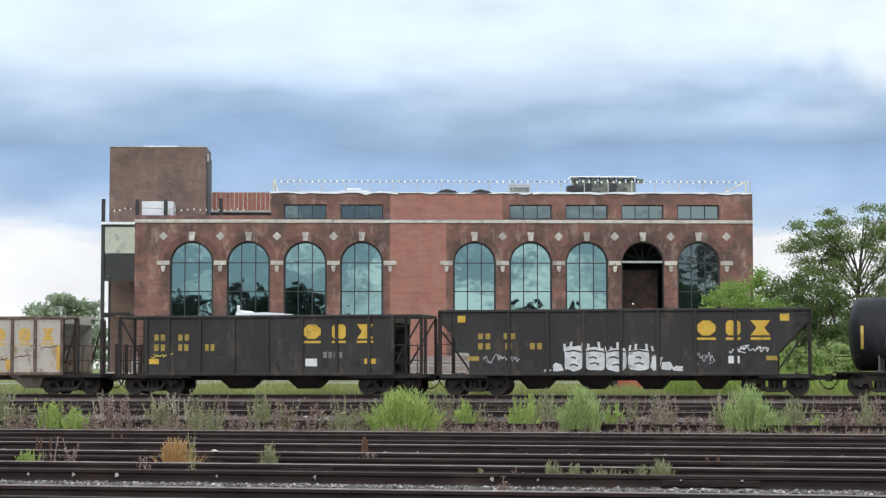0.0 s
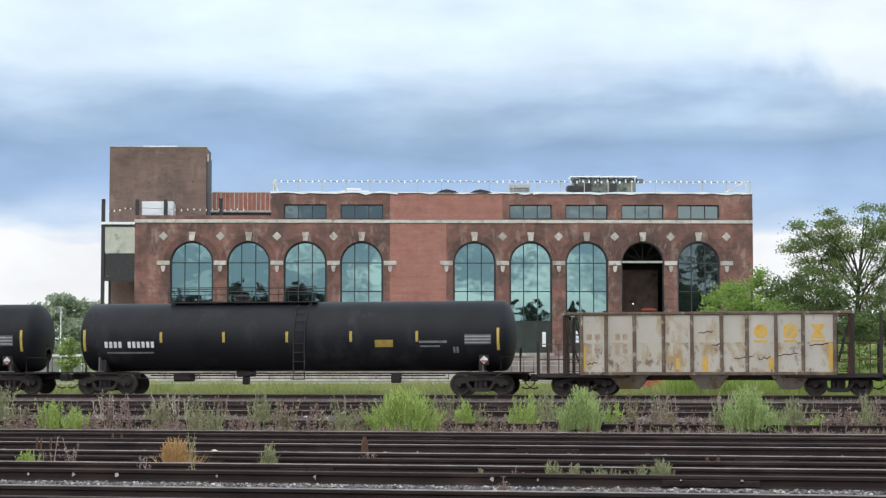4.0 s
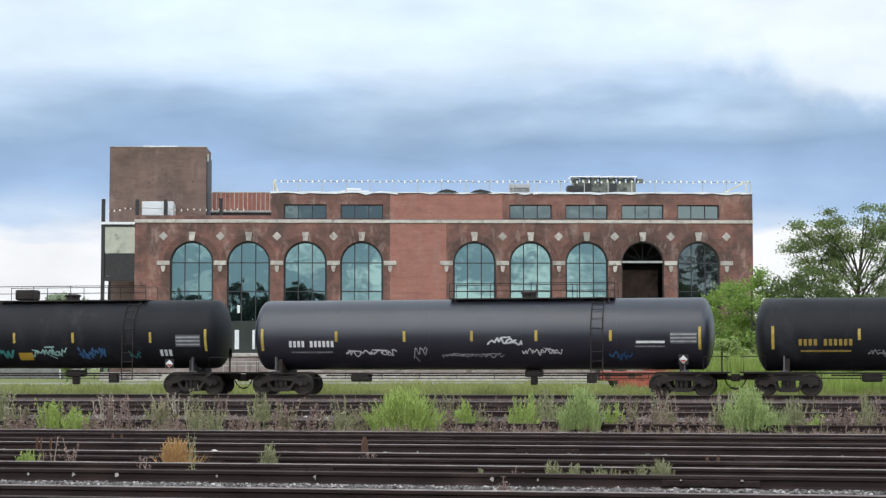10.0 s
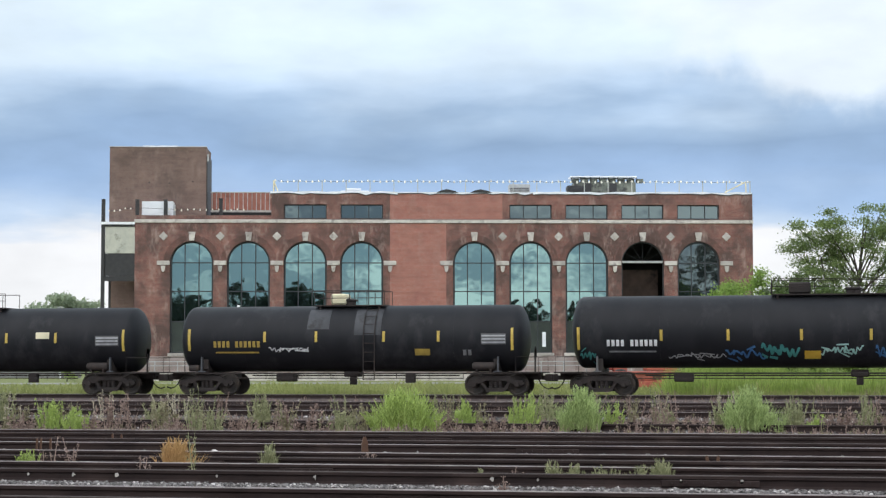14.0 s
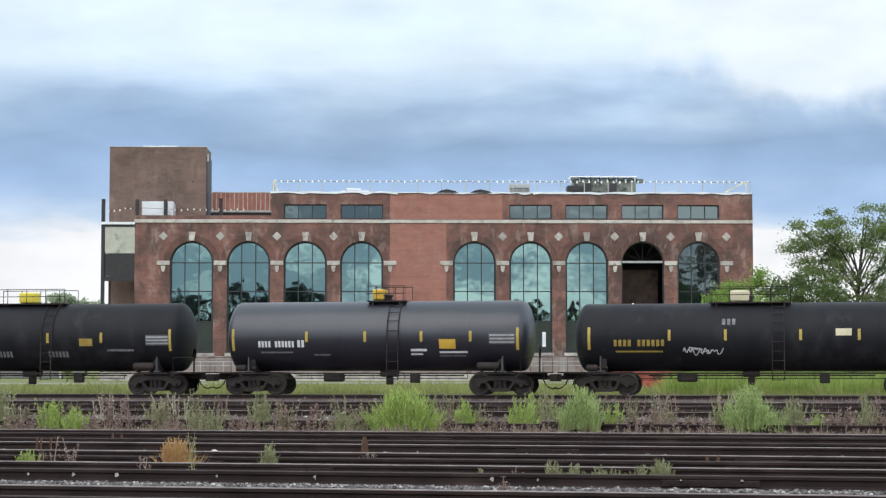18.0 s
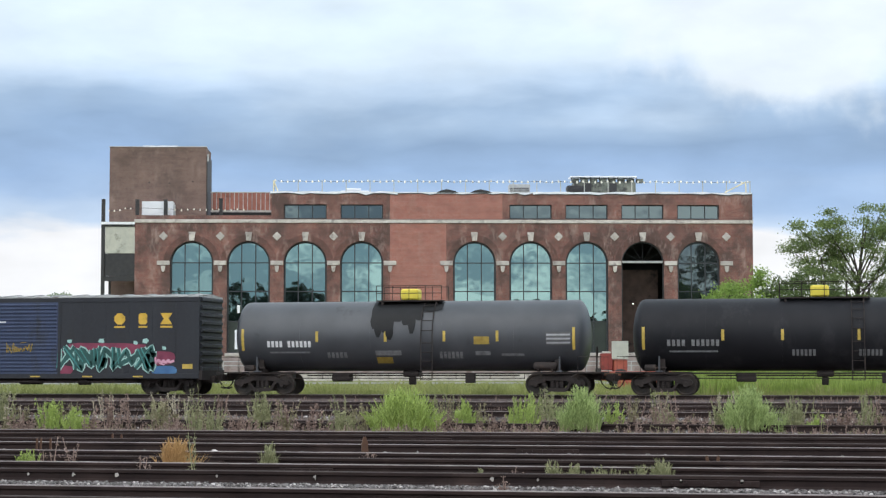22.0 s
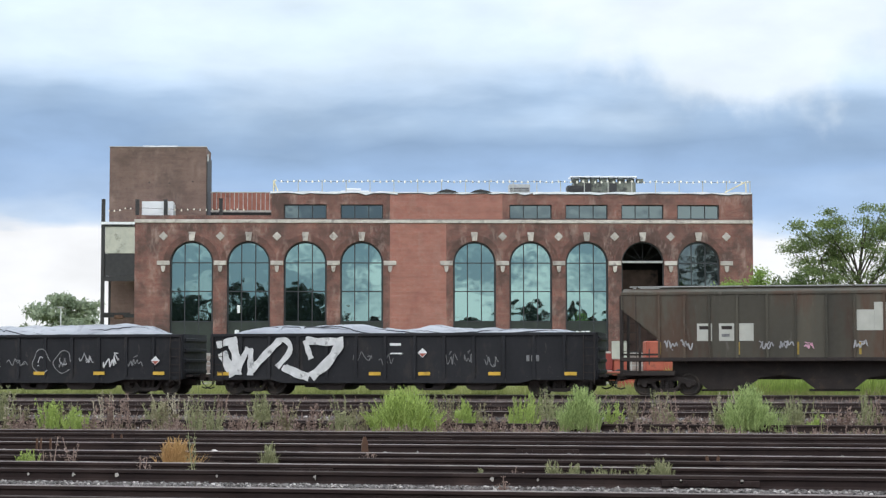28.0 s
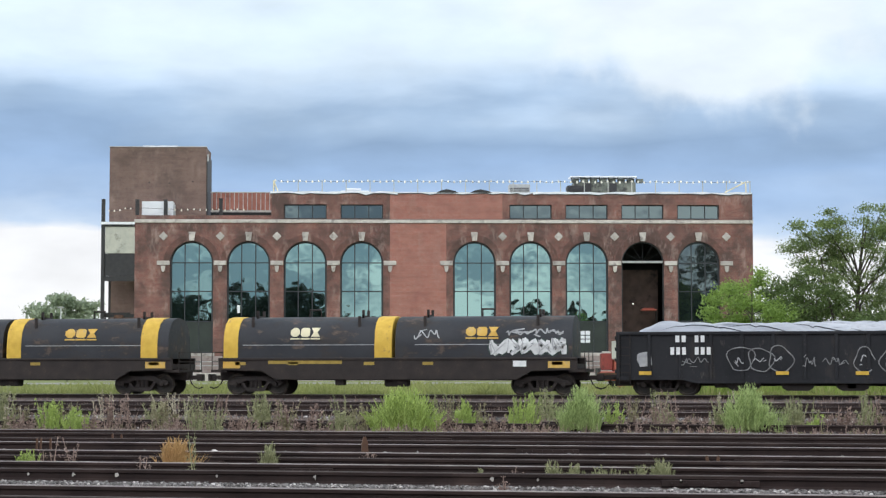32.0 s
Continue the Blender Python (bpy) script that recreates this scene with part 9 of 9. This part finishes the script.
tank_car("long black tank car with a row of teal and blue graffiti", -116.32, 9.3, (-8.9, -5.53, -2.85, 0.04, 2.75, 6.28, 8.75), M_TANK_BLACK, (-7.76, -5.65), (-1.13, 5.79),
         (("panel", (0.16, 0.8, 1.68, 2.0, M_YELLOW)), ("label", (7.41, 8.52, 2.24, 2.75)), ("placard", (7.15, 1.52, 0.17)), ("text", (6.65, 7.25, 1.85, 2.12, 3, M_WHITE)),
          ("spray", (-5.24, -2.88, 1.65, 1.95, 0.05, 31, 8, M_SPRAY_GREY)), ("spray", (-3.0, -1.3, 1.65, 2.1, 0.09, 32, 5, M_SPRAY_BLUE)), ("spray", (-1.6, 0.04, 1.65, 2.35, 0.12, 33, 5, M_SPRAY_TEAL)),
          ("spray", (0.73, 2.5, 1.75, 2.3, 0.07, 34, 7, M_SPRAY_MINT)), ("spray", (2.91, 4.27, 1.6, 2.35, 0.07, 35, 6, M_SPRAY_BLUE)), ("spray", (5.18, 5.81, 1.7, 2.1, 0.05, 36, 3, M_SPRAY_TEAL)),
          ("spray", (-8.9, -8.1, 1.5, 2.1, 0.07, 37, 3, M_SPRAY_TEAL))), top=4.28, dome=(-0.45, 0.43, M_UNDER))
tank_car("black tank car with yellow marks and a cream valve dome", -134.97, 7.55, (-6.95, -3.6, -1.35, 1.57, 3.9, 7.0), M_TANK_BLACK, (-5.88, -3.77), (-1.59, 1.46),
         (("panel", (-1.75, -0.8, 2.95, 3.8, M_TANK_SATIN)), ("panel", (0.3, 1.45, 2.7, 3.8, M_TANK_SATIN)), ("panel", (2.89, 3.53, 1.85, 2.12, M_DIM_YELLOW)), ("label", (5.7, 6.74, 2.3, 2.75)), ("text", (4.91, 5.33, 1.85, 2.08, 2, M_FADED)), ("spray", (-3.45, -1.59, 1.95, 2.25, 0.05, 41, 7, M_SPRAY_WHITE))),
         dome=(-0.98, -0.29, M_CREAM), mark_paint=M_DIM_YELLOW, radius=1.4, top=3.97)
tank_car("black tank car with yellow marks and a pale yellow valve dome", -151.91, 7.55, (-6.86, -3.6, -1.35, 1.62, 3.9, 7.0), M_TANK_BLACK, (-5.87, -3.76), (-1.98, 1.24),
         (("panel", (2.99, 3.61, 2.6, 2.88, M_CREAM)), ("label", (5.73, 6.79, 2.28, 2.72)), ("text", (-1.5, -0.9, 3.05, 3.3, 3, M_FADED)), ("spray", (-3.09, -1.39, 1.8, 2.2, 0.05, 42, 7, M_SPRAY_WHITE))),
         dome=(-1.19, -0.42, M_CREAM), mark_paint=M_DIM_YELLOW, radius=1.4, top=3.97)
tank_car("short satin grey-black tank car with a yellow valve dome", -167.81, 6.6, (-6.1, -2.88, -0.35, 2.05, 4.13, 6.1), M_TANK_SATIN, (-5.01, -3.4), (-0.44, 1.21),
         (("panel", (2.81, 3.5, 2.12, 2.52, M_YELLOW)), ("label", (4.9, 6.0, 2.3, 2.78)), ("text", (1.59, 2.28, 2.02, 2.12, 4, M_WHITE)), ("text", (1.59, 2.1, 1.86, 1.94, 4, M_WHITE)),
          ("text", (2.81, 4.0, 1.94, 2.02, 8, M_WHITE)), ("text", (2.81, 3.9, 1.8, 1.86, 8, M_FADED)), ("text", (-2.6, -1.9, 1.85, 1.91, 5, M_FADED)), ("text", (-3.3, -2.95, 2.2, 2.5, 2, M_WHITE))),
         dome=(-0.3, 0.22, M_YELLOW), ladder=0.85)
tank_car("black tank car with grey marks and a yellow valve dome", -183.8, 7.58, (-7.05, -3.86, -1.5, 1.48, 3.94, 7.05), M_TANK_BLACK, (-6.11, -3.96), (-1.62, 1.95),
         (("panel", (2.94, 3.54, 2.28, 2.6, M_DIM_YELLOW)), ("label", (5.96, 7.01, 2.3, 2.75)), ("text", (-1.14, -0.17, 1.8, 2.05, 6, M_FADED)), ("text", (1.46, 2.42, 1.8, 2.05, 6, M_FADED)), ("text", (4.2, 5.4, 2.05, 2.14, 8, M_FADED))),
         dome=(-0.38, 0.36, M_BRIGHT_YELLOW), mark_paint=M_FADED)
m_car = tank_car("weathered grey tank car with a black spill below its yellow dome", -200.74, 7.6, (-7.05, -3.8, -0.85, 1.65, 3.88, 7.05), M_TANK_GREY, (-5.99, -4.03), (-1.4, 1.41),
                 (("panel", (2.9, 3.54, 2.3, 2.62, M_DIM_YELLOW)), ("panel", (-1.27, -0.6, 1.52, 1.78, M_DIM_YELLOW)), ("label", (5.9, 6.94, 2.25, 2.8)), ("text", (1.42, 2.45, 1.72, 2.0, 6, M_FADED)),
                  ("text", (2.95, 3.58, 1.85, 2.02, 4, M_FADED)), ("text", (4.04, 4.98, 1.82, 1.92, 7, M_FADED)), ("text", (-3.4, -2.5, 1.75, 1.98, 5, M_FADED)), ("text", (-1.3, -0.2, 1.85, 2.05, 1, M_FADED))),
                 dome=(-0.44, 0.32, M_BRIGHT_YELLOW), ladder=0.93)
spill_side = round_side(TANK_R, 4.15 - TANK_R)
for i, (a, b, z0) in enumerate(((-1.5, -1.2, 2.95), (-1.32, -1.0, 2.6), (-1.08, -0.78, 2.8), (-0.85, -0.5, 2.5), (-0.6, -0.1, 3.25), (-0.2, 0.2, 3.1), (0.12, 0.42, 2.75), (0.36, 0.72, 3.3), (0.6, 1.5, 3.68))):
    last, bm = None, bmesh.new()
    for k in range(13):
        z = z0 + (4.1 - z0) * k / 12
        pinch = 0.3 * max(0.0, 1 - k / 3) ** 2 * (b - a) + 0.012 * math.sin(1.3 * k + i)
        row = [bm.verts.new(spill_side(a + pinch + (b - a - 2 * pinch) * q / 3, z) + Vector((0, -0.002 - 0.002 * i, 0.003))) for q in range(4)]
        if last:
            for q in range(3):
                bm.faces.new((last[q], last[q + 1], row[q + 1], row[q]))
        last = row
    part("oil_run", bm, M_SPILL, m_car, "black run of spilt oil down the tank", smooth=True)

box_car("dark slate boxcar with a blue ribbed door and bright graffiti", -217.56)
covered_hopper("grimy brown covered hopper with pale paint patches", -235.2)

p_car, p_side = gondola("black gondola with large white graffiti and a tarped load", -252.97, 8.2, (-6.49, 6.6), 5, (-7.4, 7.2))
def bold(points, width, lift):
    return ribbon(bmesh.new(), flat_side(-1.595), points, width * 1.1, lift)


for layer, (pts, w) in enumerate((([(-7.94, 2.29), (-7.48, 2.43), (-7.04, 2.55)], 0.26), ([(-7.71, 1.99), (-7.43, 1.46), (-7.17, 1.02)], 0.36), ([(-7.25, 2.36), (-7.04, 1.71), (-7.04, 1.05)], 0.34), ([(-7.04, 1.05), (-6.8, 1.71), (-6.55, 2.19)], 0.2), ([(-6.46, 2.16), (-6.44, 1.61), (-6.46, 1.02)], 0.22), ([(-6.44, 1.2), (-5.87, 1.81), (-5.18, 2.49)], 0.26), ([(-5.28, 2.46), (-4.89, 2.56), (-4.6, 2.09), (-5.28, 1.36)], 0.2), ([(-5.04, 1.36), (-4.47, 1.05), (-3.9, 0.9)], 0.22), ([(-4.04, 2.49), (-3.94, 2.11), (-3.79, 1.71)], 0.2), ([(-4.04, 2.49), (-3.23, 2.41), (-2.4, 2.47)], 0.28), ([(-2.53, 2.36), (-3.02, 1.56), (-3.8, 0.95)], 0.34), ([(-3.85, 1.0), (-4.47, 1.25), (-4.89, 1.41)], 0.14))):
    for _ in range(3):
        # round the corners of the stroke
        pts = [pts[0]] + [(a[0] + (b[0] - a[0]) * k, a[1] + (b[1] - a[1]) * k) for a, b in zip(pts, pts[1:]) for k in (0.25, 0.75)] + [pts[-1]]
    part("graffiti", bold(pts, w, 0.003 + 0.0012 * layer), M_SPRAY_WHITE, p_car, "broad white roller-painted strokes")
for i, (a, b) in enumerate(((-2.0, -1.1), (-0.95, -0.2), (1.9, 2.5), (2.7, 3.1), (3.5, 4.3))):
    part("graffiti", scrawl(p_side, a, b, 1.25, 2.1, 0.035, 140 + i, 2), M_FADED, p_car, "thin grey chalked strokes")
for u in (-7.9, -1.3, 0.8, 3.75, 6.9):
    part("reflector_strip", patch(bmesh.new(), flat_side(-1.6), u, u + 0.5, 1.02, 1.16), M_YELLOW, p_car, "yellow reflective strip")
decal(p_car, flat_side(-1.595), "placard", (0.98, 1.95, 0.2))
stencil(p_car, p_side, -0.42, 0.05, 2.25, 2.36, 2, M_WHITE)
stencil(p_car, p_side, -0.4, 0.1, 1.9, 1.96, 1, M_WHITE)
stencil(p_car, p_side, 5.3, 5.9, 1.6, 1.85, 3, M_FADED)

q_car, q_side = gondola("black gondola with white marks and chalked graffiti outlines", -270.55, 8.08, (-6.18, 6.39), 9, (-7.3, 6.9), 0.38)
for u0, u1, z0, z1, n in ((-5.75, -5.25, 2.35, 2.62, 2), (-4.98, -4.5, 2.35, 2.62, 2), (-5.95, -5.25, 1.85, 2.15, 3), (-4.98, -4.26, 1.85, 2.15, 3)):
    stencil(q_car, flat_side(-1.598), u0, u1, z0, z1, n, M_WHITE, "white stencilled marks")
part("graffiti", rounded(bmesh.new(), q_side, -7.3, -6.6, 1.3, 2.0, 12, 0.3, 150), M_SPRAY_GREY, q_car)
chalk = bmesh.new()
for i, (a, b, z1) in enumerate(((-3.65, -2.6, 2.2), (-2.85, -1.85, 2.12), (-2.05, -1.1, 2.18), (1.3, 2.1, 2.1), (2.3, 3.1, 2.05))):
    ring = [((a + b) / 2 + (b - a) * 0.5 * math.cos(q) * (1 + 0.18 * math.sin(3 * q + i)), 1.15 + (z1 - 1.15) * (0.5 + 0.5 * math.sin(q) * (1 + 0.12 * math.cos(2 * q + i)))) for q in (2 * math.pi * k / 22 for k in range(20 if i > 2 else 23))]
    stroke(chalk, flat_side(-1.595), ring, 0.042)
    part("graffiti", scrawl(flat_side(-1.596), a + 0.2, b - 0.2, 1.35, 1.9, 0.05, 180 + i, 1), M_SPRAY_GREY, q_car)
part("graffiti", scrawl(flat_side(-1.595), 3.35, 4.25, 1.2, 2.05, 0.05, 190, 2), M_SPRAY_GREY, q_car)
part("graffiti", chalk, M_FADED, q_car, "grey chalked block outlines")
part("graffiti", scrawl(flat_side(-1.595), 4.5, 5.35, 1.25, 2.15, 0.07, 156, 3), M_SPRAY_WHITE, q_car, "white sprayed tag")
for i, (a, b) in enumerate(((-0.75, -0.1), (0.0, 1.1), (5.6, 6.4), (-5.6, -4.3), (2.5, 2.9))):
    part("graffiti", scrawl(flat_side(-1.595), a, b, 1.3, 1.85, 0.045, 152 + i, 3), M_FADED, q_car)
for u in (-7.2, -1.75, 1.35, 4.1, 6.8):
    part("reflector_strip", patch(bmesh.new(), flat_side(-1.6), u, u + 0.5, 1.04, 1.18), M_YELLOW, q_car, "yellow reflective strip")
decal(q_car, flat_side(-1.595), "placard", (6.9, 1.65, 0.2))

r_car, r_cover, r_side = coil_car("coil car with two rounded grey hoods and yellow bands", -287.92, 7.65, ((-7.5, -0.1, ((-7.46, -6.83), (-0.87, -0.14)), (-4.54, -3.21)), (-0.05, 7.5, (), (2.98, 4.4))), 3)
broad_piece(r_car, lambda d: (lambda u, z: r_cover(u, z) + Vector((0, -d, 0))), 4.0, 7.1, 1.78, 2.62, 5, M_SPRAY_WHITE, M_SPRAY_BLACK, M_SPRAY_GREY, ("black outlines", "broad white sprayed strokes", "grey lights"), 161, 0.34)
part("graffiti", scrawl(r_cover, 4.6, 7.2, 2.6, 3.0, 0.07, 163, 7), M_SPRAY_GREY, r_car, "thin grey spray-painted strokes")
part("graffiti", scrawl(r_cover, 0.7, 2.0, 2.4, 3.0, 0.06, 162, 3), M_SPRAY_GREY, r_car)
stencil(r_car, r_side, -5.46, -2.25, 1.5, 1.64, 11, M_DIM_YELLOW, skip=(4,))
part("stencil_bar", patch(bmesh.new(), r_side, 5.0, 5.55, 1.38, 1.62), M_WHITE, r_car)
s_car, s_cover, s_side = coil_car("second coil car with yellow-banded grey hoods at the train's end", -305.3, 7.65, ((-7.5, -0.1, ((-7.46, -6.83),), (-4.5, -3.2)), (0.0, 7.5, ((0.04, 0.7), (6.2, 6.95)), (2.7, 4.2))), 4)


def motions():
    for ob, q in TRAIN:
        walk(ob, [(t, pose(q + p, TRACK_Y, 0)) for t, p in PLACES])
    for car, q in TRAIN:
        # the wheels turn while their car is near enough to be seen
        times = [0.06 * k for k in range(534) if -48 < q + place_at(0.06 * k) < 22]
        times = sorted({0.0, *times, 32.0})
        first, last = (times[1], times[-2]) if len(times) > 2 else (0.0, 32.0)
        rows = []
        for t in times:
            p = place_at(min(max(t, first), last))
            rows.append((t, math.degrees(p / WHEEL_R)))
        for w, x in WHEELS.get(car.name, ()):
            walk(w, [(t, pose(x, 0, WHEEL_R, 0, a, 0)) for t, a in rows])
    # the clouds drift slowly
    walk(clouds, [(0.0, pose(0, 0, 0)), (16.0, pose(0, 0, 0, 0, 0, 3.5)), (32.0, pose(0, 0, 0, 0, 0, 7.0))])


motions()
